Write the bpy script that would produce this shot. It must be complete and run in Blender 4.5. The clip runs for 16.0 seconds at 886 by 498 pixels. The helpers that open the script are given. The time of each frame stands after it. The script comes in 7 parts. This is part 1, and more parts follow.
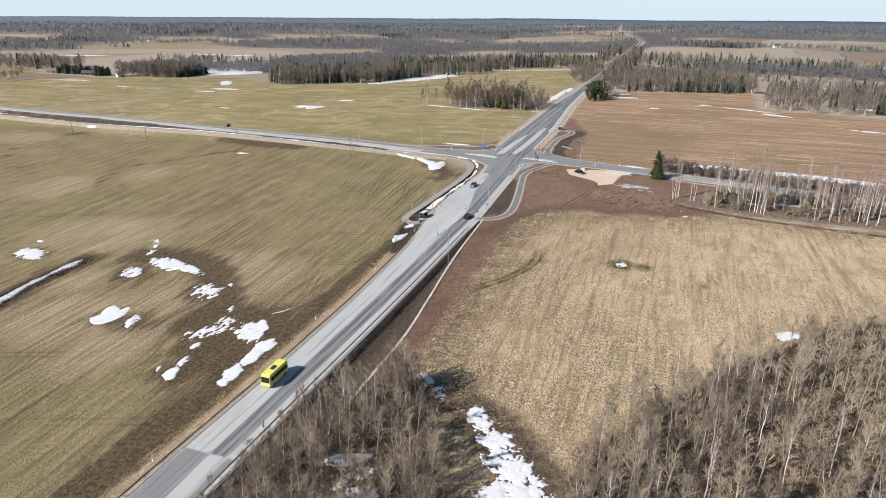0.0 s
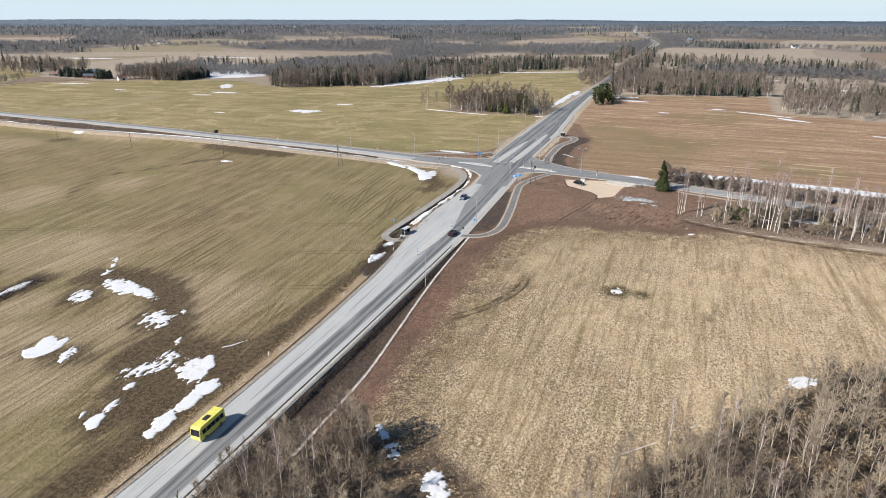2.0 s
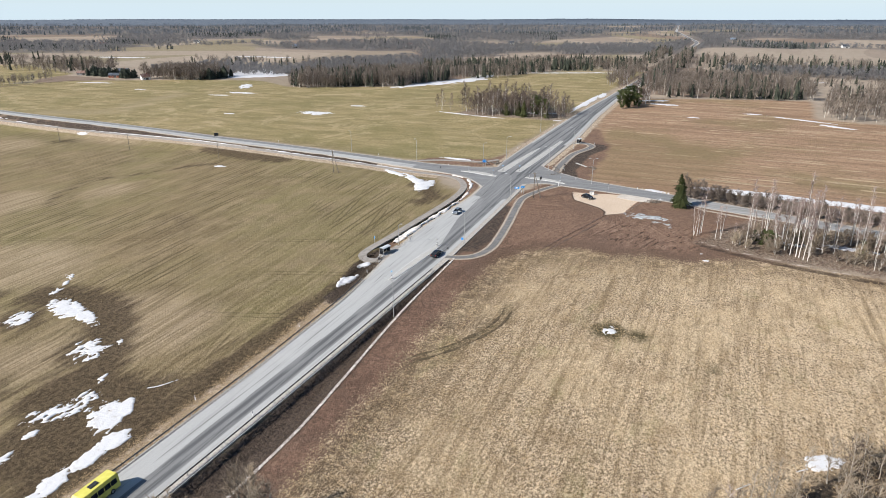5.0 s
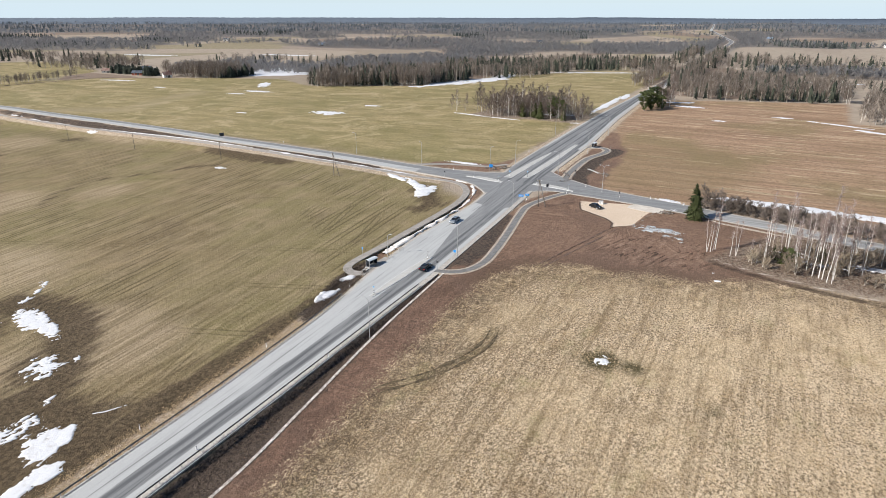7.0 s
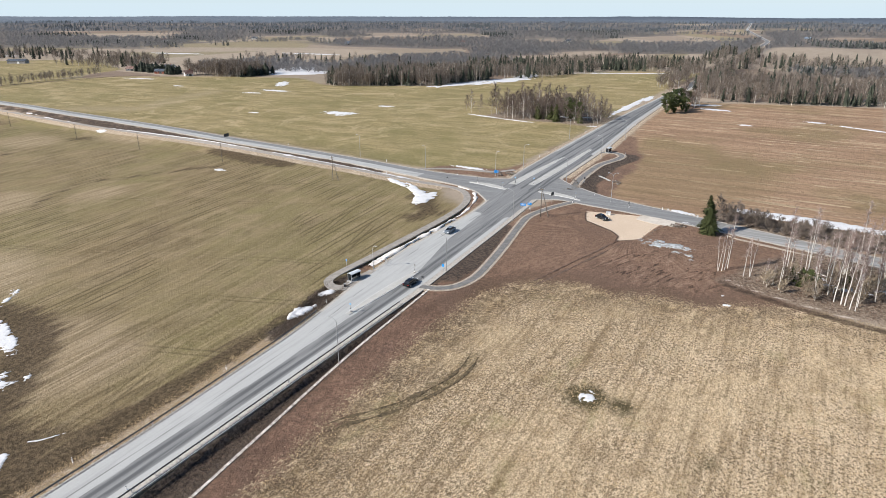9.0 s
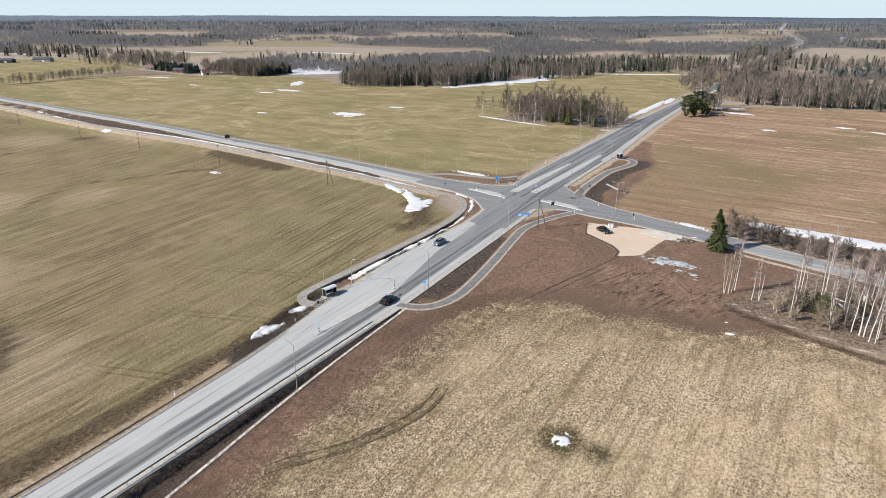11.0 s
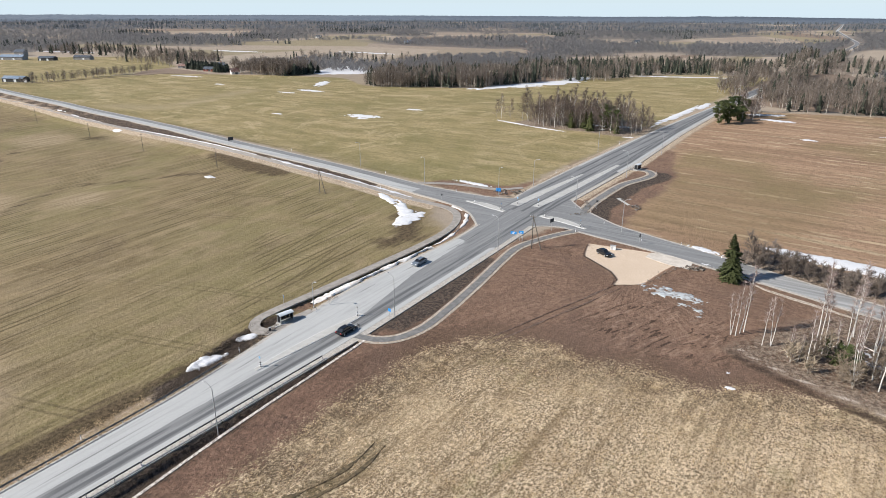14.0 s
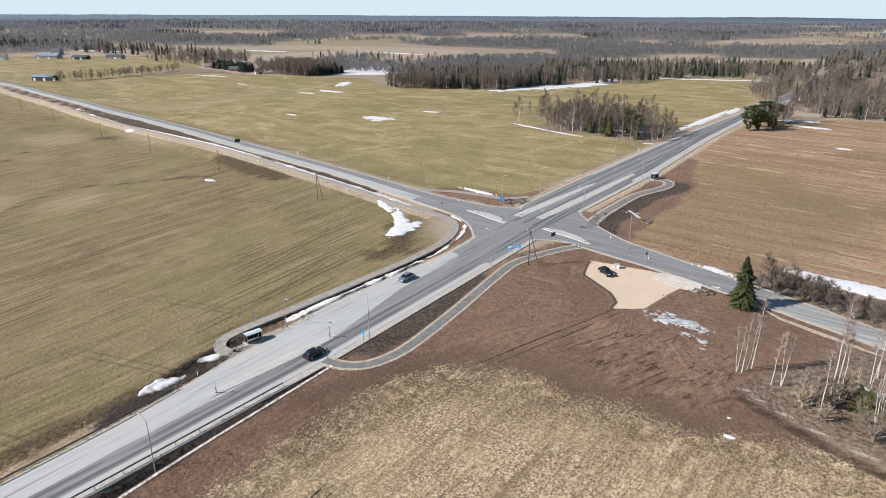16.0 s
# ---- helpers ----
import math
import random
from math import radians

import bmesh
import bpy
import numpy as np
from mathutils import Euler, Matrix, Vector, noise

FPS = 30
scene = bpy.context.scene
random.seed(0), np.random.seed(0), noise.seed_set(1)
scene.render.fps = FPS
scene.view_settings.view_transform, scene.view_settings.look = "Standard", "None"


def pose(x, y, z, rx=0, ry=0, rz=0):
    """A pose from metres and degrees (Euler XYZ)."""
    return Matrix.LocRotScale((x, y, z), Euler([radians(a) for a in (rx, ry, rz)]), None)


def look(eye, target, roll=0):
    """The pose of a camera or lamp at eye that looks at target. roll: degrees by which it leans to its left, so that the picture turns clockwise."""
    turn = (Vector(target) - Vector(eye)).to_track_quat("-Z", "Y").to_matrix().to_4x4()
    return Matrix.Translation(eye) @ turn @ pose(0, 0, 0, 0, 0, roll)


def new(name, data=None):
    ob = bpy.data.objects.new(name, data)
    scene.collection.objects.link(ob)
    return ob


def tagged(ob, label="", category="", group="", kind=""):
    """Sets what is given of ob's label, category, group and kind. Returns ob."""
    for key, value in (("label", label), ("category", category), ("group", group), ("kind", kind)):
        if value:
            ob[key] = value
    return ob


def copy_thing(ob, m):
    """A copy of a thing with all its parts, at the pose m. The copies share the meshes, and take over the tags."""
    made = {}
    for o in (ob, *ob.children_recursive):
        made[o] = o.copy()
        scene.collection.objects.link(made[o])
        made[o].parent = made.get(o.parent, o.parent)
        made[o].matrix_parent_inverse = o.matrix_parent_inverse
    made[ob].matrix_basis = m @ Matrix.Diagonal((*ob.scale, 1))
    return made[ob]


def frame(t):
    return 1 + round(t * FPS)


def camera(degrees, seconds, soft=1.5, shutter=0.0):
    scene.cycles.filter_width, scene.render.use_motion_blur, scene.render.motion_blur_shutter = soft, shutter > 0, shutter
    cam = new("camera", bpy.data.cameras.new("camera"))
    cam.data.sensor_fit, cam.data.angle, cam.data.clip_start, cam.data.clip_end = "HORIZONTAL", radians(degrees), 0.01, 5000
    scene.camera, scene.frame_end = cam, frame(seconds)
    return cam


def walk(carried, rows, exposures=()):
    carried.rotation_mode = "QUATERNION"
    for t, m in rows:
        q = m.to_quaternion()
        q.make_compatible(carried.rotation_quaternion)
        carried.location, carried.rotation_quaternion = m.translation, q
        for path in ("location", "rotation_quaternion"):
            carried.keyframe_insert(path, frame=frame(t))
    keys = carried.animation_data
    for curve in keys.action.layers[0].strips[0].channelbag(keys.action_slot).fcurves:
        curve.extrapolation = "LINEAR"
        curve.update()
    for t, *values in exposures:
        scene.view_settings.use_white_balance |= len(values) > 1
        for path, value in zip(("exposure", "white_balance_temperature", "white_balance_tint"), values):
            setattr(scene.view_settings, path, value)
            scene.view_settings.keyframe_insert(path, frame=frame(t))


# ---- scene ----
cam = camera(69.7, 16.0, soft=0.7)
METRES, EYE, TILT, LEAN, TURN = 131.4, 64.0, 1.3, -1.9, 20.3
ROWS = [
    (0.0, 0.0, 0.0, 0.0, -0.61, -21.5, 1.54),
    (0.5, 0.0177, 0.0372, -0.0023, -0.26, -21.45, 1.62),
    (1.0, 0.0364, 0.0719, -0.0046, 0.06, -21.4, 1.69),
    (1.5, 0.0554, 0.1042, -0.007, 0.35, -21.37, 1.74),
    (2.0, 0.0747, 0.1347, -0.0094, 0.66, -21.33, 1.79),
    (2.5, 0.0939, 0.1636, -0.0113, 1.26, -21.3, 1.84),
    (3.0, 0.1127, 0.1913, -0.0134, 1.8, -21.28, 1.87),
    (3.5, 0.1314, 0.2179, -0.0153, 2.35, -21.28, 1.91),
    (4.0, 0.1498, 0.244, -0.0175, 2.88, -21.27, 1.93),
    (6.5, 0.2382, 0.3701, -0.0274, 6.09, -21.29, 1.98),
    (7.0, 0.2551, 0.395, -0.0292, 6.79, -21.29, 1.97),
    (7.5, 0.2719, 0.4201, -0.0311, 7.49, -21.29, 1.99),
    (8.0, 0.2883, 0.4451, -0.0329, 8.17, -21.28, 2.0),
    (8.5, 0.3044, 0.4701, -0.0348, 8.83, -21.27, 1.99),
    (9.0, 0.3204, 0.4953, -0.0365, 9.49, -21.27, 1.99),
    (9.5, 0.3361, 0.5206, -0.0383, 10.17, -21.26, 1.99),
    (10.0, 0.3514, 0.546, -0.0399, 10.78, -21.26, 2.0),
    (12.5, 0.4249, 0.6732, -0.0487, 13.7, -21.16, 1.98),
    (13.0, 0.4389, 0.6988, -0.0502, 14.37, -21.15, 1.99),
    (13.5, 0.452, 0.7235, -0.0519, 15.05, -21.12, 1.97),
    (14.0, 0.4652, 0.7491, -0.0534, 15.78, -21.1, 1.95),
    (14.5, 0.4782, 0.775, -0.0549, 16.55, -21.07, 1.96),
    (15.0, 0.4908, 0.8011, -0.0563, 17.3, -21.05, 1.96),
    (15.5, 0.5029, 0.8272, -0.0581, 18.07, -21.01, 1.94),
    (16.0, 0.5148, 0.8532, -0.0595, 18.77, -20.97, 1.93),
]
walk(cam, [(t, pose(0, 0, EYE, TILT, LEAN, TURN) @ pose(METRES * x, METRES * y, METRES * z, 90 + pitch, roll, yaw)) for t, x, y, z, yaw, pitch, roll in ROWS],
     exposures=[(0.0, 0.60), (16.0, 0.60)])

# ---- world and sun ----
SUN_AZ, SUN_EL = 46.0, 34.0            # the way the shadows fall, counted from +x, and the sun's height
world = bpy.data.worlds.new("world")
scene.world = world
world.use_nodes = True
wn, wl = world.node_tree.nodes, world.node_tree.links
sky = wn.new("ShaderNodeTexSky")
sky.sky_type, sky.sun_disc = "NISHITA", False
sky.sun_elevation, sky.sun_rotation = radians(SUN_EL), radians(270.0 - SUN_AZ - 0.0)
sky.air_density, sky.dust_density, sky.ozone_density = 1.0, 0.1, 3.0
wn["Background"].inputs["Strength"].default_value = 0.080
wco = wn.new("ShaderNodeTexCoord")
wsep = wn.new("ShaderNodeSeparateXYZ")
wl.new(wco.outputs["Generated"], wsep.inputs[0])
wramp = wn.new("ShaderNodeMapRange")             # a pale blue veil of clear air low over the horizon
wramp.interpolation_type = "SMOOTHSTEP"
for k_, v_ in ((1, 0.0), (2, 0.11), (3, 1.0), (4, 0.0)):
    wramp.inputs[k_].default_value = v_
wl.new(wsep.outputs["Z"], wramp.inputs[0])
wmix = wn.new("ShaderNodeMix")
wmix.data_type = "RGBA"
wl.new(wramp.outputs[0], wmix.inputs[0])
wl.new(sky.outputs["Color"], wmix.inputs[6])
wmix.inputs[7].default_value = (5.65, 6.80, 7.55, 1)
wl.new(wmix.outputs[2], wn["Background"].inputs["Color"])
sun = new("sun", bpy.data.lights.new("sun", "SUN"))
sun.data.energy, sun.data.angle, sun.data.color = 4.75, radians(0.53), (1.0, 0.946, 0.884)
_a, _e = radians(SUN_AZ + 180), radians(SUN_EL)
sun.matrix_world = look((200 * math.cos(_a) * math.cos(_e), 200 * math.sin(_a) * math.cos(_e), 200 * math.sin(_e)), (0, 0, 0))


# ---- material tools ----
class Mat:
    """A node material, built by short calls."""

    def __init__(self, name, rough=0.9, metal=0.0, spec=0.25):
        self.m = bpy.data.materials.new(name)
        self.m.use_nodes = True
        self.t = self.m.node_tree
        self.b = self.t.nodes["Principled BSDF"]
        self.b.inputs["Roughness"].default_value = rough
        self.b.inputs["Metallic"].default_value = metal
        self.b.inputs["Specular IOR Level"].default_value = spec
        self.co = self.t.nodes.new("ShaderNodeTexCoord").outputs["Object"]

    def put(self, sock, value):
        if isinstance(value, bpy.types.NodeSocket):
            self.t.links.new(value, sock)
        elif isinstance(value, tuple) and len(value) == 3 and len(sock.default_value) == 4:
            sock.default_value = (*value, 1)
        else:
            sock.default_value = value

    def node(self, kind, **inputs):
        n = self.t.nodes.new(kind)
        for k, v in inputs.items():
            self.put(n.inputs[k], v)
        return n

    def attr(self, name):
        n = self.t.nodes.new("ShaderNodeAttribute")
        n.attribute_name = name
        return n.outputs["Fac"]

    def scaled(self, x, y, z, turn=0.0, co=None):
        n = self.node("ShaderNodeMapping", Vector=co or self.co, Scale=(x, y, z), Rotation=(0, 0, radians(turn)))
        return n.outputs["Vector"]

    def noise(self, scale, detail=4.0, rough=0.6, co=None, distortion=0.0):
        return self.node("ShaderNodeTexNoise", Vector=co or self.co, Scale=scale, Detail=detail, Roughness=rough, Distortion=distortion).outputs["Fac"]

    def voronoi(self, scale, co=None, out="Distance"):
        return self.node("ShaderNodeTexVoronoi", Vector=co or self.co, Scale=scale).outputs[out]

    def calc(self, op, a, b=0.0, c=0.0):
        n = self.t.nodes.new("ShaderNodeMath")
        n.operation = op
        for s, v in zip(n.inputs, (a, b, c)):
            self.put(s, v)
        return n.outputs[0]

    def span(self, v, a, b, lo=0.0, hi=1.0, smooth=True):
        n = self.t.nodes.new("ShaderNodeMapRange")
        n.interpolation_type = "SMOOTHSTEP" if smooth else "LINEAR"
        for s, x in zip(n.inputs, (v, a, b, lo, hi)):
            self.put(s, x)
        return n.outputs[0]

    def mix(self, f, a, b, mode="MIX"):
        n = self.t.nodes.new("ShaderNodeMix")
        n.data_type, n.blend_type = "RGBA", mode
        self.put(n.inputs[0], f)
        self.put(n.inputs[6], a)
        self.put(n.inputs[7], b)
        return n.outputs[2]

    def color(self, v):
        self.put(self.b.inputs["Base Color"], v)
        return self

    def bump(self, height, dist=0.05, strength=0.6):
        n = self.node("ShaderNodeBump", Height=height, Distance=dist, Strength=strength)
        self.t.links.new(n.outputs["Normal"], self.b.inputs["Normal"])
        return self

    def rand(self):
        return self.t.nodes.new("ShaderNodeObjectInfo").outputs["Random"]

    def island(self):
        return self.t.nodes.new("ShaderNodeNewGeometry").outputs["Random Per Island"]


def plain(name, a, b, scale=3.0, rough=0.8, metal=0.0, spec=0.3, bump=0.0):
    """Two tones of one colour, in spots of about 1 / scale metres."""
    k = Mat(name, rough, metal, spec)
    k.color(k.mix(k.span(k.noise(scale, 5), 0.35, 0.65), a, b))
    if bump:
        k.bump(k.noise(scale * 6, 4), bump)
    return k.m


def tree_mat(name, a, b, own, rough=0.9, thin=0.0):
    """Bark or twigs: two tones, with a shift from tree to tree (or clump to clump)."""
    k = Mat(name, rough, 0.0, 0.1)
    r = k.rand() if own else k.island()
    k.color(k.mix(k.calc("ADD", k.calc("MULTIPLY", r, 0.75), k.calc("MULTIPLY", k.noise(1.2, 3), 0.25)), a, b))
    if thin:                                       # a haze of fine twigs, lit from both sides
        through_ = k.node("ShaderNodeBsdfTranslucent", Color=k.b.inputs["Base Color"].links[0].from_socket).outputs[0]
        both = k.node("ShaderNodeMixShader", Fac=thin)
        k.put(both.inputs[1], k.b.outputs[0])
        k.put(both.inputs[2], through_)
        k.put(k.t.nodes["Material Output"].inputs["Surface"], both.outputs[0])
    return k.m


# ---- the lie of the land ----
def lerp_line(pts, t):
    p = np.array(pts, float)
    return np.interp(t, p[:, 0], p[:, 1])


def smooth(a, b, v):
    s = np.clip((np.asarray(v, float) - a) / (b - a), 0, 1)
    return s * s * (3 - 2 * s)


WEST_X, WEST_Y = (-1500, -900, -640, -560, -500, -440, -400, -360, -320, -280, -240, -200, -158, -120, -100, -84, -72), (310, 333, 333, 326, 320, 314.5, 311, 308.5, 306.5, 303.5, 299.5, 296, 292, 287, 284.8, 282.8, 281.5)
FOOT_X, FOOT_Y = (-900, -620, -560, -500, -440, -400, -360, -320, -280, -240, -200, -163, -151, -134, -114, -106, -96), (322, 322, 316, 311, 305, 301, 298, 296, 294.5, 292, 288, 283.2, 281.8, 279.4, 276, 275.2, 274.4)


def base_z(x, y):
    """The land without ditches: a gentle rise to the north-east that levels out, low hills far away."""
    x, y = np.asarray(x, float), np.asarray(y, float)
    u, v = np.tanh((x + 60) / 260), np.tanh((y - 230) / 260)
    z = 1.2 + 4.15 * u + 10.35 * v - 4.06 * u * u - 4.32 * u * v - 3.21 * v * v + 0.75 * v ** 3 - 2.8 * u * u * v + 1.74 * u * v * v
    d = y - np.interp(x, WEST_X, WEST_Y)                      # the side road's bank over the dip
    bank = np.where(d > 0, np.interp(d, (0, 5, 16), (1, 1, 0)), np.interp(-d, (0, 4.5, 8.5, 12.5, 19), (1, 1, 0.5, 0.45, 0)))
    z = z + bank * np.interp(x, (-760, -640, -440, -360, -300, -240, -200, -150, -110), (0, 3.6, 5.4, 4.7, 3.7, 2.5, 1.8, 0.8, 0))
    r = np.hypot(x, y)
    z = z + 12 * smooth(1100, 4900, r)
    return z + smooth(700, 1600, r) * (2.0 * np.sin(x / 310 + 1) * np.cos(y / 420) + 1.2 * np.sin(x / 170 - y / 260))


ROAD_L = ((-400, -73), (60, -72.0), (95, -70.4), (130, -69.6), (165, -70.2), (178, -71.6), (188, -73.0), (214, -74.6), (232, -73.4), (250, -72.2), (262, -73.0), (300, -78.6), (360, -78.6), (430, -78.0), (515, -76.0), (640, -74.5), (1034, -78.0), (1650, -92), (2545, -225), (4800, -420))
ROAD_R = ((-400, -62.5), (60, -62.0), (95, -61.0), (130, -59.8), (165, -58.9), (195, -58.2), (214, -58.6), (240, -59.2), (262, -60.0), (300, -61.8), (360, -61.5), (430, -65.5), (515, -67.8), (640, -66.5), (1034, -71.0), (1650, -85), (2545, -218), (4800, -413))
OUTER = ((40, -50.5), (97, -50.8), (117, -50.6), (135, -52.0), (163, -54.4), (196, -55.6))     # the ditch's far lip


def ground_z(x, y):
    """The land with its ditches."""
    x, y = np.asarray(x, float), np.asarray(y, float)
    z = base_z(x, y)
    inner, outer = lerp_line(ROAD_R, y) + 1.7, lerp_line(OUTER, y)
    mid = inner + (outer - inner) * 0.45
    cut = np.clip(np.minimum((x - inner) / 1.3, (outer - x) / np.maximum(outer - mid, 0.8)), 0, 1)
    z = z - 1.35 * smooth(0, 1, cut) * smooth(200, 192, y)
    left = lerp_line(ROAD_L, y) - 1.9
    cut = np.clip(np.minimum((left - x) / 1.4, (x - left + 5.2) / 1.6), 0, 1)
    deep = 0.1 + 0.5 * smooth(160, 172, y) * smooth(262, 246, y)
    z = z - deep * smooth(0, 1, cut) * smooth(268, 258, y)
    south = np.interp(x, FOOT_X, FOOT_Y) + 5.0
    cut = np.clip(np.minimum((south - y) / 1.2, (y - south + 4.0) / 1.4), 0, 1)
    return z - 0.6 * smooth(0, 1, cut) * smooth(-92, -100, x)



# clearings of the wooded distance
MEADOWS = (
    ((-585, 715), (-640, 790), (-900, 1030), (-800, 1090), (-700, 1130), (-515, 1095), (-440, 970), (-530, 870), (-520, 705)),
    ((-1310, 740), (-1070, 835), (-905, 905), (-690, 700), (-860, 560), (-1000, 590)),
    ((-2150, 1430), (-1880, 1650), (-1480, 1240), (-1640, 1140)),
    ((-1480, 1420), (-1290, 1620), (-1000, 1330), (-1100, 1230)),
    ((-1350, 1850), (-1000, 2000), (-740, 1660), (-880, 1400), (-1060, 1560)),
    ((-480, 1760), (-330, 2050), (-130, 2050), (-130, 1420), (-340, 1500)),
    ((-330, 870), (-100, 870), (-95, 1040), (-300, 1060), (-420, 960)),
    ((-60, 1000), (-60, 1330), (400, 1250), (700, 1080), (700, 960), (300, 930)),
    ((-50, 1600), (40, 2000), (900, 1800), (800, 1500)),
)


def wooded(x, y):
    """How far a spot of the distance is in the woods."""
    return noise.noise((x / 330 + 7, y / 240, 3.3)) + 0.45 * noise.noise((x / 130, y / 110, 9.1))


def gz(x, y):
    return float(ground_z(x, y))


def sdf(poly, X, Y):
    """Metres inside (+) or outside (-) of a closed outline."""
    p = np.array(poly, float)
    d, inside = np.full(X.shape, 1e9), np.zeros(X.shape, bool)
    for (ax, ay), (bx, by) in zip(p, np.roll(p, -1, 0)):
        ex, ey = bx - ax, by - ay
        t = np.clip(((X - ax) * ex + (Y - ay) * ey) / (ex * ex + ey * ey), 0, 1)
        d = np.minimum(d, np.hypot(X - ax - t * ex, Y - ay - t * ey))
        with np.errstate(divide="ignore", invalid="ignore"):
            inside ^= ((ay > Y) != (by > Y)) & (X < (bx - ax) * (Y - ay) / (by - ay) + ax)
    return np.where(inside, d, -d)


def line_d(pts, X, Y):
    """Metres from an open line."""
    p, d = np.array(pts, float), np.full(X.shape, 1e9)
    for (ax, ay), (bx, by) in zip(p[:-1], p[1:]):
        ex, ey = bx - ax, by - ay
        t = np.clip(((X - ax) * ex + (Y - ay) * ey) / (ex * ex + ey * ey), 0, 1)
        d = np.minimum(d, np.hypot(X - ax - t * ex, Y - ay - t * ey))
    return d


def curve(pts, step=2.0):
    """A smooth line through a few points (Catmull-Rom), cut into even steps."""
    p = np.array(pts, float)
    p = np.vstack([2 * p[0] - p[1], p, 2 * p[-1] - p[-2]])
    out = []
    for a, b, c, d in zip(p, p[1:], p[2:], p[3:]):
        n = max(2, int(np.hypot(*(c - b)[:2]) / step))
        for t in np.arange(n) / n:
            out.append(0.5 * (2 * b + (c - a) * t + (2 * a - 5 * b + 4 * c - d) * t * t + (3 * b - a - 3 * c + d) * t ** 3))
    return np.array(out + [p[-2]])


def mesh_of(name, verts, faces, mat=None, flat=True):
    me = bpy.data.meshes.new(name)
    me.from_pydata([tuple(map(float, v)) for v in verts], [], [tuple(map(int, f)) for f in faces])
    if mat:
        for q in (mat if isinstance(mat, list) else [mat]):
            me.materials.append(q)
    if not flat:
        me.shade_smooth()
    return me


def part(name, data, parent, label=""):
    """A mesh, or a bmesh with its material as a pair, as one part under a thing."""
    if isinstance(data, tuple):
        me = bpy.data.meshes.new(name)
        data[0].to_mesh(me)
        data[0].free()
        me.materials.append(data[1])
        data = me
    ob = new(name, data)
    ob.parent = parent
    return tagged(ob, label) if label else ob


def thing(name, label, category, group="", kind="", at=None):
    ob = tagged(new(name), label, category, group, kind)
    if at is not None:
        ob.matrix_basis = at
    return ob


def add_box(bm, lo, hi, bevel=0.0, m=None):
    c, s = [(a + b) / 2 for a, b in zip(lo, hi)], [b - a for a, b in zip(lo, hi)]
    r = bmesh.ops.create_cube(bm, size=1.0, matrix=(m or Matrix()) @ Matrix.Translation(c) @ Matrix.Diagonal((*s, 1)))
    if bevel:
        es = list({e for v in r["verts"] for e in v.link_edges})
        bmesh.ops.bevel(bm, geom=es, offset=bevel, segments=1, affect="EDGES")
    return bm


def add_rod(bm, a, b, r0, r1=None, n=8):
    a, b = Vector(a), Vector(b)
    r1 = r0 if r1 is None else r1
    m = Matrix.Translation((a + b) / 2) @ (b - a).to_track_quat("Z", "Y").to_matrix().to_4x4()
    bmesh.ops.create_cone(bm, cap_ends=True, segments=n, radius1=r0, radius2=r1, depth=(b - a).length, matrix=m)
    return bm


def box(lo, hi, mat, bevel=0.0):
    return add_box(bmesh.new(), lo, hi, bevel), mat


def rod(a, b, r0, mat, r1=None, n=8):
    return add_rod(bmesh.new(), a, b, r0, r1, n), mat


# ---- materials of the ground ----
STUBBLE = ((-44.5, 40), (-44.6, 100), (-44.8, 121), (-45.2, 148), (-46, 178), (-44.2, 199), (-36.2, 211), (-23, 215), (-16.5, 212.3), (-7, 216), (4, 214.7), (10.6, 219.5), (18, 222), (28, 222.4), (70, 217), (140, 200), (160, 120), (60, 60), (20, 30))
SOIL = ((-58, 60), (-58, 262), (-52, 276), (-20, 272), (10, 264), (40, 256), (60, 250), (60, 240), (20, 234), (8, 231), (30, 222), (70, 219), (70, 208), (10, 208), (-36, 196), (-36, 60))
PLOUGH = ((-58, 297), (-46, 330), (-47, 350), (-56, 362), (-62, 440), (-64, 520), (-36, 528), (56, 556), (52, 470), (130, 455), (300, 480), (330, 250), (90, 258), (23, 269), (-21, 279.5), (-45, 287))
GREEN = ((-84, 298), (-112, 293), (-158, 298), (-258, 310.5), (-420, 323), (-640, 335), (-700, 380), (-614, 505), (-500, 560), (-430, 572), (-360, 526), (-265, 556), (-238, 624), (-175, 735), (-82, 760), (-82, 440))
SOIL_N = ((-63, 292), (-62, 352), (-60, 392), (-55, 390), (-47, 362), (-42, 348), (-39.5, 326), (-40.5, 308), (-39, 293), (-36, 284), (-45, 286))
LOT_EDGE = ((6, 232.5), (8.5, 230.6), (17, 227.3), (24.6, 225.2), (32, 223.3), (46, 221), (70, 218.5))
SOIL_W = ((-86, 291), (-118, 293), (-112, 301), (-88, 305), (-79, 322), (-77, 300))
PAD = ((-40.2, 268), (-38.4, 262), (-37.3, 259.1), (-28.3, 253.9), (-24.6, 249.9), (-24.8, 246.4), (-19.1, 250), (-17.4, 261.8), (-15.6, 267.6), (-21.6, 270.5))
SOIL_C = ((-80, 198), (-77.4, 240), (-77.2, 254), (-80, 263), (-88, 271.5), (-100, 276), (-100, 280), (-84, 277), (-76, 270), (-73.5, 260), (-74, 250), (-75.5, 198))
TRACK = ((-43.6, 142.6), (-41.9, 145.6), (-38.6, 149.7), (-35.5, 154.5), (-32.9, 160.6), (-31.8, 164.4), (-31.5, 169.2), (-32.0, 173.5))

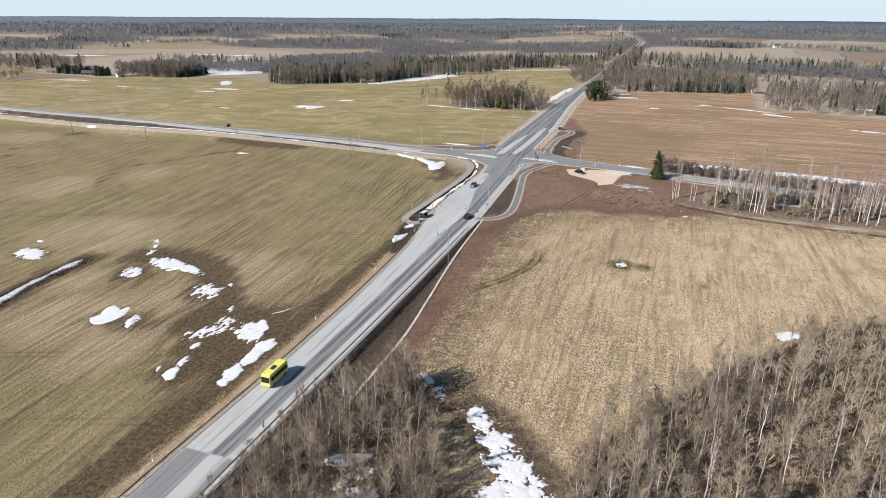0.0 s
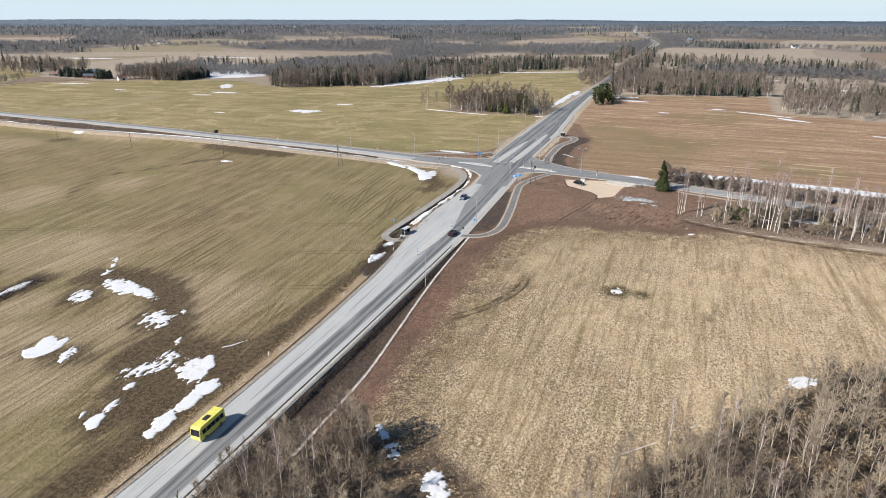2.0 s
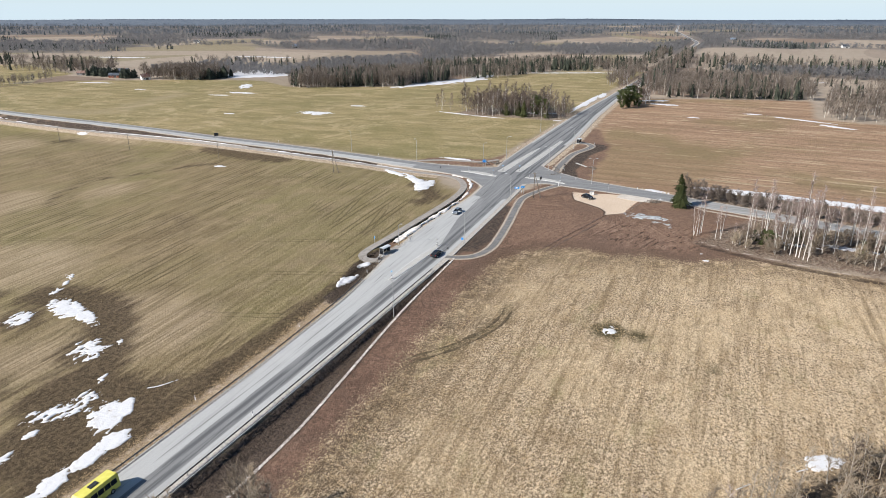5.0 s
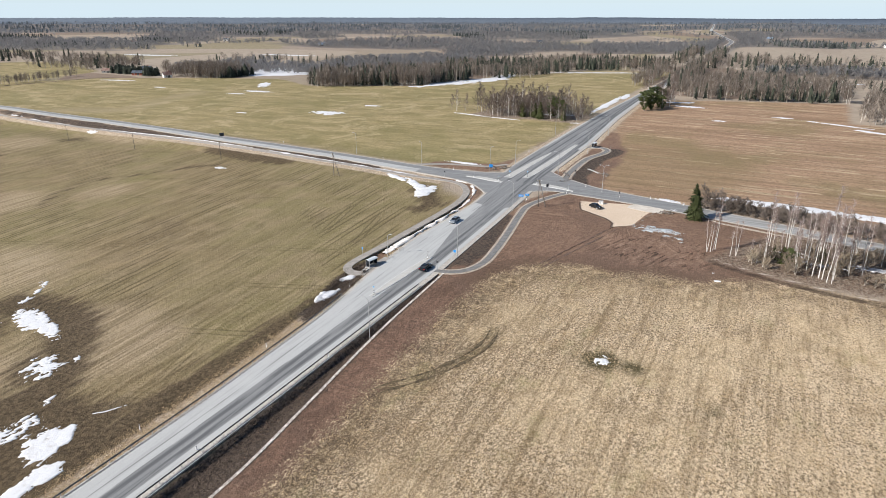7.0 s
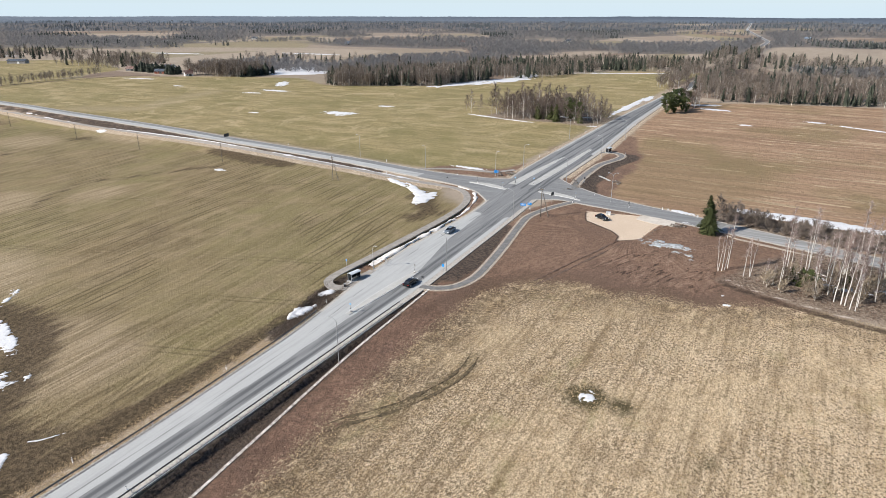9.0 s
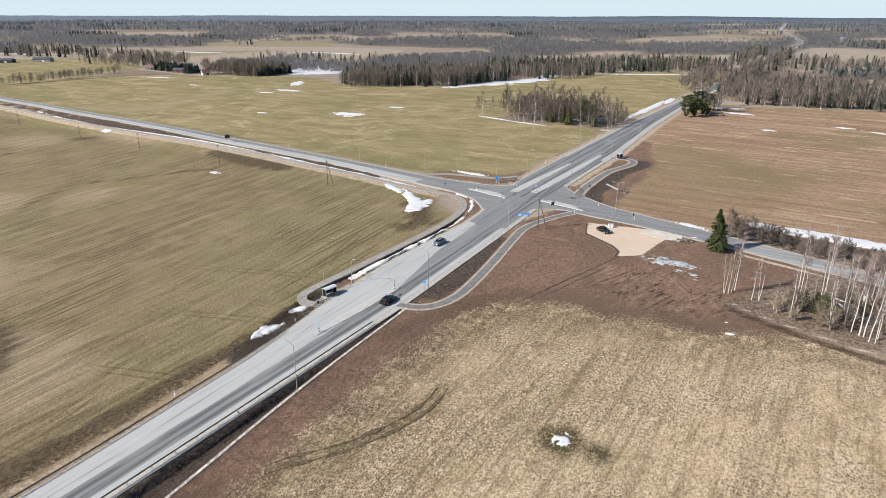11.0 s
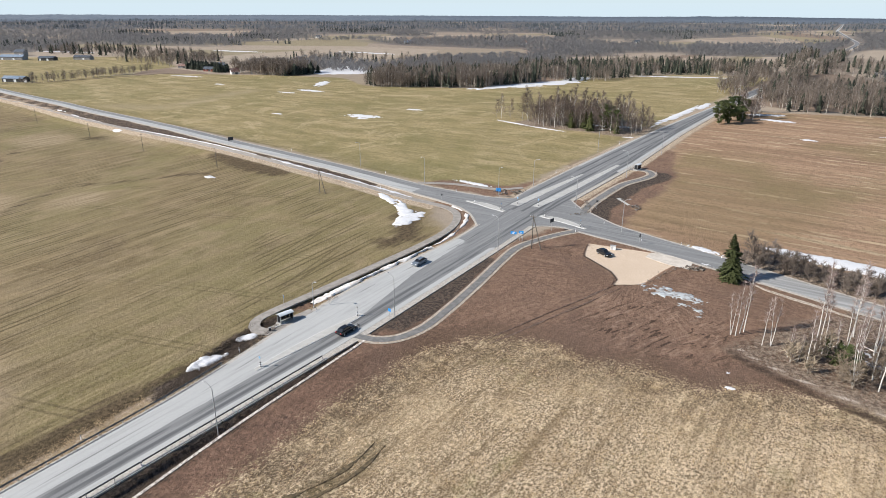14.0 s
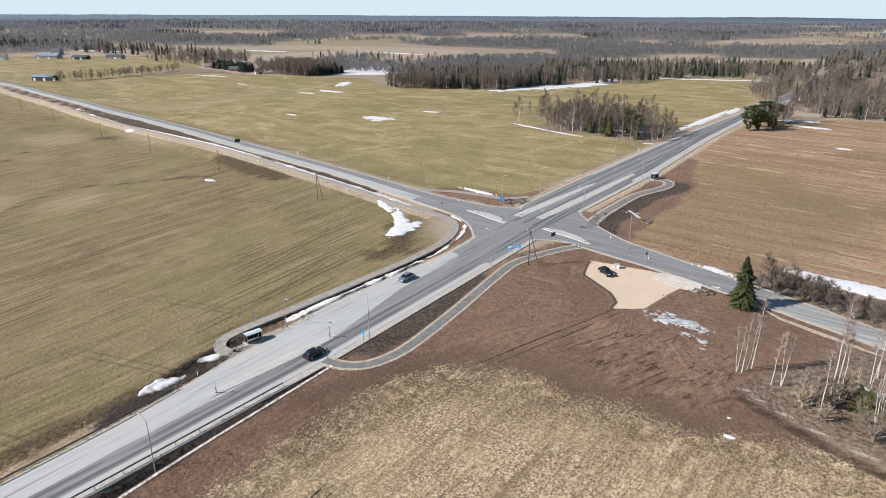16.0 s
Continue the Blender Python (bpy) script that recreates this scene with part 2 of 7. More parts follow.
g = Mat("earth_and_fields", 0.95, 0.0, 0.12)
big, mid, fine = g.noise(0.012, 3), g.noise(0.09, 5, 0.65), g.noise(0.9, 6, 0.7)
tiny = g.noise(5.0, 4, 0.7)
edge = g.calc("MULTIPLY", g.calc("SUBTRACT", g.noise(0.22, 6, 0.7), 0.5), 9.0)


def zone(name, soft=1.5, ragged=1.0):
    return g.span(g.calc("ADD", g.attr(name), g.calc("MULTIPLY", edge, ragged)), -soft, soft)


# far land: a patchwork of dry meadow, sprouting crop and bare soil
cell = g.node("ShaderNodeTexVoronoi", Vector=g.scaled(0.0032, 0.0016, 1.0, 18), Scale=1.0).outputs["Color"]
sep = g.node("ShaderNodeSeparateColor", Color=cell)
far = g.mix(g.span(sep.outputs[0], 0.3, 0.5), (0.31, 0.25, 0.195), (0.37, 0.305, 0.235))
far = g.mix(g.span(sep.outputs[1], 0.78, 0.84), far, (0.28, 0.235, 0.15))
far = g.mix(g.span(sep.outputs[2], 0.76, 0.82), far, (0.24, 0.18, 0.135))
far = g.mix(g.span(mid, 0.3, 0.75, 0.0, 0.35), far, (0.14, 0.105, 0.07))
far = g.mix(g.span(g.attr("forest"), -8.0, 8.0, 0.0, 0.85), far, g.mix(mid, (0.105, 0.096, 0.088), (0.180, 0.162, 0.146)))
# the western field: thin winter crop in rows over brown soil, with wheel lines
pos = g.node("ShaderNodeSeparateXYZ", Vector=g.co).outputs
drill = g.noise(1.0, 3, 0.6, co=g.scaled(1.5, 0.006, 1.0, -4))
band = g.noise(1.0, 4, 0.6, co=g.scaled(0.30, 0.008, 1.0, -4))
crop = g.mix(g.span(band, 0.3, 0.7), (0.185, 0.136, 0.072), (0.310, 0.238, 0.126))
crop = g.mix(g.span(big, 0.38, 0.62, 0.0, 0.6), crop, (0.225, 0.200, 0.086))
crop = g.mix(g.span(mid, 0.48, 0.75, 0.0, 0.4), crop, (0.35, 0.275, 0.165))
crop = g.mix(g.span(g.noise(1.0, 5, 0.65, co=g.scaled(0.24, 0.008, 1.0, -4)), 0.52, 0.66, 0.0, 0.4), crop, (0.43, 0.34, 0.21))
crop = g.mix(g.span(g.noise(0.022, 5, 0.6), 0.50, 0.64, 0.0, 0.55), crop, (0.24, 0.215, 0.085))
crop = g.mix(g.span(drill, 0.44, 0.66, 0.0, 0.34), crop, (0.115, 0.086, 0.048))
crop = g.mix(g.span(g.noise(0.045, 6, 0.7), 0.50, 0.66, 0.0, 0.45), crop, (0.34, 0.26, 0.155))
crop = g.mix(g.span(g.noise(0.06, 6, 0.72, co=g.scaled(1.0, 0.6, 1.0, 40)), 0.54, 0.70, 0.0, 0.55), crop, (0.115, 0.083, 0.05))
crop = g.mix(g.span(g.noise(1.7, 5, 0.8), 0.47, 0.56, 0.0, 0.3), crop, (0.37, 0.30, 0.17))
crop = g.mix(g.span(g.noise(2.3, 4, 0.8), 0.53, 0.60, 0.0, 0.35), crop, (0.085, 0.070, 0.030))
near_ = g.span(pos[1], 140.0, 215.0, 1.0, 0.22)
crop = g.mix(g.calc("MULTIPLY", near_, g.span(g.noise(1.0, 4, 0.7, co=g.scaled(0.85, 0.035, 1.0)), 0.49, 0.64, 0.0, 0.45)), crop, (0.42, 0.335, 0.195))
crop = g.mix(g.calc("MULTIPLY", near_, g.span(g.noise(1.0, 4, 0.7, co=g.scaled(0.62, 0.024, 1.0)), 0.52, 0.64, 0.0, 0.45)), crop, (0.115, 0.088, 0.044))


def wheel_lines(a, b, every, wide):
    """Pairs of wheel lines, straight over the field."""
    t = g.calc("ADD", g.calc("ADD", g.calc("MULTIPLY", pos[0], a), g.calc("MULTIPLY", pos[1], b)), 900.0)
    t = g.calc("ABSOLUTE", g.calc("SUBTRACT", g.calc("MODULO", t, every), every / 2))
    return g.span(g.calc("ABSOLUTE", g.calc("SUBTRACT", t, 0.95)), wide * 0.4, wide, 1.0, 0.0)


lines = g.calc("MULTIPLY", wheel_lines(0.998, 0.06, 6.5, 0.40), g.span(g.noise(1.0, 3, 0.5, co=g.scaled(0.028, 0.007, 1.0)), 0.44, 0.60, 0.05, 0.66))
slant = g.calc("MULTIPLY", wheel_lines(0.968, 0.25, 13.0, 0.42), g.calc("MULTIPLY", g.span(g.noise(1.0, 3, 0.5, co=g.scaled(0.025, 0.008, 1.0)), 0.44, 0.60, 0.0, 0.55), g.span(pos[0], -150.0, -120.0)))
cross = g.calc("MULTIPLY", wheel_lines(-0.30, 0.954, 24.0, 0.42), g.span(g.noise(0.021, 4), 0.42, 0.58, 0.0, 0.42))
crop = g.mix(g.calc("MAXIMUM", g.calc("MAXIMUM", lines, slant), cross), crop, (0.088, 0.068, 0.036))
crop = g.mix(g.calc("MULTIPLY", zone("bleached", 6.0, 1.2), 0.68), crop, g.mix(g.span(drill, 0.40, 0.62), (0.46, 0.365, 0.235), (0.27, 0.205, 0.12)))
crop = g.mix(g.calc("MULTIPLY", g.span(g.calc("ADD", g.calc("ADD", g.attr("damp"), g.calc("MULTIPLY", edge, 0.5)), g.calc("MULTIPLY", g.calc("SUBTRACT", g.noise(1.0, 4, 0.65, co=g.scaled(0.42, 0.05, 1.0)), 0.5), 15.0)), -3.2, 1.8), 0.86), crop, g.mix(g.span(g.noise(1.2, 4, 0.7), 0.40, 0.62), (0.052, 0.037, 0.022), (0.132, 0.096, 0.057)))
crop = g.mix(1.0, crop, (0.86, 0.845, 0.865), "MULTIPLY")
col = g.mix(zone("west", 4.0), far, crop)
# the north-western field, greener
gr = g.mix(g.span(g.noise(1.0, 4, 0.6, co=g.scaled(0.02, 0.09, 1.0, 8)), 0.35, 0.65), (0.215, 0.172, 0.068), (0.325, 0.248, 0.112))
gr = g.mix(g.span(mid, 0.5, 0.75, 0.0, 0.4), gr, (0.36, 0.28, 0.15))
gr = g.mix(g.span(g.noise(1.0, 4, 0.65, co=g.scaled(0.05, 0.55, 1.0, 8)), 0.42, 0.66, 0.0, 0.45), gr, (0.150, 0.125, 0.050))
gr = g.mix(g.span(g.noise(0.6, 5, 0.7), 0.5, 0.7, 0.0, 0.4), gr, (0.37, 0.29, 0.145))
gr = g.mix(g.span(big, 0.45, 0.65, 0.0, 0.5), gr, (0.185, 0.160, 0.060))
gr = g.mix(g.span(g.noise(0.03, 6, 0.7, distortion=1.5), 0.50, 0.64, 0.0, 0.62), gr, (0.42, 0.325, 0.165))
gr = g.mix(g.span(g.noise(0.9, 5, 0.8), 0.50, 0.60, 0.0, 0.5), gr, (0.115, 0.105, 0.038))
gr = g.mix(1.0, gr, (1.05, 1.07, 1.24), "MULTIPLY")
gr = g.mix(g.calc("MULTIPLY", g.span(g.calc("ADD", g.attr("swale"), g.calc("MULTIPLY", edge, 1.5)), -3.0, 16.0), 0.55), gr, g.mix(g.span(fine, 0.35, 0.65), (0.23, 0.175, 0.105), (0.42, 0.345, 0.22)))
col = g.mix(zone("green", 3.0), col, gr)
# the ploughed field beyond the side road
pl = g.mix(g.span(g.noise(1.0, 4, 0.6, co=g.scaled(0.012, 0.16, 1.0, 3)), 0.3, 0.7), (0.235, 0.148, 0.094), (0.350, 0.232, 0.148))
pl = g.mix(g.span(g.noise(1.0, 3, 0.5, co=g.scaled(0.025, 0.25, 1.0, 3)), 0.58, 0.70, 0.0, 0.85), pl, (0.40, 0.31, 0.20))
pl = g.mix(g.span(g.noise(0.018, 4), 0.48, 0.66, 0.0, 0.7), pl, (0.195, 0.150, 0.075))
row = g.calc("MODULO", g.calc("ADD", g.calc("ADD", g.calc("MULTIPLY", pos[1], 0.998), g.calc("MULTIPLY", pos[0], 0.05)), g.calc("MULTIPLY", g.noise(0.03, 2), 3.0)), 7.5)
row = g.span(g.calc("ABSOLUTE", g.calc("SUBTRACT", row, 3.75)), 0.3, 1.3, 1.0, 0.0)
straw = g.calc("MULTIPLY", row, g.span(g.noise(1.0, 5, 0.65, co=g.scaled(0.045, 0.10, 1.0, 3)), 0.52, 0.63))
pl = g.mix(g.span(g.noise(0.7, 5, 0.75), 0.48, 0.62, 0.0, 0.5), pl, (0.135, 0.085, 0.052))
pl = g.mix(g.calc("MULTIPLY", straw, 0.7), pl, (0.62, 0.48, 0.31))
pl = g.mix(g.calc("MULTIPLY", row, 0.28), pl, (0.12, 0.085, 0.05))
pl = g.mix(g.calc("MULTIPLY", zone("olive", 10.0, 1.5), 0.42), pl, (0.165, 0.125, 0.062))
pl = g.mix(1.0, pl, (1.12, 1.13, 1.13), "MULTIPLY")
col = g.mix(zone("plough", 3.0), col, pl)
# raw soil along the new road
so = g.mix(g.span(g.noise(1.3, 6, 0.78), 0.42, 0.6), (0.085, 0.056, 0.040), (0.262, 0.172, 0.119))
so = g.mix(g.span(mid, 0.35, 0.7, 0.0, 0.5), so, (0.235, 0.150, 0.102))
so = g.mix(g.span(g.noise(0.05, 5, 0.6), 0.50, 0.66, 0.0, 0.5), so, (0.095, 0.064, 0.047))
so = g.mix(g.calc("MULTIPLY", g.span(pos[1], 205.0, 232.0), 0.12), so, (0.33, 0.21, 0.14))
so = g.mix(g.span(g.noise(1.0, 4, 0.6, co=g.scaled(0.8, 0.10, 1.0, 38), distortion=1.2), 0.55, 0.68, 0.0, 0.5), so, (0.062, 0.040, 0.028))
so = g.mix(g.span(g.noise(1.0, 4, 0.6, co=g.scaled(0.5, 0.1, 1.0, 30)), 0.58, 0.72, 0.0, 0.5), so, (0.27, 0.190, 0.132))
# wheel ruts that fan out from the yard's corner
dx, dy = g.calc("ADD", pos[0], 22.0), g.calc("SUBTRACT", pos[1], 252.0)
ang, rad_ = g.calc("ARCTAN2", dy, dx), g.calc("SQRT", g.calc("ADD", g.calc("MULTIPLY", dx, dx), g.calc("MULTIPLY", dy, dy)))
ang = g.calc("ADD", ang, g.calc("MULTIPLY", g.noise(0.06, 2), 0.35))
fan = g.node("ShaderNodeCombineXYZ", X=g.calc("MULTIPLY", ang, 30.0), Y=g.calc("MULTIPLY", rad_, 0.03)).outputs[0]
ruts = g.noise(1.0, 3, 0.6, co=fan)
near = g.calc("MULTIPLY", g.span(rad_, 8.0, 45.0, 0.9, 0.2), g.span(g.noise(0.09, 4), 0.44, 0.60))
so = g.mix(g.calc("MULTIPLY", g.span(ruts, 0.54, 0.60), g.calc("MULTIPLY", near, 0.75)), so, (0.058, 0.038, 0.027))
so = g.mix(g.calc("MULTIPLY", g.span(ruts, 0.40, 0.46, 1.0, 0.0), g.calc("MULTIPLY", near, 0.6)), so, (0.37, 0.265, 0.19))
so = g.mix(g.span(pos[1], 185.0, 212.0, 0.45, 0.0), so, (0.205, 0.130, 0.094))
so = g.mix(g.calc("MULTIPLY", g.span(pos[1], 185.0, 212.0, 1.0, 0.0), g.span(g.noise(0.16, 5, 0.65, co=g.scaled(1.4, 0.5, 1.0, 30)), 0.48, 0.62, 0.0, 0.5)), so, (0.092, 0.060, 0.043))
belt = g.calc("ADD", g.attr("stubble"), g.calc("MULTIPLY", edge, 1.5))
so = g.mix(g.calc("MULTIPLY", g.span(belt, -9.0, -3.0, 0.0, 0.6), g.span(pos[1], 175.0, 200.0)), so, (0.090, 0.063, 0.043))
so = g.mix(g.span(g.noise(0.62, 4, 0.72), 0.53, 0.63, 0.0, 0.42), so, (0.072, 0.049, 0.036))
so = g.mix(g.span(g.noise(0.95, 3, 0.7, co=g.scaled(1.0, 0.75, 1.0)), 0.57, 0.66, 0.0, 0.25), so, (0.335, 0.232, 0.165))
so = g.mix(g.span(pos[1], 196.0, 226.0, 0.0, 0.28), so, (0.270, 0.185, 0.135))
so = g.mix(g.span(g.noise(0.06, 4, 0.65, distortion=0.8), 0.47, 0.62, 0.0, 0.5), so, (0.150, 0.103, 0.077))
wx, wy = g.calc("ADD", pos[0], 9.0), g.calc("MULTIPLY", g.calc("SUBTRACT", pos[1], 232.0), 1.5)
churned = g.span(g.calc("SQRT", g.calc("ADD", g.calc("MULTIPLY", wx, wx), g.calc("MULTIPLY", wy, wy))), 10.0, 24.0, 1.0, 0.0)
tilt = g.node("ShaderNodeCombineXYZ", X=g.calc("ADD", g.calc("MULTIPLY", pos[0], 0.95), g.calc("MULTIPLY", pos[1], -0.32)), Y=g.calc("MULTIPLY", pos[1], 0.22)).outputs[0]
gouge = g.noise(1.0, 3, 0.6, co=tilt, distortion=0.6)
so = g.mix(g.calc("MULTIPLY", churned, g.span(gouge, 0.56, 0.63, 0.0, 0.85)), so, (0.050, 0.034, 0.025))
so = g.mix(g.calc("MULTIPLY", churned, g.span(gouge, 0.36, 0.44, 0.5, 0.0)), so, (0.37, 0.265, 0.20))
so = g.mix(1.0, so, (0.93, 0.89, 0.87), "MULTIPLY")
col = g.mix(zone("soil", 1.5), col, so)
# stubble and dead grass
share = g.span(pos[0], -44.0, 30.0, 0.052, -0.026, False)
tuft = g.calc("SUBTRACT", g.noise(2.3, 3, 0.72, co=g.scaled(1.15, 0.8, 1.0)), share)
st = g.mix(g.span(tuft, 0.41, 0.58), (0.165, 0.119, 0.070), (0.61, 0.468, 0.305))
st = g.mix(g.span(g.noise(3.6, 3, 0.7), 0.50, 0.64, 0.0, 0.6), st, (0.80, 0.655, 0.465))
st = g.mix(g.span(g.noise(4.2, 2, 0.6, co=g.scaled(1.3, 0.9, 1.0)), 0.54, 0.66, 0.0, 0.45), st, (0.105, 0.073, 0.042))
st = g.mix(g.span(g.noise(0.045, 4), 0.44, 0.60, 0.0, 0.3), st, (0.62, 0.475, 0.29))
st = g.mix(g.span(g.noise(0.10, 5, 0.65), 0.52, 0.68, 0.0, 0.42), st, (0.20, 0.135, 0.07))
st = g.mix(g.span(g.noise(0.07, 5, 0.65, co=g.scaled(1.6, 0.8, 1.0)), 0.55, 0.68, 0.0, 0.34), st, (0.225, 0.205, 0.080))
st = g.mix(g.span(g.noise(1.0, 3, 0.6, co=g.scaled(0.34, 0.012, 1.0)), 0.50, 0.66, 0.0, 0.32), st, (0.17, 0.118, 0.062))
st = g.mix(g.span(g.noise(1.0, 3, 0.6, co=g.scaled(0.95, 0.045, 1.0)), 0.50, 0.62, 0.0, 0.42), st, (0.14, 0.095, 0.05))
st = g.mix(g.calc("MULTIPLY", zone("pond", 1.4, 0.55), g.span(tuft, 0.44, 0.64, 0.95, 0.75)), st, (0.060, 0.050, 0.022))
st = g.mix(g.calc("MULTIPLY", g.span(g.attr("stubble"), 0.0, 17.0, 0.72, 0.0), g.span(g.noise(0.35, 4, 0.7), 0.36, 0.56)), st, g.mix(g.span(tuft, 0.42, 0.6), (0.060, 0.042, 0.027), (0.23, 0.165, 0.10)))
worn_edge = g.calc("ADD", g.calc("ADD", g.attr("stubble"), g.calc("MULTIPLY", edge, 0.75)), g.calc("MULTIPLY", g.calc("SUBTRACT", tuft, 0.5), 16.0))
col = g.mix(g.span(worn_edge, -1.6, 1.6), col, st)
# dead grass on the verges, dark mud in the ditch, litter under the trees, the same dark tone along the snow strip
tan = g.mix(g.span(g.noise(2.0, 5, 0.8), 0.44, 0.58), (0.27, 0.205, 0.14), (0.56, 0.455, 0.34))
tan = g.mix(g.span(g.noise(0.8, 4, 0.7), 0.56, 0.68, 0.0, 0.4), tan, (0.15, 0.112, 0.078))
col = g.mix(zone("verge", 0.6, 0.30), col, tan)
mud = g.mix(g.span(g.noise(1.6, 5, 0.8), 0.42, 0.6), (0.040, 0.031, 0.025), (0.125, 0.095, 0.074))
col = g.mix(zone("ditch", 0.8, 0.3), col, mud)
litter = g.mix(g.span(fine, 0.3, 0.7), (0.048, 0.036, 0.026), (0.150, 0.112, 0.076))
litter = g.mix(g.span(pos[1], 190.0, 210.0), litter, g.mix(g.span(g.noise(1.4, 4, 0.7), 0.38, 0.62), (0.13, 0.098, 0.074), (0.31, 0.245, 0.185)))
col = g.mix(zone("wood", 2.5, 0.8), col, litter)
gravel = g.mix(g.span(tiny, 0.3, 0.7), (0.47, 0.365, 0.27), (0.60, 0.485, 0.37))
gravel = g.mix(g.span(mid, 0.4, 0.75, 0.0, 0.35), gravel, (0.42, 0.32, 0.225))
col = g.mix(zone("pad", 0.25, 0.10), col, gravel)
col = g.mix(g.calc("MULTIPLY", g.span(g.attr("gully"), 0.5, 1.6, 0.85, 0.0), g.span(mid, 0.25, 0.45)), col, (0.055, 0.038, 0.027))
lip = g.mix(fine, (0.40, 0.33, 0.27), (0.62, 0.54, 0.46))
col = g.mix(g.calc("MULTIPLY", g.span(g.attr("lip"), 0.3, 0.95, 1.0, 0.0), g.span(mid, 0.28, 0.42)), col, lip)
g.color(g.mix(0.25, col, g.mix(tiny, (0.08, 0.08, 0.08), (0.92, 0.92, 0.92)), "OVERLAY"))
rut = g.noise(1.0, 4, 0.65, co=g.scaled(1.2, 0.4, 1.0, 25), distortion=0.8)
g.bump(g.calc("MULTIPLY", g.span(g.attr("pad"), -0.6, 0.3, 1.0, 0.06), g.calc("ADD", g.calc("ADD", fine, g.calc("MULTIPLY", tiny, 0.35)), g.calc("MULTIPLY", rut, 0.5))), 0.5, 0.8)
GROUND = g.m


# ---- the ground, one sheet ----
def steps(parts, far, grow=1.13):
    """Grid lines: even stretches (start, end, step), then ever wider to both sides."""
    v = []
    for a, b, s in parts:
        v += list(np.arange(a, b, s))
    v.append(parts[-1][1])
    s = parts[-1][2]
    while v[-1] < far[1]:
        s *= grow
        v.append(v[-1] + s)
    s = parts[0][2]
    while v[0] > far[0]:
        s *= grow
        v.insert(0, v[0] - s)
    return np.array(v)


GX = steps([(-200, -110, 2.5), (-110, -82, 1.6), (-82, -48, 0.6), (-48, 40, 1.6), (40, 90, 2.5)], (-5200, 5200), 1.075)
GY = steps([(40, 300, 1.7), (300, 460, 3.0)], (-2500, 5400), 1.075)
X, Y = np.meshgrid(GX, GY)
Z = ground_z(X, Y)
clod = np.array([[noise.noise((x * 0.35, y * 0.35, 0.0)) for x in GX] for y in GY]) * smooth(500, 250, Y) * smooth(-260, -160, X) * smooth(160, 60, X)
onroad = smooth(-2.5, -0.5, np.minimum(X - lerp_line(ROAD_L, Y), lerp_line(ROAD_R, Y) - X))
Z = Z + 0.10 * clod * (1 - onroad) - 0.25 * onroad
ny, nx = X.shape
idx = np.arange(nx * ny).reshape(ny, nx)
faces = np.stack([idx[:-1, :-1], idx[:-1, 1:], idx[1:, 1:], idx[1:, :-1]], -1).reshape(-1, 4)
me = mesh_of("ground", np.stack([X, Y, Z], -1).reshape(-1, 3), faces, GROUND, flat=False)
ground = tagged(new("ground", me), "rolling early-spring farmland of brown soil, thin crop and stubble", "ground", kind="structure")


def give(name, values):
    a = me.attributes.new(name, "FLOAT", "POINT")
    a.data.foreach_set("value", np.clip(values, -60, 60).astype(np.float32).reshape(-1))


WOOD_A = ((-56, 47), (-58, 60), (-58.5, 84), (-52, 97), (-40, 100), (-34, 92), (-25, 74), (-19, 58), (-22, 45), (-38, 42))
WOOD_B = ((-9, 58), (-9, 82), (0, 102), (10, 115), (20, 128), (32, 142), (48, 155), (62, 157), (70, 148), (61, 116), (43, 90), (35, 68), (28, 56), (8, 53))
LOT_E = ((4, 231), (10, 228), (30, 224), (70, 223), (120, 225), (120, 262), (60, 262), (24, 262), (14, 250))
give("west", np.minimum(lerp_line(ROAD_L, Y) + 4 - X, np.interp(X, FOOT_X + (-90, -76), tuple(y - 2.0 for y in FOOT_Y) + (262, 255)) - Y))
give("green", np.maximum(sdf(GREEN, X, Y), sdf(((-690, 350), (-1000, 352), (-1080, 470), (-900, 640), (-690, 560), (-650, 440)), X, Y)))
give("plough", sdf(PLOUGH, X, Y))
give("soil", np.maximum(np.maximum(sdf(SOIL, X, Y), sdf(SOIL_N, X, Y)), np.maximum(sdf(SOIL_W, X, Y), sdf(SOIL_C, X, Y))))
give("stubble", sdf(STUBBLE, X, Y))
give("swale", 16.0 - line_d(curve(((-440, 345), (-415, 352), (-392, 363), (-398, 385), (-407, 404), (-423, 456)), 6.0), X, Y))
give("pond", np.max([3.4 - np.hypot((X + 8.5) / 1.05, (Y - 170.8) / 1.2), 1.9 - np.hypot((X + 2.5) / 1.1, (Y - 170.6) / 1.2), 0.8 - np.hypot(X - 12.4, (Y - 163) / 1.8), 0.25 - 0.55 * line_d(curve(TRACK, 1.0), X, Y)], axis=0))
WET = (((-146, 139), (-132, 141), (-122, 138.5), (-114, 132), (-104, 122), (-99, 113), (-96, 104)), ((-101, 112), (-93, 114), (-84, 114), (-77, 108), (-76, 94), (-76.5, 82)),
       ((-94, 110), (-88, 114.6), (-83.4, 118.8), (-79.6, 123.8), (-76.6, 127.8), (-75.2, 132.5), (-75.6, 142)), ((-158, 94), (-161, 113), (-161.2, 133)), ((-99, 262), (-92, 254), (-86, 246)), ((-226, 284), (-198, 279), (-176, 277.5)), ((-310, 220), (-325, 236), (-335, 249)), ((-222, 194), (-233, 207), (-235.5, 224), (-226, 236), (-216, 250), (-205, 262)), ((-330, 276), (-322, 282)))
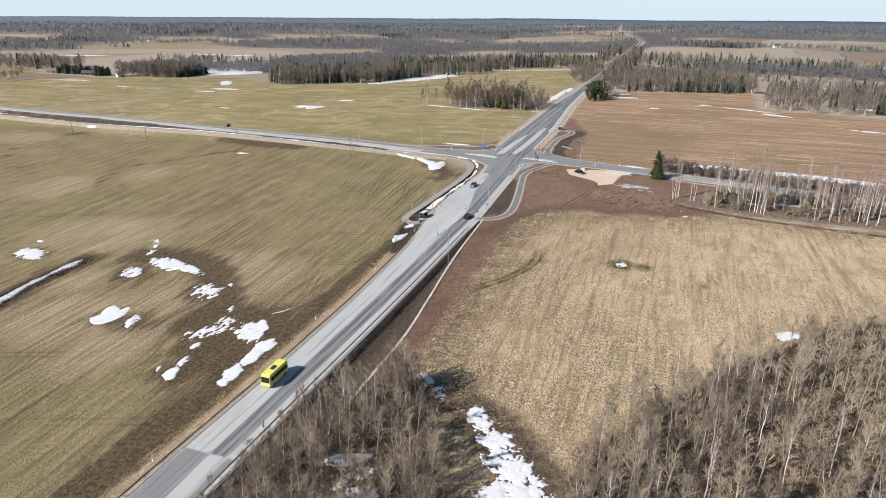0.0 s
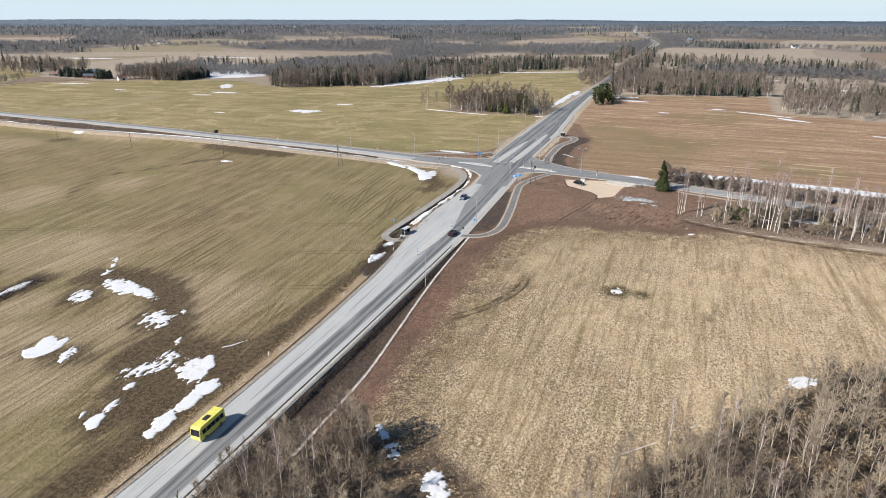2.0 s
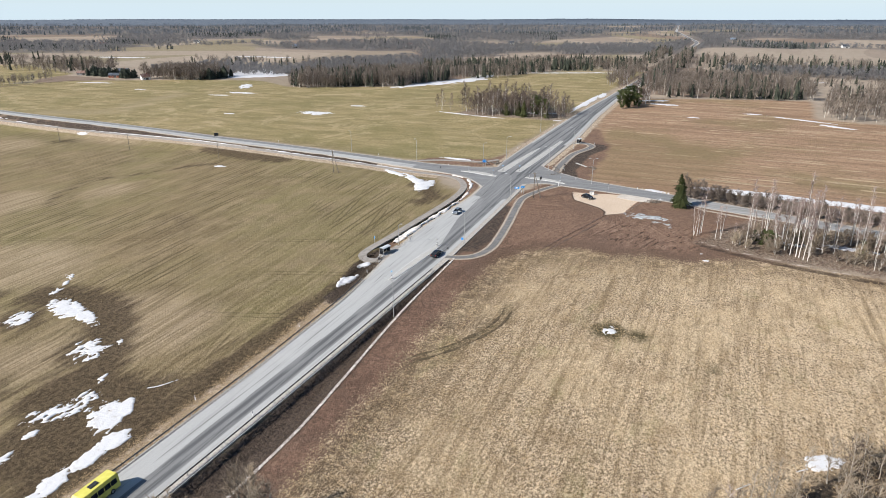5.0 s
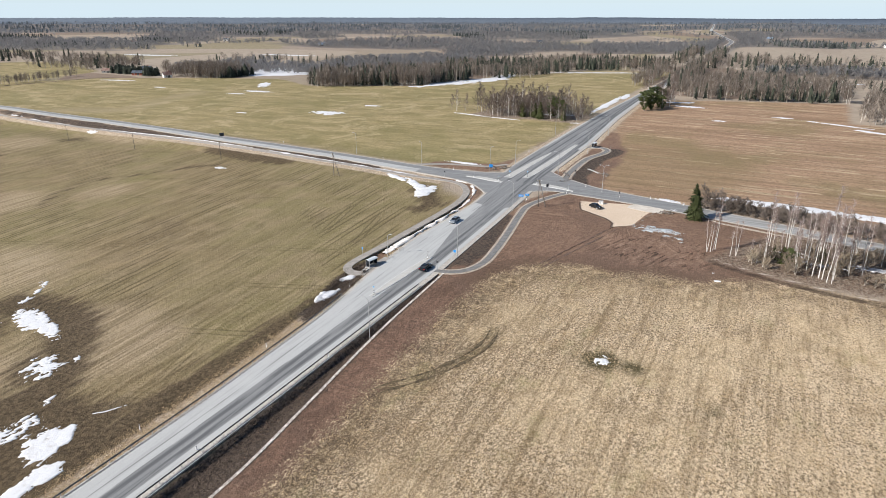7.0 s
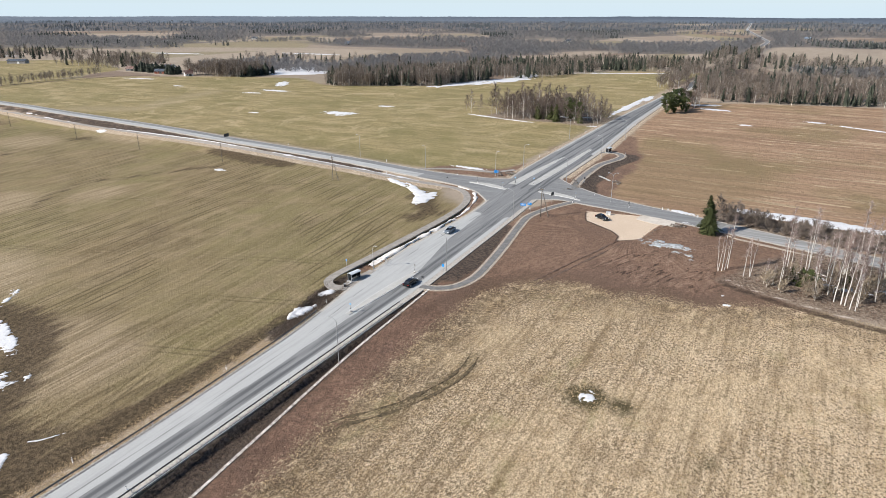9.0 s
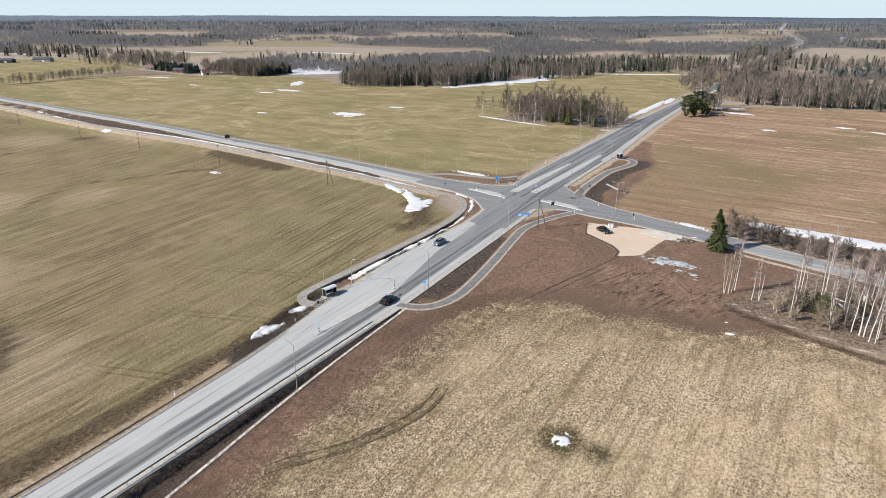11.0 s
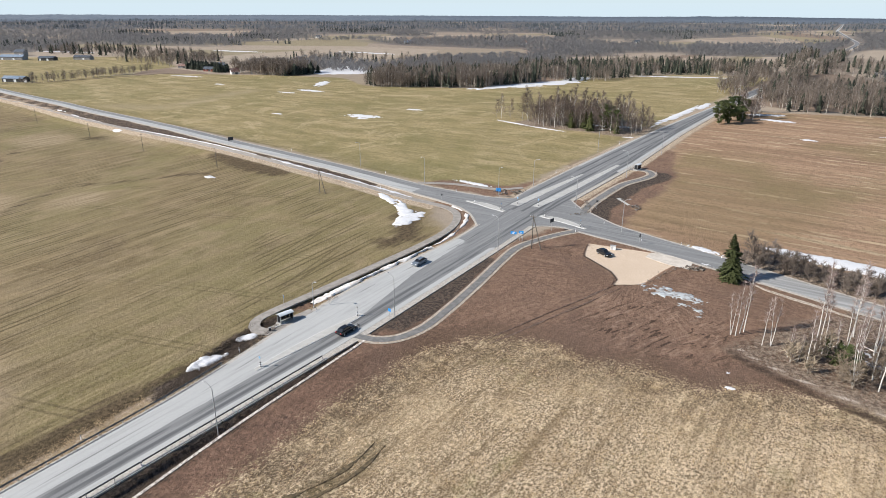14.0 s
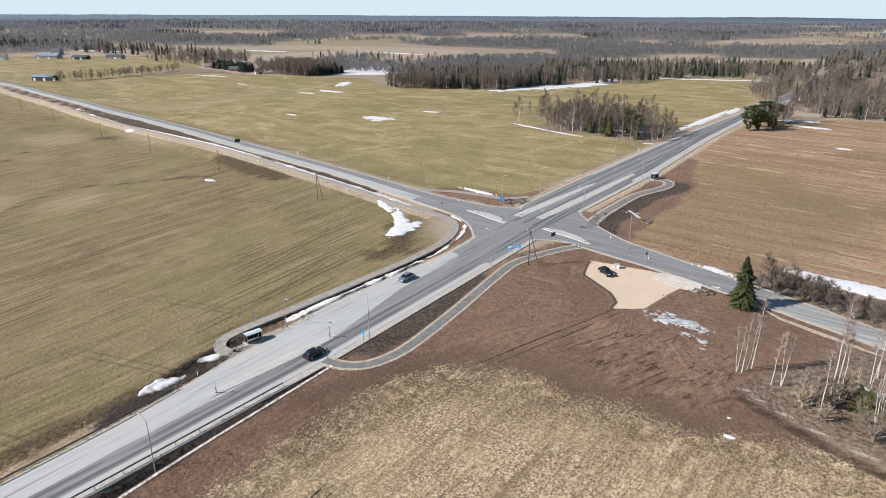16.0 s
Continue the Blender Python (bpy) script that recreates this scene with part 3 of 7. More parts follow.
snow_spots = ((-88, 100, 8), (-84, 95, 6), (-101, 107, 5), (-139, 127.5, 5), (-125, 105, 4), (-90, 90, 5), (-94, 98, 4), (-182, 131, 4), (-117, 104.5, 4.5), (-88, 240, 3), (-110, 124, 6))
damp = np.max([r - np.hypot(X - a, Y - b) for a, b, r in snow_spots] + [w - line_d(curve(q, 2.0), X, Y) for q, w in zip(WET, (5.0, 6.0, 1.6, 4.0, 2.6, 4.0, 1.2, 0.4, 3.0))], axis=0)
give("damp", np.maximum(damp, np.where(Y < 200, 3.4 + 4.2 * smooth(150, 80, Y) - 3.0 * smooth(150, 190, Y) - np.abs(X - lerp_line(ROAD_L, Y) + 5.6), -50)))
give("bleached", np.max([r - np.hypot((X - a) / k, Y - b) for a, b, r, k in ((-102, 136, 13, 0.8), (-114, 142, 9, 1.2), (-133, 102, 12, 1.4), (-112, 92, 11, 0.8), (-175, 150, 16, 1.5), (-150, 118, 9, 0.8), (-118, 116, 9, 1.0), (-240, 190, 16, 1.0), (-215, 215, 10, 1.0), (-300, 290, 10, 3.0), (-350, 262, 14, 1.5))], axis=0))
west_edge = np.interp(X, FOOT_X, FOOT_Y) + 1.0
road_edge = np.interp(X, WEST_X, WEST_Y) - 4.0
verge = np.minimum(lerp_line(ROAD_L, Y) - X, X - lerp_line(ROAD_L, Y) + np.interp(Y, (0, 150, 166, 176, 196, 262, 300), (3.8, 3.8, 4.8, 6.0, 1.6, 1.6, 3)))
verge = np.maximum(verge, np.where((X < -95), np.minimum(west_edge - Y, Y - west_edge + 6.0), -50))
give("verge", np.maximum(verge, np.where(Y > 300, np.minimum(X - lerp_line(ROAD_R, Y), lerp_line(ROAD_R, Y) + 4.5 - X), -50)))
ditch = (np.maximum(np.where(Y < 200, np.minimum(X - lerp_line(ROAD_R, Y) - 1.5, lerp_line(OUTER, Y) - X), -50),
                         np.where((Y > 156) & (Y < 196), np.minimum((Y - 162) * 0.3, np.minimum(lerp_line(ROAD_L, Y) - 2.0 - X, X - lerp_line(ROAD_L, Y) + 6.0)), -50)))
ditch = np.maximum(ditch, 1.6 - line_d(curve(((-157.6, 94), (-161.2, 112), (-161.6, 122), (-161, 133)), 1.0), X, Y))
ditch = np.maximum(ditch, sdf(((-57.5, 201), (-51.6, 203), (-50.8, 214), (-53.2, 230), (-56, 245), (-57.8, 245)), X, Y) + 0.2)
path_n = np.interp(Y, (284, 300, 328, 340, 347, 352), (-49.5, -54, -54, -50.5, -50.3, -54))
ditch = np.maximum(ditch, np.where((Y > 288) & (Y < 352), np.minimum(X - path_n - 1.6, path_n + 7.6 - X), -50))
ditch = np.maximum(ditch, np.where((X < -128) & (X > -640), np.minimum(road_edge - Y, Y - west_edge - 0.4), -50))
give("ditch", ditch)
lot_edge = line_d(curve(LOT_EDGE, 1.0), X, Y)
give("olive", 30 - np.hypot(X + 18, (Y - 330) * 0.7))
give("lip", lot_edge * 1.3)
give("gully", line_d(curve(LOT_EDGE, 1.0) - np.array([0.6, 2.3]), X, Y))
# the dark tone also runs 5.6 m either side of the thicket snow
give("wood", np.maximum(np.maximum(np.maximum(sdf(WOOD_A, X, Y), 5.6 - line_d(curve(((-34, 99), (-25, 92.5), (-19, 87), (-13.5, 79), (-10, 70)), 1.0), X, Y)), sdf(WOOD_B, X, Y)), np.maximum(np.maximum(sdf(LOT_E, X, Y), sdf(((-152, 420), (-141, 412), (-106, 412), (-84, 408), (-79, 436), (-106, 454), (-146, 450)), X, Y)), sdf(((-6, 271), (-4, 285), (30, 283), (90, 276), (90, 268), (30, 268)), X, Y))))
give("pad", sdf(PAD, X, Y))
R_ = np.hypot(X, Y)
shade = np.array([[wooded(x, y) for x in GX] for y in GY]) + 0.18 + 0.10 * smooth(1000, 1900, R_)
clearing = np.max([sdf(q, X, Y) for q in MEADOWS], axis=0)
give("forest", np.where((R_ > 760) & (Y > 380) & ~((X > -1130) & (Y < 620) & (X < -300)) & ~((X > -330) & (X < -90) & (Y < 1060)), np.minimum(shade * 60, -clearing), -60))

# ---- roads ----
def asphalt(name, sx, sy):
    """Worn grey asphalt; streaks run along the road."""
    rd = Mat(name, 0.85, 0.0, 0.3)
    grain = rd.noise(7.0, 5, 0.7)
    worn = rd.noise(1.0, 4, 0.6, co=rd.scaled(sx, sy, 1.0))
    light = rd.mix(rd.span(grain, 0.3, 0.7), (0.350, 0.352, 0.340), (0.425, 0.426, 0.410))
    light = rd.mix(rd.span(worn, 0.48, 0.62, 0.0, 0.45), light, (0.285, 0.286, 0.274))
    light = rd.mix(rd.span(rd.noise(0.12, 4), 0.5, 0.7, 0.0, 0.3), light, (0.45, 0.45, 0.432))
    dark = rd.mix(rd.span(grain, 0.3, 0.7), (0.160, 0.162, 0.160), (0.225, 0.226, 0.222))
    dark = rd.mix(rd.span(rd.attr("wheel"), 0.15, 0.75, 0.85, 0.0), dark, (0.082, 0.084, 0.086))
    dark = rd.mix(rd.span(worn, 0.49, 0.62, 0.0, 0.5), dark, (0.27, 0.27, 0.262))
    dark = rd.mix(rd.span(rd.noise(1.0, 4, 0.7, co=rd.scaled(sx * 2.2, sy * 1.5, 1.0, 1)), 0.54, 0.64, 0.0, 0.5), dark, (0.085, 0.083, 0.08))
    ac = rd.mix(rd.span(rd.calc("ADD", rd.attr("new_lane"), rd.calc("MULTIPLY", rd.calc("SUBTRACT", worn, 0.5), 0.5)), -0.14, 0.14), light, dark)
    ac = rd.mix(rd.calc("MULTIPLY", rd.span(rd.attr("seam"), 0.06, 0.16, 0.7, 0.0), rd.span(worn, 0.35, 0.5)), ac, (0.085, 0.084, 0.082))
    rd.color(ac)
    rd.bump(grain, 0.01)
    return rd.m


ASPHALT, ASPHALT_SIDE = asphalt("asphalt", 1.2, 0.03), asphalt("side_road_asphalt", 0.03, 0.9)
GRAVEL = plain("gravel_shoulder", (0.31, 0.285, 0.25), (0.46, 0.425, 0.375), 2.5, 0.95, bump=0.02)
KERB = plain("pale_concrete", (0.37, 0.362, 0.335), (0.44, 0.43, 0.40), 0.7, 0.9)
PATHMAT = plain("path_asphalt", (0.135, 0.132, 0.126), (0.195, 0.19, 0.18), 0.8, 0.9)
OLDPATH = plain("worn_path_asphalt", (0.245, 0.222, 0.195), (0.32, 0.295, 0.262), 0.8, 0.9)
LIME = plain("sandy_path_edge", (0.27, 0.215, 0.165), (0.46, 0.40, 0.325), 2.0, 0.95, bump=0.03)


def ribbon(name, left, right, lift, mat, depth=0.35, cuts=8):
    """A road surface between two lines of points, laid over the land, with sides that go down into it."""
    left, right = np.array(left), np.array(right)
    n, t = len(left), np.linspace(0, 1, cuts + 1)
    P = left[:, None] * (1 - t[None, :, None]) + right[:, None] * t[None, :, None]
    z = base_z(P[..., 0], P[..., 1]) + lift
    top = np.concatenate([P, z[..., None]], -1)
    lo_l, lo_r = top[:, :1].copy(), top[:, -1:].copy()
    lo_l[..., 2] -= depth
    lo_r[..., 2] -= depth
    V = np.concatenate([lo_l, top, lo_r], 1)
    k = V.shape[1]
    i = np.arange(n * k).reshape(n, k)
    F = np.stack([i[:-1, :-1], i[:-1, 1:], i[1:, 1:], i[1:, :-1]], -1).reshape(-1, 4)
    return mesh_of(name, V.reshape(-1, 3), F, mat), V


def offset(line, d):
    t = np.gradient(line, axis=0)
    t /= np.hypot(t[:, 0], t[:, 1])[:, None]
    w = np.asarray(d, float) * np.ones(len(line))
    return line + np.stack([-t[:, 1], t[:, 0]], -1) * w[:, None]


def strip(name, pts, width, lift, mat, label, category, cuts=4, depth=0.35, step=2.0):
    c = curve(pts, step)
    s = np.linspace(0, 1, len(c))
    w = np.interp(s, np.linspace(0, 1, len(width)), width) if isinstance(width, (tuple, list)) else width
    m, V = ribbon(name, offset(c, np.asarray(w) / 2), offset(c, -np.asarray(w) / 2), lift, mat, depth, cuts)
    return tagged(new(name, m), label, category, kind="structure"), c, V


def lanes(m, V, new_lane, wheel, seam):
    for nm, val in (("new_lane", new_lane), ("wheel", wheel), ("seam", seam)):
        a = m.attributes.new(nm, "FLOAT", "POINT")
        a.data.foreach_set("value", np.asarray(val, np.float32).reshape(-1))


ry = np.concatenate([np.arange(-60, 500, 2.5), np.arange(500, 1100, 15), np.arange(1100, 4700, 60)])
L, R = np.stack([lerp_line(ROAD_L, ry), ry], -1), np.stack([lerp_line(ROAD_R, ry), ry], -1)
for _ in range(3):                                             # ease the corners of both edges
    for q in (L, R):
        q[1:-1, 0] = (q[:-2, 0] + 2 * q[1:-1, 0] + q[2:, 0]) / 4
m, V = ribbon("road", L, R, 0.14, ASPHALT, cuts=40)
inner = lerp_line(((-60, -66.8), (70, -66.6), (130, -64.9), (170, -64.0), (204, -63.4), (226, -67.6), (262, -69.6), (300, -77.8), (430, -77.4), (515, -75.2), (1034, -77), (4700, -420)), V[..., 1])
right = lerp_line(ROAD_R, V[..., 1])
lane = np.minimum(V[..., 0] - inner, right - 1.35 - V[..., 0]) * np.where(V[..., 1] > 72, 1, -0.2)
lane = np.where((V[..., 1] > 252) & (V[..., 1] < 345), np.maximum(lane, 0.5), lane)
wheel = np.minimum(np.abs(V[..., 0] - right + 2.3), np.abs(V[..., 0] - right + 4.1))
wheel = np.where(V[..., 1] > 280, np.minimum(wheel, np.abs((V[..., 0] + 200) % 3.4 - 1.7)), wheel)
seam = np.minimum(np.abs(V[..., 0] - inner + 0.05), np.abs(V[..., 0] - lerp_line(ROAD_L, V[..., 1]) - 2.9))
lanes(m, V, lane, wheel, seam)
road = tagged(new("road", m), "pale grey asphalt main road with a darker new lane", "road", kind="structure")
m, V = ribbon("road_shoulder", L - np.array([0.9, 0]), L + np.array([0.3, 0]), 0.10, GRAVEL, cuts=2)
tagged(new("road_shoulder", m), "narrow grey gravel shoulder beside the main road", "shoulder", kind="structure")
m, V = ribbon("road_shoulder", R - np.array([0.3, 0]), R + np.array([1.6, 0]), 0.10, GRAVEL, cuts=2)
tagged(new("road_shoulder", m), "pale gravel shoulder above the ditch", "shoulder", kind="structure")

WEST = tuple(zip(WEST_X, WEST_Y))[::-1]
EAST = ((-64, 285), (-52, 283.5), (-40, 279.6), (-21, 275.6), (6, 269), (23, 264.6), (60, 256), (120, 249), (260, 244))
for nm, pts, lab in (("side_road", WEST, "asphalt side road running west between two fields"), ("side_road", EAST, "asphalt side road running east past the birches")):
    c = curve(pts, 2.0)
    d = np.hypot(*(c - c[0]).T)
    w = np.interp(d, (0, 4, 9, 15, 24, 40, 90), (34, 27, 19, 14, 11, 8.6, 6.9 if nm == "side_road" and pts is WEST else 6.2))
    m, V = ribbon(nm, offset(c, w / 2), offset(c, -w / 2), 0.128, ASPHALT_SIDE, cuts=10)
    dist = np.repeat(d[:, None], V.shape[1], 1)
    north = V[..., 1] - np.interp(V[..., 0], c[::-1, 0], c[::-1, 1]) if pts is WEST else np.full(dist.shape, -1.0)
    lanes(m, V, np.where(dist < 40, 0.55, np.where(pts is EAST, np.where(dist < 64, 0.5, 0.02), np.where(north > 0.3, 0.5, -0.10))), np.full(dist.shape, 2.0), np.full(dist.shape, 2.0))
    tagged(new(nm, m), lab, "road", kind="structure")
    m, V = ribbon("road_shoulder", offset(c, w / 2 + 0.8), offset(c, -w / 2 - 0.8), 0.09, GRAVEL, cuts=6)
    tagged(new("road_shoulder", m), "gravel edge of the side road", "shoulder", kind="structure")

PATH_W = ((-74, 187.6), (-78, 186.8), (-81, 189), (-81.6, 194), (-80.6, 205), (-79.6, 220), (-78.3, 240), (-78.4, 252), (-80, 261), (-84, 268.5), (-89, 272.6), (-96, 274.4), (-106, 275.2), (-114, 276), (-134, 279.4), (-151, 281.8)) + tuple((x, float(np.interp(x, FOOT_X, FOOT_Y))) for x in range(-170, -640, -30))
PATH_E = ((-58.5, 196), (-54, 197), (-50.5, 200), (-48.8, 206), (-49.2, 214), (-51, 228), (-53.6, 244), (-54.8, 255), (-52.5, 264), (-49.5, 271), (-47, 275))
PATH_N = ((-51.5, 289.5), (-52.8, 293), (-54, 300), (-54.5, 312), (-54, 328), (-50.5, 340), (-50.3, 347), (-54, 351), (-60, 350))
PATH_NW = ((-118, 292), (-108, 297), (-97, 299), (-88, 300), (-82, 306))
for pts, w, mat, lab in ((PATH_W, 2.4, OLDPATH, "grey asphalt footpath along the field edge"), (PATH_E, 1.75, PATHMAT, "dark asphalt footpath curving through raw soil"),
                         (PATH_N, 2.1, PATHMAT, "dark asphalt footpath looping to the bus stop"), (PATH_NW, 2.2, OLDPATH, "grey asphalt footpath behind the junction")):
    strip("footpath", pts, w, 0.13, mat, lab, "footpath", step=1.5)
    if mat is PATHMAT:
        strip("path_edge", pts, w + (1.9 if pts is PATH_N else 1.4), 0.07, LIME, "sandy gravel edges of the footpath", "path edge", step=1.5)
strip("ditch_lip", [(-50.8, 92)] + [(x, y) for y, x in OUTER[1:]], 0.55, 0.10, plain("pale_grit", (0.30, 0.25, 0.21), (0.72, 0.67, 0.61), 2.2, 0.95, bump=0.03), "pale gritty lip along the ditch's far side", "ditch lip", step=1.0)
strip("gutter", ((-49.2, 311), (-46.2, 308.4), (-43.4, 305.8)), 0.9, 0.10, KERB, "pale concrete gutter down the muddy bank", "gutter", step=1.0)
strip("sand_spill", ((-57.0, 301.6), (-55, 303.2), (-53.2, 305.6), (-52.4, 309)), (0.5, 2.0, 1.5, 0.4), 0.085, LIME, "pale sand spilled beside the northern footpath", "sand", step=1.0)
strip("farm_track", ((-668, 364), (-648, 385), (-634, 430), (-626, 470), (-620, 505), (-600, 526)), 2.6, 0.1, plain("track_mud", (0.085, 0.06, 0.045), (0.15, 0.11, 0.08), 0.5, 0.95), "dark muddy farm track beside the green field", "track", step=6.0)
strip("apron", ((-24, 268.5), (-18, 268), (-13, 268.5)), (3.5, 6, 8), 0.10, plain("cream_concrete", (0.46, 0.41, 0.35), (0.56, 0.51, 0.44), 0.8, 0.9), "cream concrete apron between yard and road", "apron", step=1.0)

RUT = plain("pressed_wet_stubble", (0.060, 0.046, 0.026), (0.150, 0.112, 0.064), 1.6, 0.95, bump=0.03)
MUD_RUT = plain("pressed_mud", (0.085, 0.058, 0.043), (0.175, 0.120, 0.088), 1.2, 0.9, bump=0.03)
SPOOR = (((-23.0, 246.2), (-24.6, 241.5), (-26.2, 235.8), (-28.2, 229.6), (-30.4, 222.6), (-32.6, 215.2), (-35.0, 208.0)),)
for pts_, mat_, words in ((TRACK, RUT, "dark curved wheel track pressed into the stubble"),) + tuple((q, MUD_RUT, "wheel rut pressed into wet raw soil") for q in SPOOR):
    for d_ in (-0.95, 0.95):
        c_ = offset(curve(pts_, 1.0), d_)
        w_ = np.array([(0.34 if mat_ is MUD_RUT else 0.48) * max(0.12, 0.6 + 1.3 * noise.noise((x * 0.25, y * 0.25, d_ + len(pts_)))) for x, y in c_]) * (0.8 if mat_ is MUD_RUT else 1.0) * np.clip(np.minimum(np.arange(len(c_)), np.arange(len(c_))[::-1]) / 6.0, 0, 1)
        m, V = ribbon("wheel_track", offset(c_, w_), offset(c_, -w_), 0.09, mat_, 0.3, 2)
        tagged(new("wheel_track", m), words, "wheel track", kind="structure")
strip("road_edge", ((1.5, 264.6), (4.5, 262.6), (9.8, 261.0), (16.3, 259.4), (24, 257.4)), (0.3, 1.0, 1.2, 1.0, 0.3), 0.09, LIME, "pale sandy edge of the eastern side road's bank", "road edge", step=1.0)


# ---- trees ----
BARK_GREY = tree_mat("grey_bark", (0.21, 0.182, 0.15), (0.54, 0.48, 0.405), True)
BARK_BIRCH = Mat("birch_bark", 0.8, 0.0, 0.2)
BARK_BIRCH.color(BARK_BIRCH.mix(BARK_BIRCH.span(BARK_BIRCH.noise(1.0, 4, 0.7, co=BARK_BIRCH.scaled(3, 3, 9)), 0.58, 0.70), (0.60, 0.565, 0.515), (0.07, 0.058, 0.05)))
BARK_BIRCH = BARK_BIRCH.m
TWIG_BROWN = tree_mat("brown_twigs", (0.125, 0.095, 0.076), (0.40, 0.325, 0.230), True)
TWIG_PURPLE = tree_mat("reddish_birch_twigs", (0.21, 0.15, 0.13), (0.42, 0.335, 0.295), True)
NEEDLES = tree_mat("spruce_needles", (0.036, 0.045, 0.018), (0.115, 0.120, 0.048), True, 0.7)
NEEDLES_PINE = tree_mat("pine_needles", (0.045, 0.066, 0.026), (0.125, 0.138, 0.055), True, 0.7)
FAR_TWIG = tree_mat("far_bare_crowns", (0.085, 0.068, 0.056), (0.32, 0.266, 0.218), False, 0.9, 0.25)
COPSE_TWIG = tree_mat("dark_aspen_twigs", (0.095, 0.072, 0.059), (0.27, 0.21, 0.175), True)
# the air's greying haze is put into this base colour
HAZED_TWIG = tree_mat("hazed_distant_crowns", (0.180, 0.176, 0.176), (0.290, 0.277, 0.268), False, 0.9, 0.45)
FAR_NEEDLE = tree_mat("far_conifers", (0.028, 0.034, 0.027), (0.068, 0.074, 0.052), False, 0.8)
# horizon twigs and needles: the blue of far air is painted in
HAZED_RIM_TWIG = tree_mat("hazed_horizon_woods", (0.145, 0.156, 0.172), (0.215, 0.225, 0.240), False, 0.9, 0.45)
HAZED_RIM_NEEDLE = tree_mat("hazed_horizon_conifers", (0.070, 0.084, 0.094), (0.120, 0.132, 0.138), False, 0.9)
# needles paled towards grey, with haze painted into the colour
HAZED_NEEDLE = tree_mat("distant_conifers", (0.044, 0.051, 0.049), (0.090, 0.097, 0.086), False, 0.9)
FAR_STEM = tree_mat("far_pale_stems", (0.16, 0.13, 0.105), (0.62, 0.575, 0.51), False)


UNDER_TWIG = tree_mat("purple_brown_undergrowth", (0.052, 0.040, 0.034), (0.165, 0.128, 0.105), False)


def limb(V, F, a, b, r0, r1, n=3):
    """A tapered stick with open ends."""
    a, b = np.asarray(a, float), np.asarray(b, float)
    d = b - a
    d = d / (np.linalg.norm(d) + 1e-9)
    s = np.cross(d, (0.31, 0.95, 0.05) if abs(d[2]) > 0.7 else (0, 0, 1))
    s /= np.linalg.norm(s)
    q, k = np.cross(d, s), len(V)
    ring = [(math.cos(2 * math.pi * i / n), math.sin(2 * math.pi * i / n)) for i in range(n)]
    V += [a + r0 * (c * s + w * q) for c, w in ring]
    if r1 < 0.002:
        V.append(b)
        F += [(k + i, k + (i + 1) % n, k + n) for i in range(n)]
    else:
        V += [b + r1 * (c * s + w * q) for c, w in ring]
        F += [(k + i, k + (i + 1) % n, k + n + (i + 1) % n, k + n + i) for i in range(n)]


def twig(V, F, a, b, r, rnd):
    """A thin twig, one narrow blade."""
    k, s = len(V), np.array([rnd.uniform(-1, 1), rnd.uniform(-1, 1), rnd.uniform(-.5, .5)]) * r * 1.5
    V += [a - s, a + s, b]
    F.append((k, k + 1, k + 2))


def bare_tree_meshes(rnd, h, spread, stems=1, limbs=20, subs=4, twigs=4, low=0.25, rad=0.012, thin=1.0, sway=1.0):
    """A leafless tree: stems, limbs, branches and twigs. Gives (stem mesh data, crown mesh data)."""
    SV, SF, CV, CF = [], [], [], []
    for s in range(stems):
        foot = np.array([0, 0, -0.2])
        lean = np.array([rnd.uniform(-.1, .1), rnd.uniform(-.1, .1), 0]) * (1 + 1.2 * (stems > 1)) * sway
        hh = h * rnd.uniform(0.8, 1.0) if s else h
        pts = [foot + np.array([0, 0, hh * k / 6]) + lean * hh * (k / 6) + np.array([rnd.uniform(-.1, .1), rnd.uniform(-.1, .1), 0]) * (k > 0) for k in range(7)]
        r = hh * rad
        for k in range(6):
            limb(SV, SF, pts[k], pts[k + 1], r * (1 - k / 6.3), r * (1 - (k + 1) / 6.3), 6 if k < 3 else 4)
        for i in range(limbs):
            t = low + (0.97 - low) * (i + rnd.random()) / limbs
            k = min(5, int(t * 6))
            p = pts[k] + (pts[k + 1] - pts[k]) * (t * 6 - k)
            az, up = rnd.uniform(0, 6.283), rnd.uniform(0.45, 1.1) + 0.25 * t
            ln = spread * (1.05 - t) ** 0.6 * rnd.uniform(0.6, 1.1)
            d = np.array([math.cos(az) * math.cos(up), math.sin(az) * math.cos(up), math.sin(up)])
            e = p + d * ln
            limb(SV, SF, p, e, r * 0.33 * (1.15 - t), 0.012 * thin, 3)
            for j in range(subs):
                f = 0.3 + 0.7 * (j + rnd.random()) / subs
                q = p + d * ln * f
                d2 = d + np.array([rnd.gauss(0, .5), rnd.gauss(0, .5), rnd.gauss(0.1, .35)])
                d2 /= np.linalg.norm(d2)
                l2 = ln * rnd.uniform(0.25, 0.5)
                e2 = q + d2 * l2
                limb(CV, CF, q, e2, 0.020 * thin, 0.0, 3)
                for _ in range(twigs):
                    w = q + d2 * l2 * rnd.uniform(0.2, 1.0)
                    d3 = d2 + np.array([rnd.gauss(0, .6), rnd.gauss(0, .6), rnd.gauss(0.05, .45)])
                    twig(CV, CF, w, w + d3 * rnd.uniform(0.35, 0.9) * (0.5 + 0.05 * h), 0.015 * thin, rnd)
    return (SV, SF), (CV, CF)


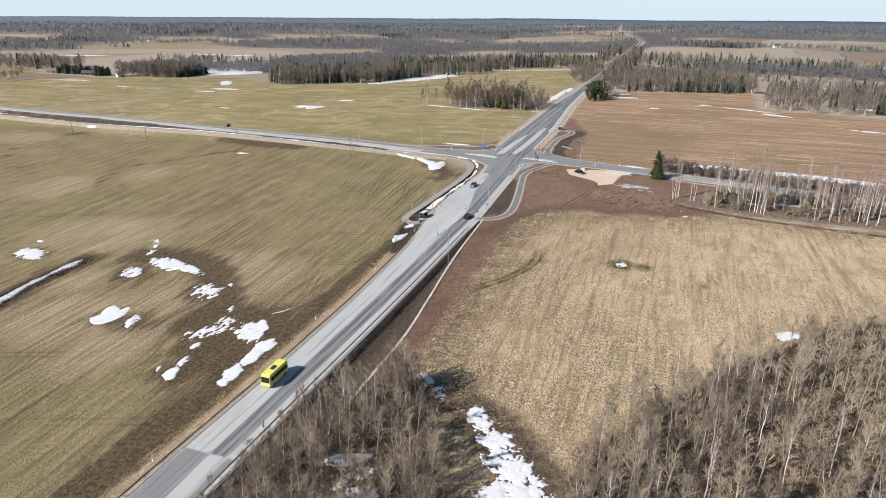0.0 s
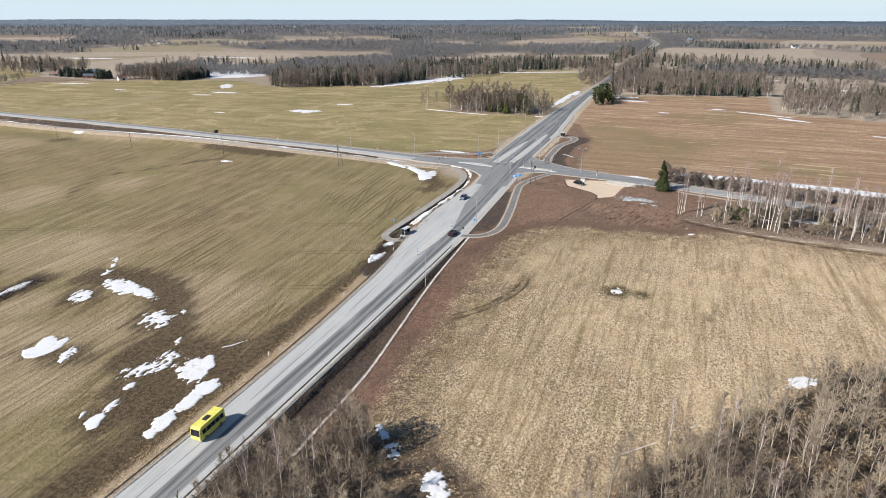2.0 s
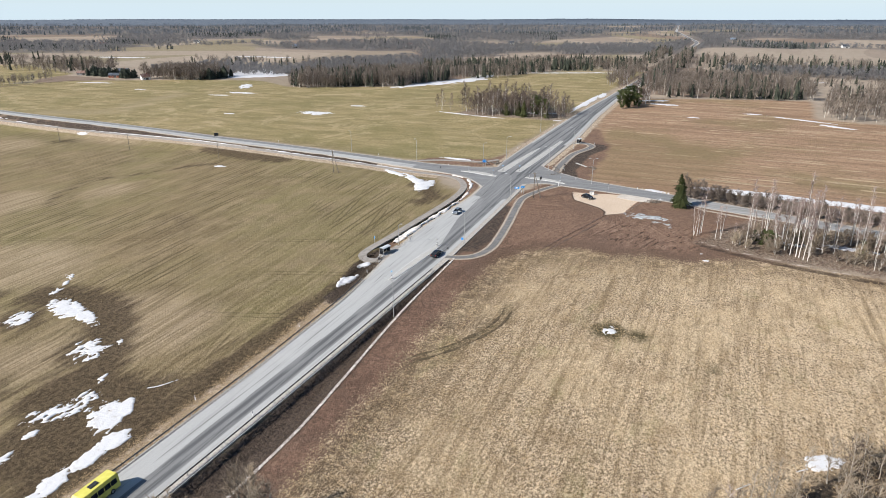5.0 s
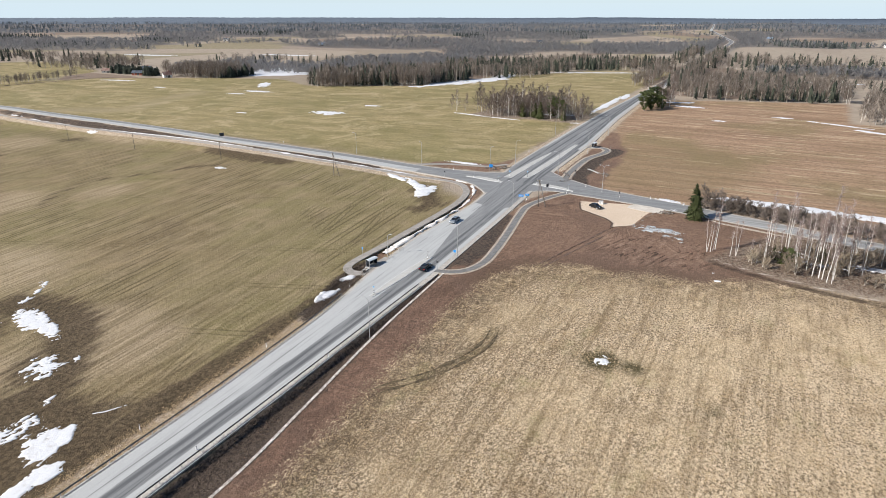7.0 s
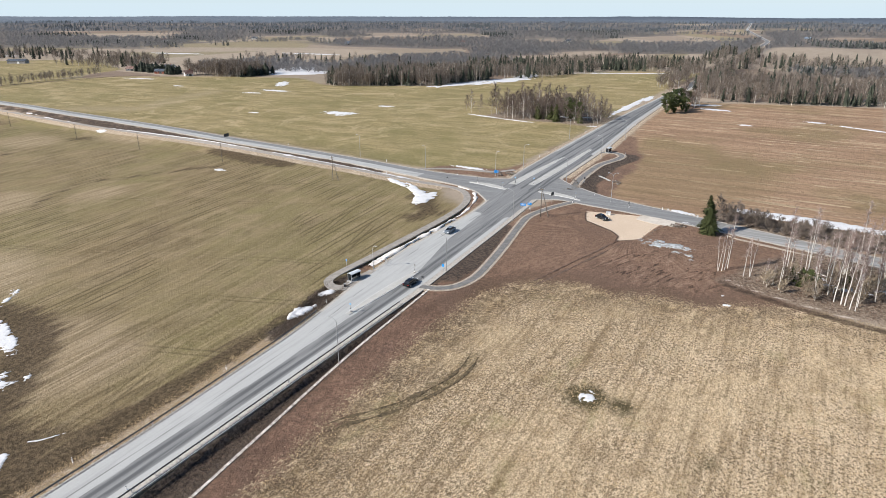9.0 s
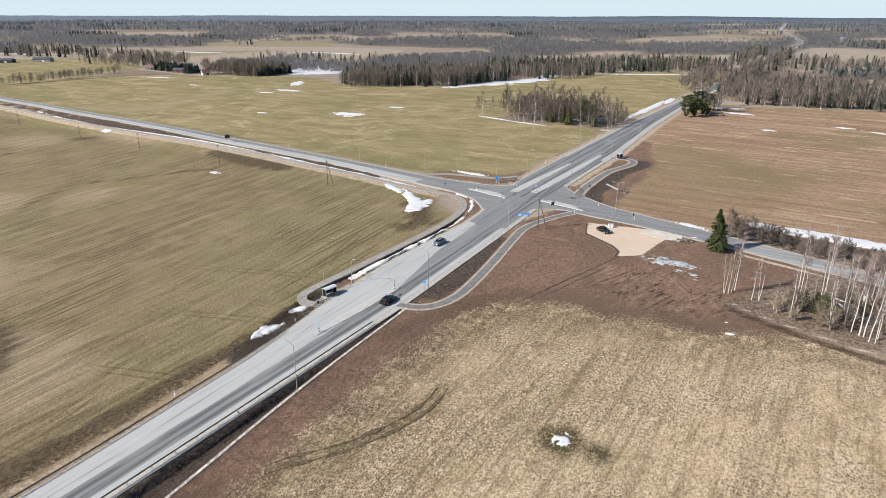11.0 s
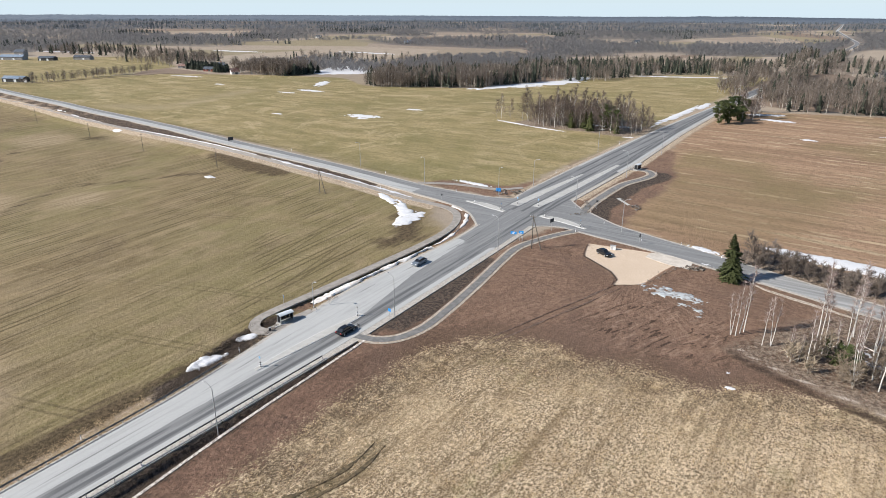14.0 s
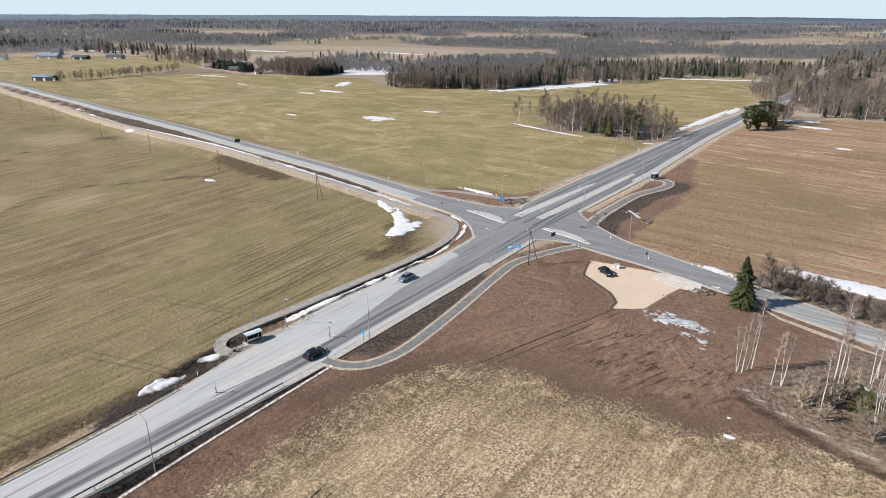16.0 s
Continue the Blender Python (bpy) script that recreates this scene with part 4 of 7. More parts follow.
def spruce_meshes(rnd, h, w, whorls=24, per=8, sprays=7):
    """A spruce with uneven, drooping tiers and a lower second top."""
    SV, SF, CV, CF = [], [], [], []
    for ox, oy, top, wide, n in ((0, 0, 1.0, 1.0, whorls), (0.16 * w, -0.10 * w, 0.84, 0.62, int(whorls * 0.8))):
        limb(SV, SF, (ox * 0.3, oy * 0.3, -0.3), (ox, oy, h * top * 0.97), h * 0.016 * wide, 0.02, 7)
        lobes = [rnd.uniform(0.72, 1.18) for _ in range(7)]
        for i in range(n):
            t = (i + 0.5) / n
            z = h * top * (0.04 + 0.94 * t)
            reach = w * wide * (1 - t) ** 0.72 * (0.9 + 0.22 * math.sin(t * 17 + wide * 3)) + 0.12
            for j in range(per):
                az = 6.283 * (j + rnd.random()) / per + i
                ln = reach * rnd.uniform(0.45, 1.15) * lobes[int(az * 7 / 6.283) % 7]
                out = np.array([math.cos(az), math.sin(az), 0])
                side = np.array([-out[1], out[0], 0])
                root = np.array([ox * t, oy * t, z])
                tip = root + out * ln + np.array([0, 0, rnd.uniform(-.15, .3) + (-0.34 if t < 0.7 else 0.22) * ln])
                limb(SV, SF, root, tip, 0.035 * (1.1 - t), 0.0, 3)
                for k in range(sprays):
                    f = 0.2 + 0.8 * (k + rnd.random() * 0.8) / sprays
                    c = root + (tip - root) * f
                    wd = (ln * 0.30 * (1.2 - f) * rnd.uniform(0.6, 1.4) + 0.12) * (7 / sprays) ** 0.8
                    b = len(CV)
                    dz = np.array([0, 0, rnd.uniform(-.55, .1) * wd])
                    CV.extend([c + np.array([0, 0, 0.08]), c + side * wd + out * 0.35 * wd + dz, c + out * wd * 0.7 - np.array([0, 0, 0.35 * wd]), c - side * wd + out * 0.35 * wd + dz, c - np.array([0, 0, 0.5 * wd + 0.1])])
                    CF.extend([(b, b + 1, b + 2), (b, b + 2, b + 3), (b + 1, b + 4, b + 2), (b + 2, b + 4, b + 3)])
    return (SV, SF), (CV, CF)


def pine_meshes(rnd, h, w, limbs=16, tufts=26):
    SV, SF, CV, CF = [], [], [], []
    limb(SV, SF, (0, 0, -0.3), (0.2, 0.1, h * 0.95), h * 0.018, 0.04, 7)
    for i in range(limbs):
        t = 0.08 + 0.90 * (i + rnd.random()) / limbs
        az, ln = rnd.uniform(0, 6.283), w * math.sin(math.pi * min(1, (1.02 - t) / 0.86 * 0.8 + 0.12)) * rnd.uniform(0.7, 1.1)
        p = np.array([0.2 * t, 0.1 * t, h * t * 0.95])
        e = p + np.array([math.cos(az) * ln, math.sin(az) * ln, ln * rnd.uniform(0.1, 0.5)])
        limb(SV, SF, p, e, 0.05, 0.015, 3)
        for _ in range(tufts):
            c = p + (e - p) * rnd.uniform(0.55, 1.1) + np.array([rnd.gauss(0, .32), rnd.gauss(0, .32), rnd.gauss(.1, .2)])
            b = len(CV)
            a1, s = np.array([rnd.gauss(0, 1), rnd.gauss(0, 1), rnd.gauss(0, .6)]), rnd.uniform(0.22, 0.5)
            a2 = np.array([rnd.gauss(0, 1), rnd.gauss(0, 1), rnd.gauss(0.5, .6)])
            CV.extend([c - a1 * s * 0.5, c + a1 * s * 0.5, c + a2 * s, c - a2 * s * 0.6])
            CF.extend([(b, b + 1, b + 2), (b, b + 3, b + 1)])
    return (SV, SF), (CV, CF)


def tree_maker(name, label, category, stem, crown, bark, leaf, group):
    """A tree as a thing with trunk and crown, to be copied."""
    ob = thing(name, label, category, group)
    part("trunk", mesh_of("trunk", *stem, bark), ob)
    part("crown", mesh_of("crown", *crown, leaf), ob)
    return ob


class Grove:
    """Kinds of one tree; each kind is first set down where it stands, and copied after that."""

    def __init__(self, kinds):
        self.kinds, self.used = kinds, [False] * len(kinds)

    def plant(self, x, y, rnd, size=1.0, kind=None, tilt=2.0):
        i = rnd.randrange(len(self.kinds)) if kind is None else kind
        s = size * rnd.uniform(0.85, 1.15)
        m = pose(x, y, gz(x, y) - 0.05, rnd.uniform(-tilt, tilt), rnd.uniform(-tilt, tilt), rnd.uniform(0, 360))
        if not self.used[i]:
            self.used[i] = True
            ob = self.kinds[i]
            ob.matrix_basis = m
        else:
            ob = copy_thing(self.kinds[i], m)
        ob.scale = (s, s, s * rnd.uniform(0.92, 1.1))
        return ob

    def clear(self):
        for k, u in zip(self.kinds, self.used):
            if not u:
                for o in (*k.children_recursive, k):
                    bpy.data.objects.remove(o)


def inside_points(poly, n, rnd, gap):
    """Up to n random points inside an outline, at least gap apart."""
    p, out = np.array(poly, float), []
    lo, hi = p.min(0), p.max(0)
    for _ in range(n * 40):
        if len(out) >= n:
            break
        x, y = rnd.uniform(lo[0], hi[0]), rnd.uniform(lo[1], hi[1])
        if sdf(poly, np.array([x]), np.array([y]))[0] > 0 and all((x - a) ** 2 + (y - b) ** 2 > gap * gap for a, b in out):
            out.append((x, y))
    return out


rnd = random.Random(11)
alders = Grove([tree_maker("alder", "leafless grey-brown alder in the roadside thicket", "tree", *bare_tree_meshes(rnd, h, w, st, lb, 5, 6, lo, 0.012, 1.3), BARK_GREY, TWIG_BROWN, "thicket trees")
                for h, w, st, lb, lo in ((8.5, 2.6, 1, 20, 0.2), (9.5, 2.8, 1, 22, 0.25), (7.5, 2.6, 2, 13, 0.15), (10.5, 3.0, 1, 24, 0.3), (6.5, 2.4, 3, 9, 0.12), (9.0, 3.2, 2, 14, 0.2))])
slim = Grove([tree_maker("birch", "slim leafless birch with white bark", "tree", *bare_tree_meshes(rnd, h, w, 1, lb, 3, 4, 0.4, 0.0085, 1.4), BARK_BIRCH, TWIG_PURPLE, "slim birches")
              for h, w, lb in ((10.5, 1.5, 18), (12.5, 1.7, 20), (9.0, 1.3, 15))])
shrubs = Grove([tree_maker("shrub", "leafless brown shrub with many thin stems", "shrub", *bare_tree_meshes(rnd, h, w, st, 6, 3, 3, 0.1, 0.008, 1.7), BARK_GREY, TWIG_BROWN, "undergrowth")
                for h, w, st in ((3.0, 1.5, 5), (2.4, 1.4, 6), (3.8, 1.7, 4))])
for x, y in inside_points(((-57, 46), (-57.5, 80), (-52, 92), (-44, 96), (-34, 91), (-26.5, 76), (-20, 46)), 140, rnd, 1.9):
    alders.plant(x, y, rnd, 0.88)
for x, y in ((-49, 86), (-46.5, 83), (-44, 88), (-47, 90.5), (-42, 84), (-39.5, 87.5), (-51, 81)):
    slim.plant(x, y, rnd, 0.88)
alders.plant(-42.5, 96.5, rnd, 1.15, 5)
for k_ in range(9):
    shrubs.plant(-42.4 + 2.0 * math.cos(k_ * 0.7) * (k_ % 3) / 2, 97.2 + 2.0 * math.sin(k_ * 0.7) * (k_ % 3) / 2, rnd, 1.75)
alders.plant(-44.5, 97.5, rnd, 1.0, 4)
alders.plant(-40.5, 95.0, rnd, 0.8, 2)
for x, y, s in ((-41.5, 97.8, 1.2), (-43.4, 95.4, 1.25), (-39.6, 96.8, 1.1), (-42.6, 98.6, 1.0), (-45.2, 95.8, 1.05), (-38.6, 94.6, 0.95)):
    alders.plant(x, y, rnd, s)
for x, y in inside_points(((-57, 60), (-57, 86), (-50, 97), (-38, 99), (-31, 90), (-26, 76), (-28, 60)), 45, rnd, 1.8):
    shrubs.plant(x, y, rnd, 0.9)
wood_b = inside_points(((-8, 62), (-7.5, 86), (2, 104.5), (12, 117.5), (22, 130.5), (35, 143), (54, 154), (66, 150), (58, 118), (40, 92), (32, 70), (26, 58)), 290, rnd, 2.0)
wood_b.sort(key=lambda p: math.hypot(p[0] - 6, p[1] - 92))
for i, (x, y) in enumerate(wood_b[:150]):
    (slim if i % 6 == 0 else alders).plant(x, y, rnd, 0.95)
deep_wood = [(x, y, rnd.uniform(0.8, 1.1), rnd.randrange(3), rnd.uniform(0, 6.283)) for x, y in wood_b[150:]]
for x, y in inside_points(((-9, 62), (-8, 84), (2, 103), (12, 117), (22, 130), (36, 144), (54, 156), (60, 150), (30, 118), (12, 90), (8, 62)), 55, rnd, 1.9):
    shrubs.plant(x, y, rnd, 0.9)

# the birch lot beside the eastern road
birches = Grove([tree_maker("birch", "tall leafless birch with white trunk and reddish twigs", "tree", *bare_tree_meshes(rnd, h, w, st, lb, 4, 5, 0.45, 0.0088, 1.7, 0.45), BARK_BIRCH, TWIG_PURPLE, "birch lot")
                 for h, w, st, lb in ((15.0, 1.5, 1, 18), (17.0, 1.9, 1, 22), (13.0, 1.2, 1, 14), (13.5, 1.2, 3, 9), (11.0, 1.0, 2, 8))])
for x, y, k, s in ((3.5, 236.9, 4, 0.8), (4.3, 237.1, 2, 0.98), (4.8, 238.6, 2, 0.95), (5.3, 239.6, 2, 0.96), (9.3, 236.1, 2, 0.92), (10.7, 236.7, 4, 0.8), (14.0, 234.0, 4, 0.55), (15.8, 233.8, 4, 0.58), (17.4, 231.8, 2, 0.95), (17.7, 238.8, 0, 1.02), (18.4, 240.2, 1, 0.92), (19.0, 238.6, 2, 0.95), (21.3, 237.6, 4, 0.8),
                   (22.6, 242.5, 0, 1.0), (25.1, 233.3, 4, 0.7), (23.0, 249.3, 1, 1.15), (33.7, 256.8, 1, 1.1), (28.4, 230.6, 0, 1.05), (28.3, 235.4, 0, 1.0), (24.6, 240.8, 2, 0.9), (22.3, 246.6, 2, 1.0), (26.8, 238.5, 2, 1.0), (30.5, 229.5, 0, 0.95), (33.0, 233.5, 1, 0.95), (29.4, 237.8, 2, 1.0), (32.4, 227.4, 2, 0.9), (31.0, 243.0, 0, 1.0)):
    birches.plant(x, y, rnd, s, k, 1.0)
for x, y in inside_points(((22, 228), (40, 226.5), (72, 226), (110, 228), (110, 256), (60, 254), (30, 252), (22, 244)), 120, rnd, 2.2):
    birches.plant(x, y, rnd, 0.9, None, 1.5)
lot_shrubs = Grove([tree_maker("shrub", "leafless grey-brown shrub under the birches", "shrub", *bare_tree_meshes(rnd, h, w, st, 7, 3, 4, 0.1, 0.008, 2.2), BARK_GREY, TWIG_BROWN, "lot shrubs")
                    for h, w, st in ((2.8, 1.6, 6), (3.6, 1.9, 5))])
for x, y in inside_points(((12, 231), (40, 226), (100, 226), (100, 250), (30, 248)), 105, rnd, 1.7):
    lot_shrubs.plant(x, y, rnd, 1.25)
HEDGE_TWIG = tree_mat("grey_brown_twigs", (0.115, 0.092, 0.076), (0.26, 0.215, 0.18), True)
hedge = Grove([tree_maker("shrub", "dense leafless roadside shrub, dark brown", "shrub", *bare_tree_meshes(rnd, h, w, st, 9, 4, 6, 0.08, 0.008, 2.2), HEDGE_TWIG, HEDGE_TWIG, "roadside shrubs")
               for h, w, st in ((5.0, 2.6, 6), (4.2, 2.4, 7), (6.0, 2.8, 5))])
for x, y in inside_points(((-3, 274), (-2, 281.5), (7, 280.5), (18, 277.5), (40, 271.5), (95, 262), (95, 255), (40, 263), (16, 270)), 110, rnd, 1.5):
    hedge.plant(x, y, rnd, 0.95 if x < 9 else 0.78)
spruces = Grove([tree_maker("spruce", "dark green spruce with drooping branches", "tree", *spruce_meshes(rnd, h, w, wh, pr, sp), BARK_GREY, NEEDLES, "spruces")
                 for h, w, wh, pr, sp in ((13.5, 4.9, 36, 11, 14), (11.5, 4.6, 25, 8, 7), (5.0, 1.8, 12, 8, 7))])
for x, y, k, s in ((-3.2, 263.2, 0, 1.0), (-2.5, 263.9, 1, 0.85), (21.5, 236.5, 2, 0.9), (25, 236, 2, 0.7), (19.8, 239, 2, 0.8), (31, 240, 2, 0.8), (46, 238, 2, 0.75)):
    spruces.plant(x, y, rnd, s, k)
pines = Grove([tree_maker("pine", "green pine with an uneven rounded crown", "tree", *pine_meshes(rnd, h, w, 30, 75), BARK_GREY, NEEDLES_PINE, "pines")
               for h, w in ((11.5, 3.5), (9.0, 3.2))])
for x, y, k, s in ((-57, 468, 0, 0.95), (-53.5, 473, 1, 1.0), (-57.5, 481, 0, 0.9), (-51, 484, 1, 1.0), (-56, 493, 0, 0.95), (-48, 478, 0, 0.8), (-53, 504, 0, 0.95), (23, 234.6, 1, 0.5), (-100, 424, 0, 1.0), (-96, 421, 1, 1.1), (-104, 428, 0, 0.9)):
    pines.plant(x, y, rnd, s, k)

# the copse beside the main road
copse = Grove([tree_maker("aspen", "leafless aspen in the field copse, reddish-brown twigs", "tree", *bare_tree_meshes(rnd, h, w, st, lb, 5, 8, 0.10, 0.010, 2.7), bk, COPSE_TWIG, "copse trees")
               for h, w, st, lb, bk in ((13.0, 4.8, 1, 25, BARK_GREY), (16.0, 4.6, 1, 25, BARK_BIRCH), (10.5, 4.6, 2, 16, BARK_GREY))])
for x, y in inside_points(((-150, 424), (-141, 415), (-106, 416), (-84, 412), (-80, 436), (-106, 452), (-144, 448)), 92, rnd, 3.3):
    copse.plant(x, y, rnd, 1.0 if x < -95 else 0.8)
for x, y in ((-166, 430), (-171, 433), (-159, 428), (-73, 571), (-76, 574), (-71, 577), (-78, 580), (-54, 512), (-49, 508), (-56, 518), (-50, 520), (-55, 500), (-47, 500), (-50, 490), (-46, 493), (-52, 497), (-49, 503), (-45, 507), (-53, 506)):
    copse.plant(x, y, rnd, 0.95 if y > 465 and x > -60 else 0.8)
for x, y in ((-110, 420), (-114, 424), (-118, 420), (-92, 416), (-106, 416)):
    spruces.plant(x, y, rnd, 0.72, 1)
for x, y, t, ln in ((22.5, 243.5, 20, 7.0), (27.5, 244.5, -32, 6.0), (30.0, 242.0, -38, 5.0)):
    log = thing("fallen_birch", "fallen white birch trunk lying among the birches", "log", "fallen trunks")
    part("trunk", rod((-ln / 2, 0, 0.12), (ln / 2, 0, 0.16), 0.13, BARK_BIRCH, 0.07, 8), log)
    part("branch", rod((ln * 0.1, 0, 0.16), (ln * 0.3, 0.9, 0.5), 0.045, BARK_BIRCH, 0.015, 5), log)
    log.matrix_basis = pose(x, y, gz(x, y) - 0.02, 0, 0, t)
for gr_ in (alders, slim, shrubs, birches, lot_shrubs, hedge, spruces, pines, copse):
    gr_.clear()


# ---- woods further off, one object each ----
def far_bare(rnd, h, w, n=40, thick=0.14, forks=True):
    """A bare tree seen from afar: a stem and a rounded crown of boughs that fan out."""
    SV, SF, CV, CF = [], [], [], []
    limb(SV, SF, (0, 0, -0.5), (rnd.uniform(-.4, .4), rnd.uniform(-.4, .4), h * 0.85), 0.20, 0.06, 3)
    for i in range(n):
        az, el = rnd.uniform(0, 6.283), math.asin(rnd.uniform(-0.85, 1.0))
        q = rnd.uniform(0.7, 1.06)
        b = np.array([math.cos(az) * math.cos(el) * w * q, math.sin(az) * math.cos(el) * w * q, h * (0.62 + 0.37 * math.sin(el) * q)])
        a = np.array([b[0] * 0.3, b[1] * 0.3, max(h * 0.15, b[2] - rnd.uniform(0.08, 0.3) * h)])
        twig(CV, CF, a, b, thick, rnd)
        if forks:
            for _ in range(2):
                c = a + (b - a) * rnd.uniform(0.3, 0.95)
                twig(CV, CF, c, c + np.array([rnd.gauss(0, .9), rnd.gauss(0, .9), rnd.gauss(.5, .6)]), thick * 0.8, rnd)
    return (SV, SF), (CV, CF)


def far_spruce(rnd, h, w, tiers=7, n=9):
    """A conifer seen from afar: ragged tiers of boughs."""
    CV, CF = [], []
    for k in range(tiers):
        z0, z1 = h * (0.04 + 0.875 * k / tiers), h * (0.04 + 0.875 * (k + 1.8) / tiers)
        r = w * (1 - k / (tiers + 0.6)) ** 0.55 * rnd.uniform(0.85, 1.15)
        ox, oy, b = rnd.uniform(-.2, .2) * w * 0.5, rnd.uniform(-.2, .2) * w * 0.5, len(CV)
        for i in range(n):
            a, q = 6.283 * (i + rnd.uniform(-.3, .3)) / n + k * 1.3, r * (rnd.uniform(0.8, 1.3) if i % 2 else rnd.uniform(0.4, 0.7))
            CV.append(np.array([ox + math.cos(a) * q, oy + math.sin(a) * q, z0 + (rnd.uniform(-0.5, 0.2) if i % 2 else 0.5)]))
        CV.append(np.array([ox * 0.4, oy * 0.4, min(z1, h)]))
        CF += [(b + i, b + (i + 1) % n, b + n) for i in range(n)]
    return CV, CF


def joined(name, kinds, places, mat, label, category="woodland"):
    """Many trees in one mesh; kinds are (points, faces), places are x, y, size, kind."""
    VV, FF, n = [], [], 0
    kk = [(np.array(v), f) for v, f in kinds]
    for x, y, s, k, turn in places:
        v, f = kk[k]
        c, w = math.cos(turn), math.sin(turn)
        q = np.stack([(v[:, 0] * c - v[:, 1] * w) * s + x, (v[:, 0] * w + v[:, 1] * c) * s + y, v[:, 2] * s + gz(x, y)], -1)
        VV.append(q)
        FF += [tuple(n + i for i in t) for t in f]
        n += len(v)
    if not VV:
        return None
    me_ = bpy.data.meshes.new(name)
    me_.from_pydata(np.concatenate(VV).tolist(), [], FF)
    me_.materials.append(mat)
    return tagged(new(name, me_), label, category, kind="stuff")


low_b = inside_points(((-9, 62), (-8.5, 86), (1, 105), (11, 118.5), (21, 131.5), (36, 146), (60, 152), (50, 110), (30, 70)), 150, rnd, 1.9) + inside_points(((-57, 50), (-58, 82), (-52, 94), (-40, 98), (-31, 90), (-25, 74), (-22, 50)), 90, rnd, 1.9)
lk = [bare_tree_meshes(rnd, h, w, 3, 6, 3, 5, 0.1, 0.009, 2.0) for h, w in ((4.2, 1.9), (5.2, 2.2))]
low_wood = [(x, y, rnd.uniform(0.7, 1.15), rnd.randrange(2), rnd.uniform(0, 6.283)) for x, y in low_b]
joined("undergrowth", [q[1] for q in lk], low_wood, UNDER_TWIG, "dense leafless undergrowth of the near woods", "undergrowth")
joined("undergrowth_stems", [q[0] for q in lk], low_wood, UNDER_TWIG, "thin stems of the near woods' undergrowth", "undergrowth")
dk = [bare_tree_meshes(rnd, h, w, 1, 18, 4, 4, 0.2, 0.012, 2.0) for h, w in ((9.0, 2.7), (10.5, 3.0), (8.0, 2.6))]
joined("thicket", [q[1] for q in dk], deep_wood, TWIG_BROWN, "twigs of the deeper thicket, grey-brown and leafless", "thicket")
joined("thicket_stems", [q[0] for q in dk], deep_wood, BARK_GREY, "pale grey stems of the deeper thicket", "thicket")
fb = [far_bare(rnd, h, w, 42, 0.15) for h, w in ((13, 3.5), (14.5, 3.8), (11.5, 3.4), (15, 4.0))]
fd = [far_bare(rnd, h, w, 20, 0.62, False) for h, w in ((11, 4.4), (12.5, 5.0), (9, 4.8), (11.5, 6.0))]
fh = [far_bare(rnd, h, w, 11, 1.3, False) for h, w in ((12, 9), (13.5, 11), (11, 12))]
fs = [far_spruce(rnd, h, w) for h, w in ((14, 2.5), (11, 2.3), (15, 2.7))]
fg = [far_spruce(rnd, h, w, 6, 11) for h, w in ((12, 4.6), (11, 4.2), (9, 4.4))]
ft = [far_spruce(rnd, h, w, 4, 6) for h, w in ((14, 3.3), (12, 3.2), (15, 3.5))]
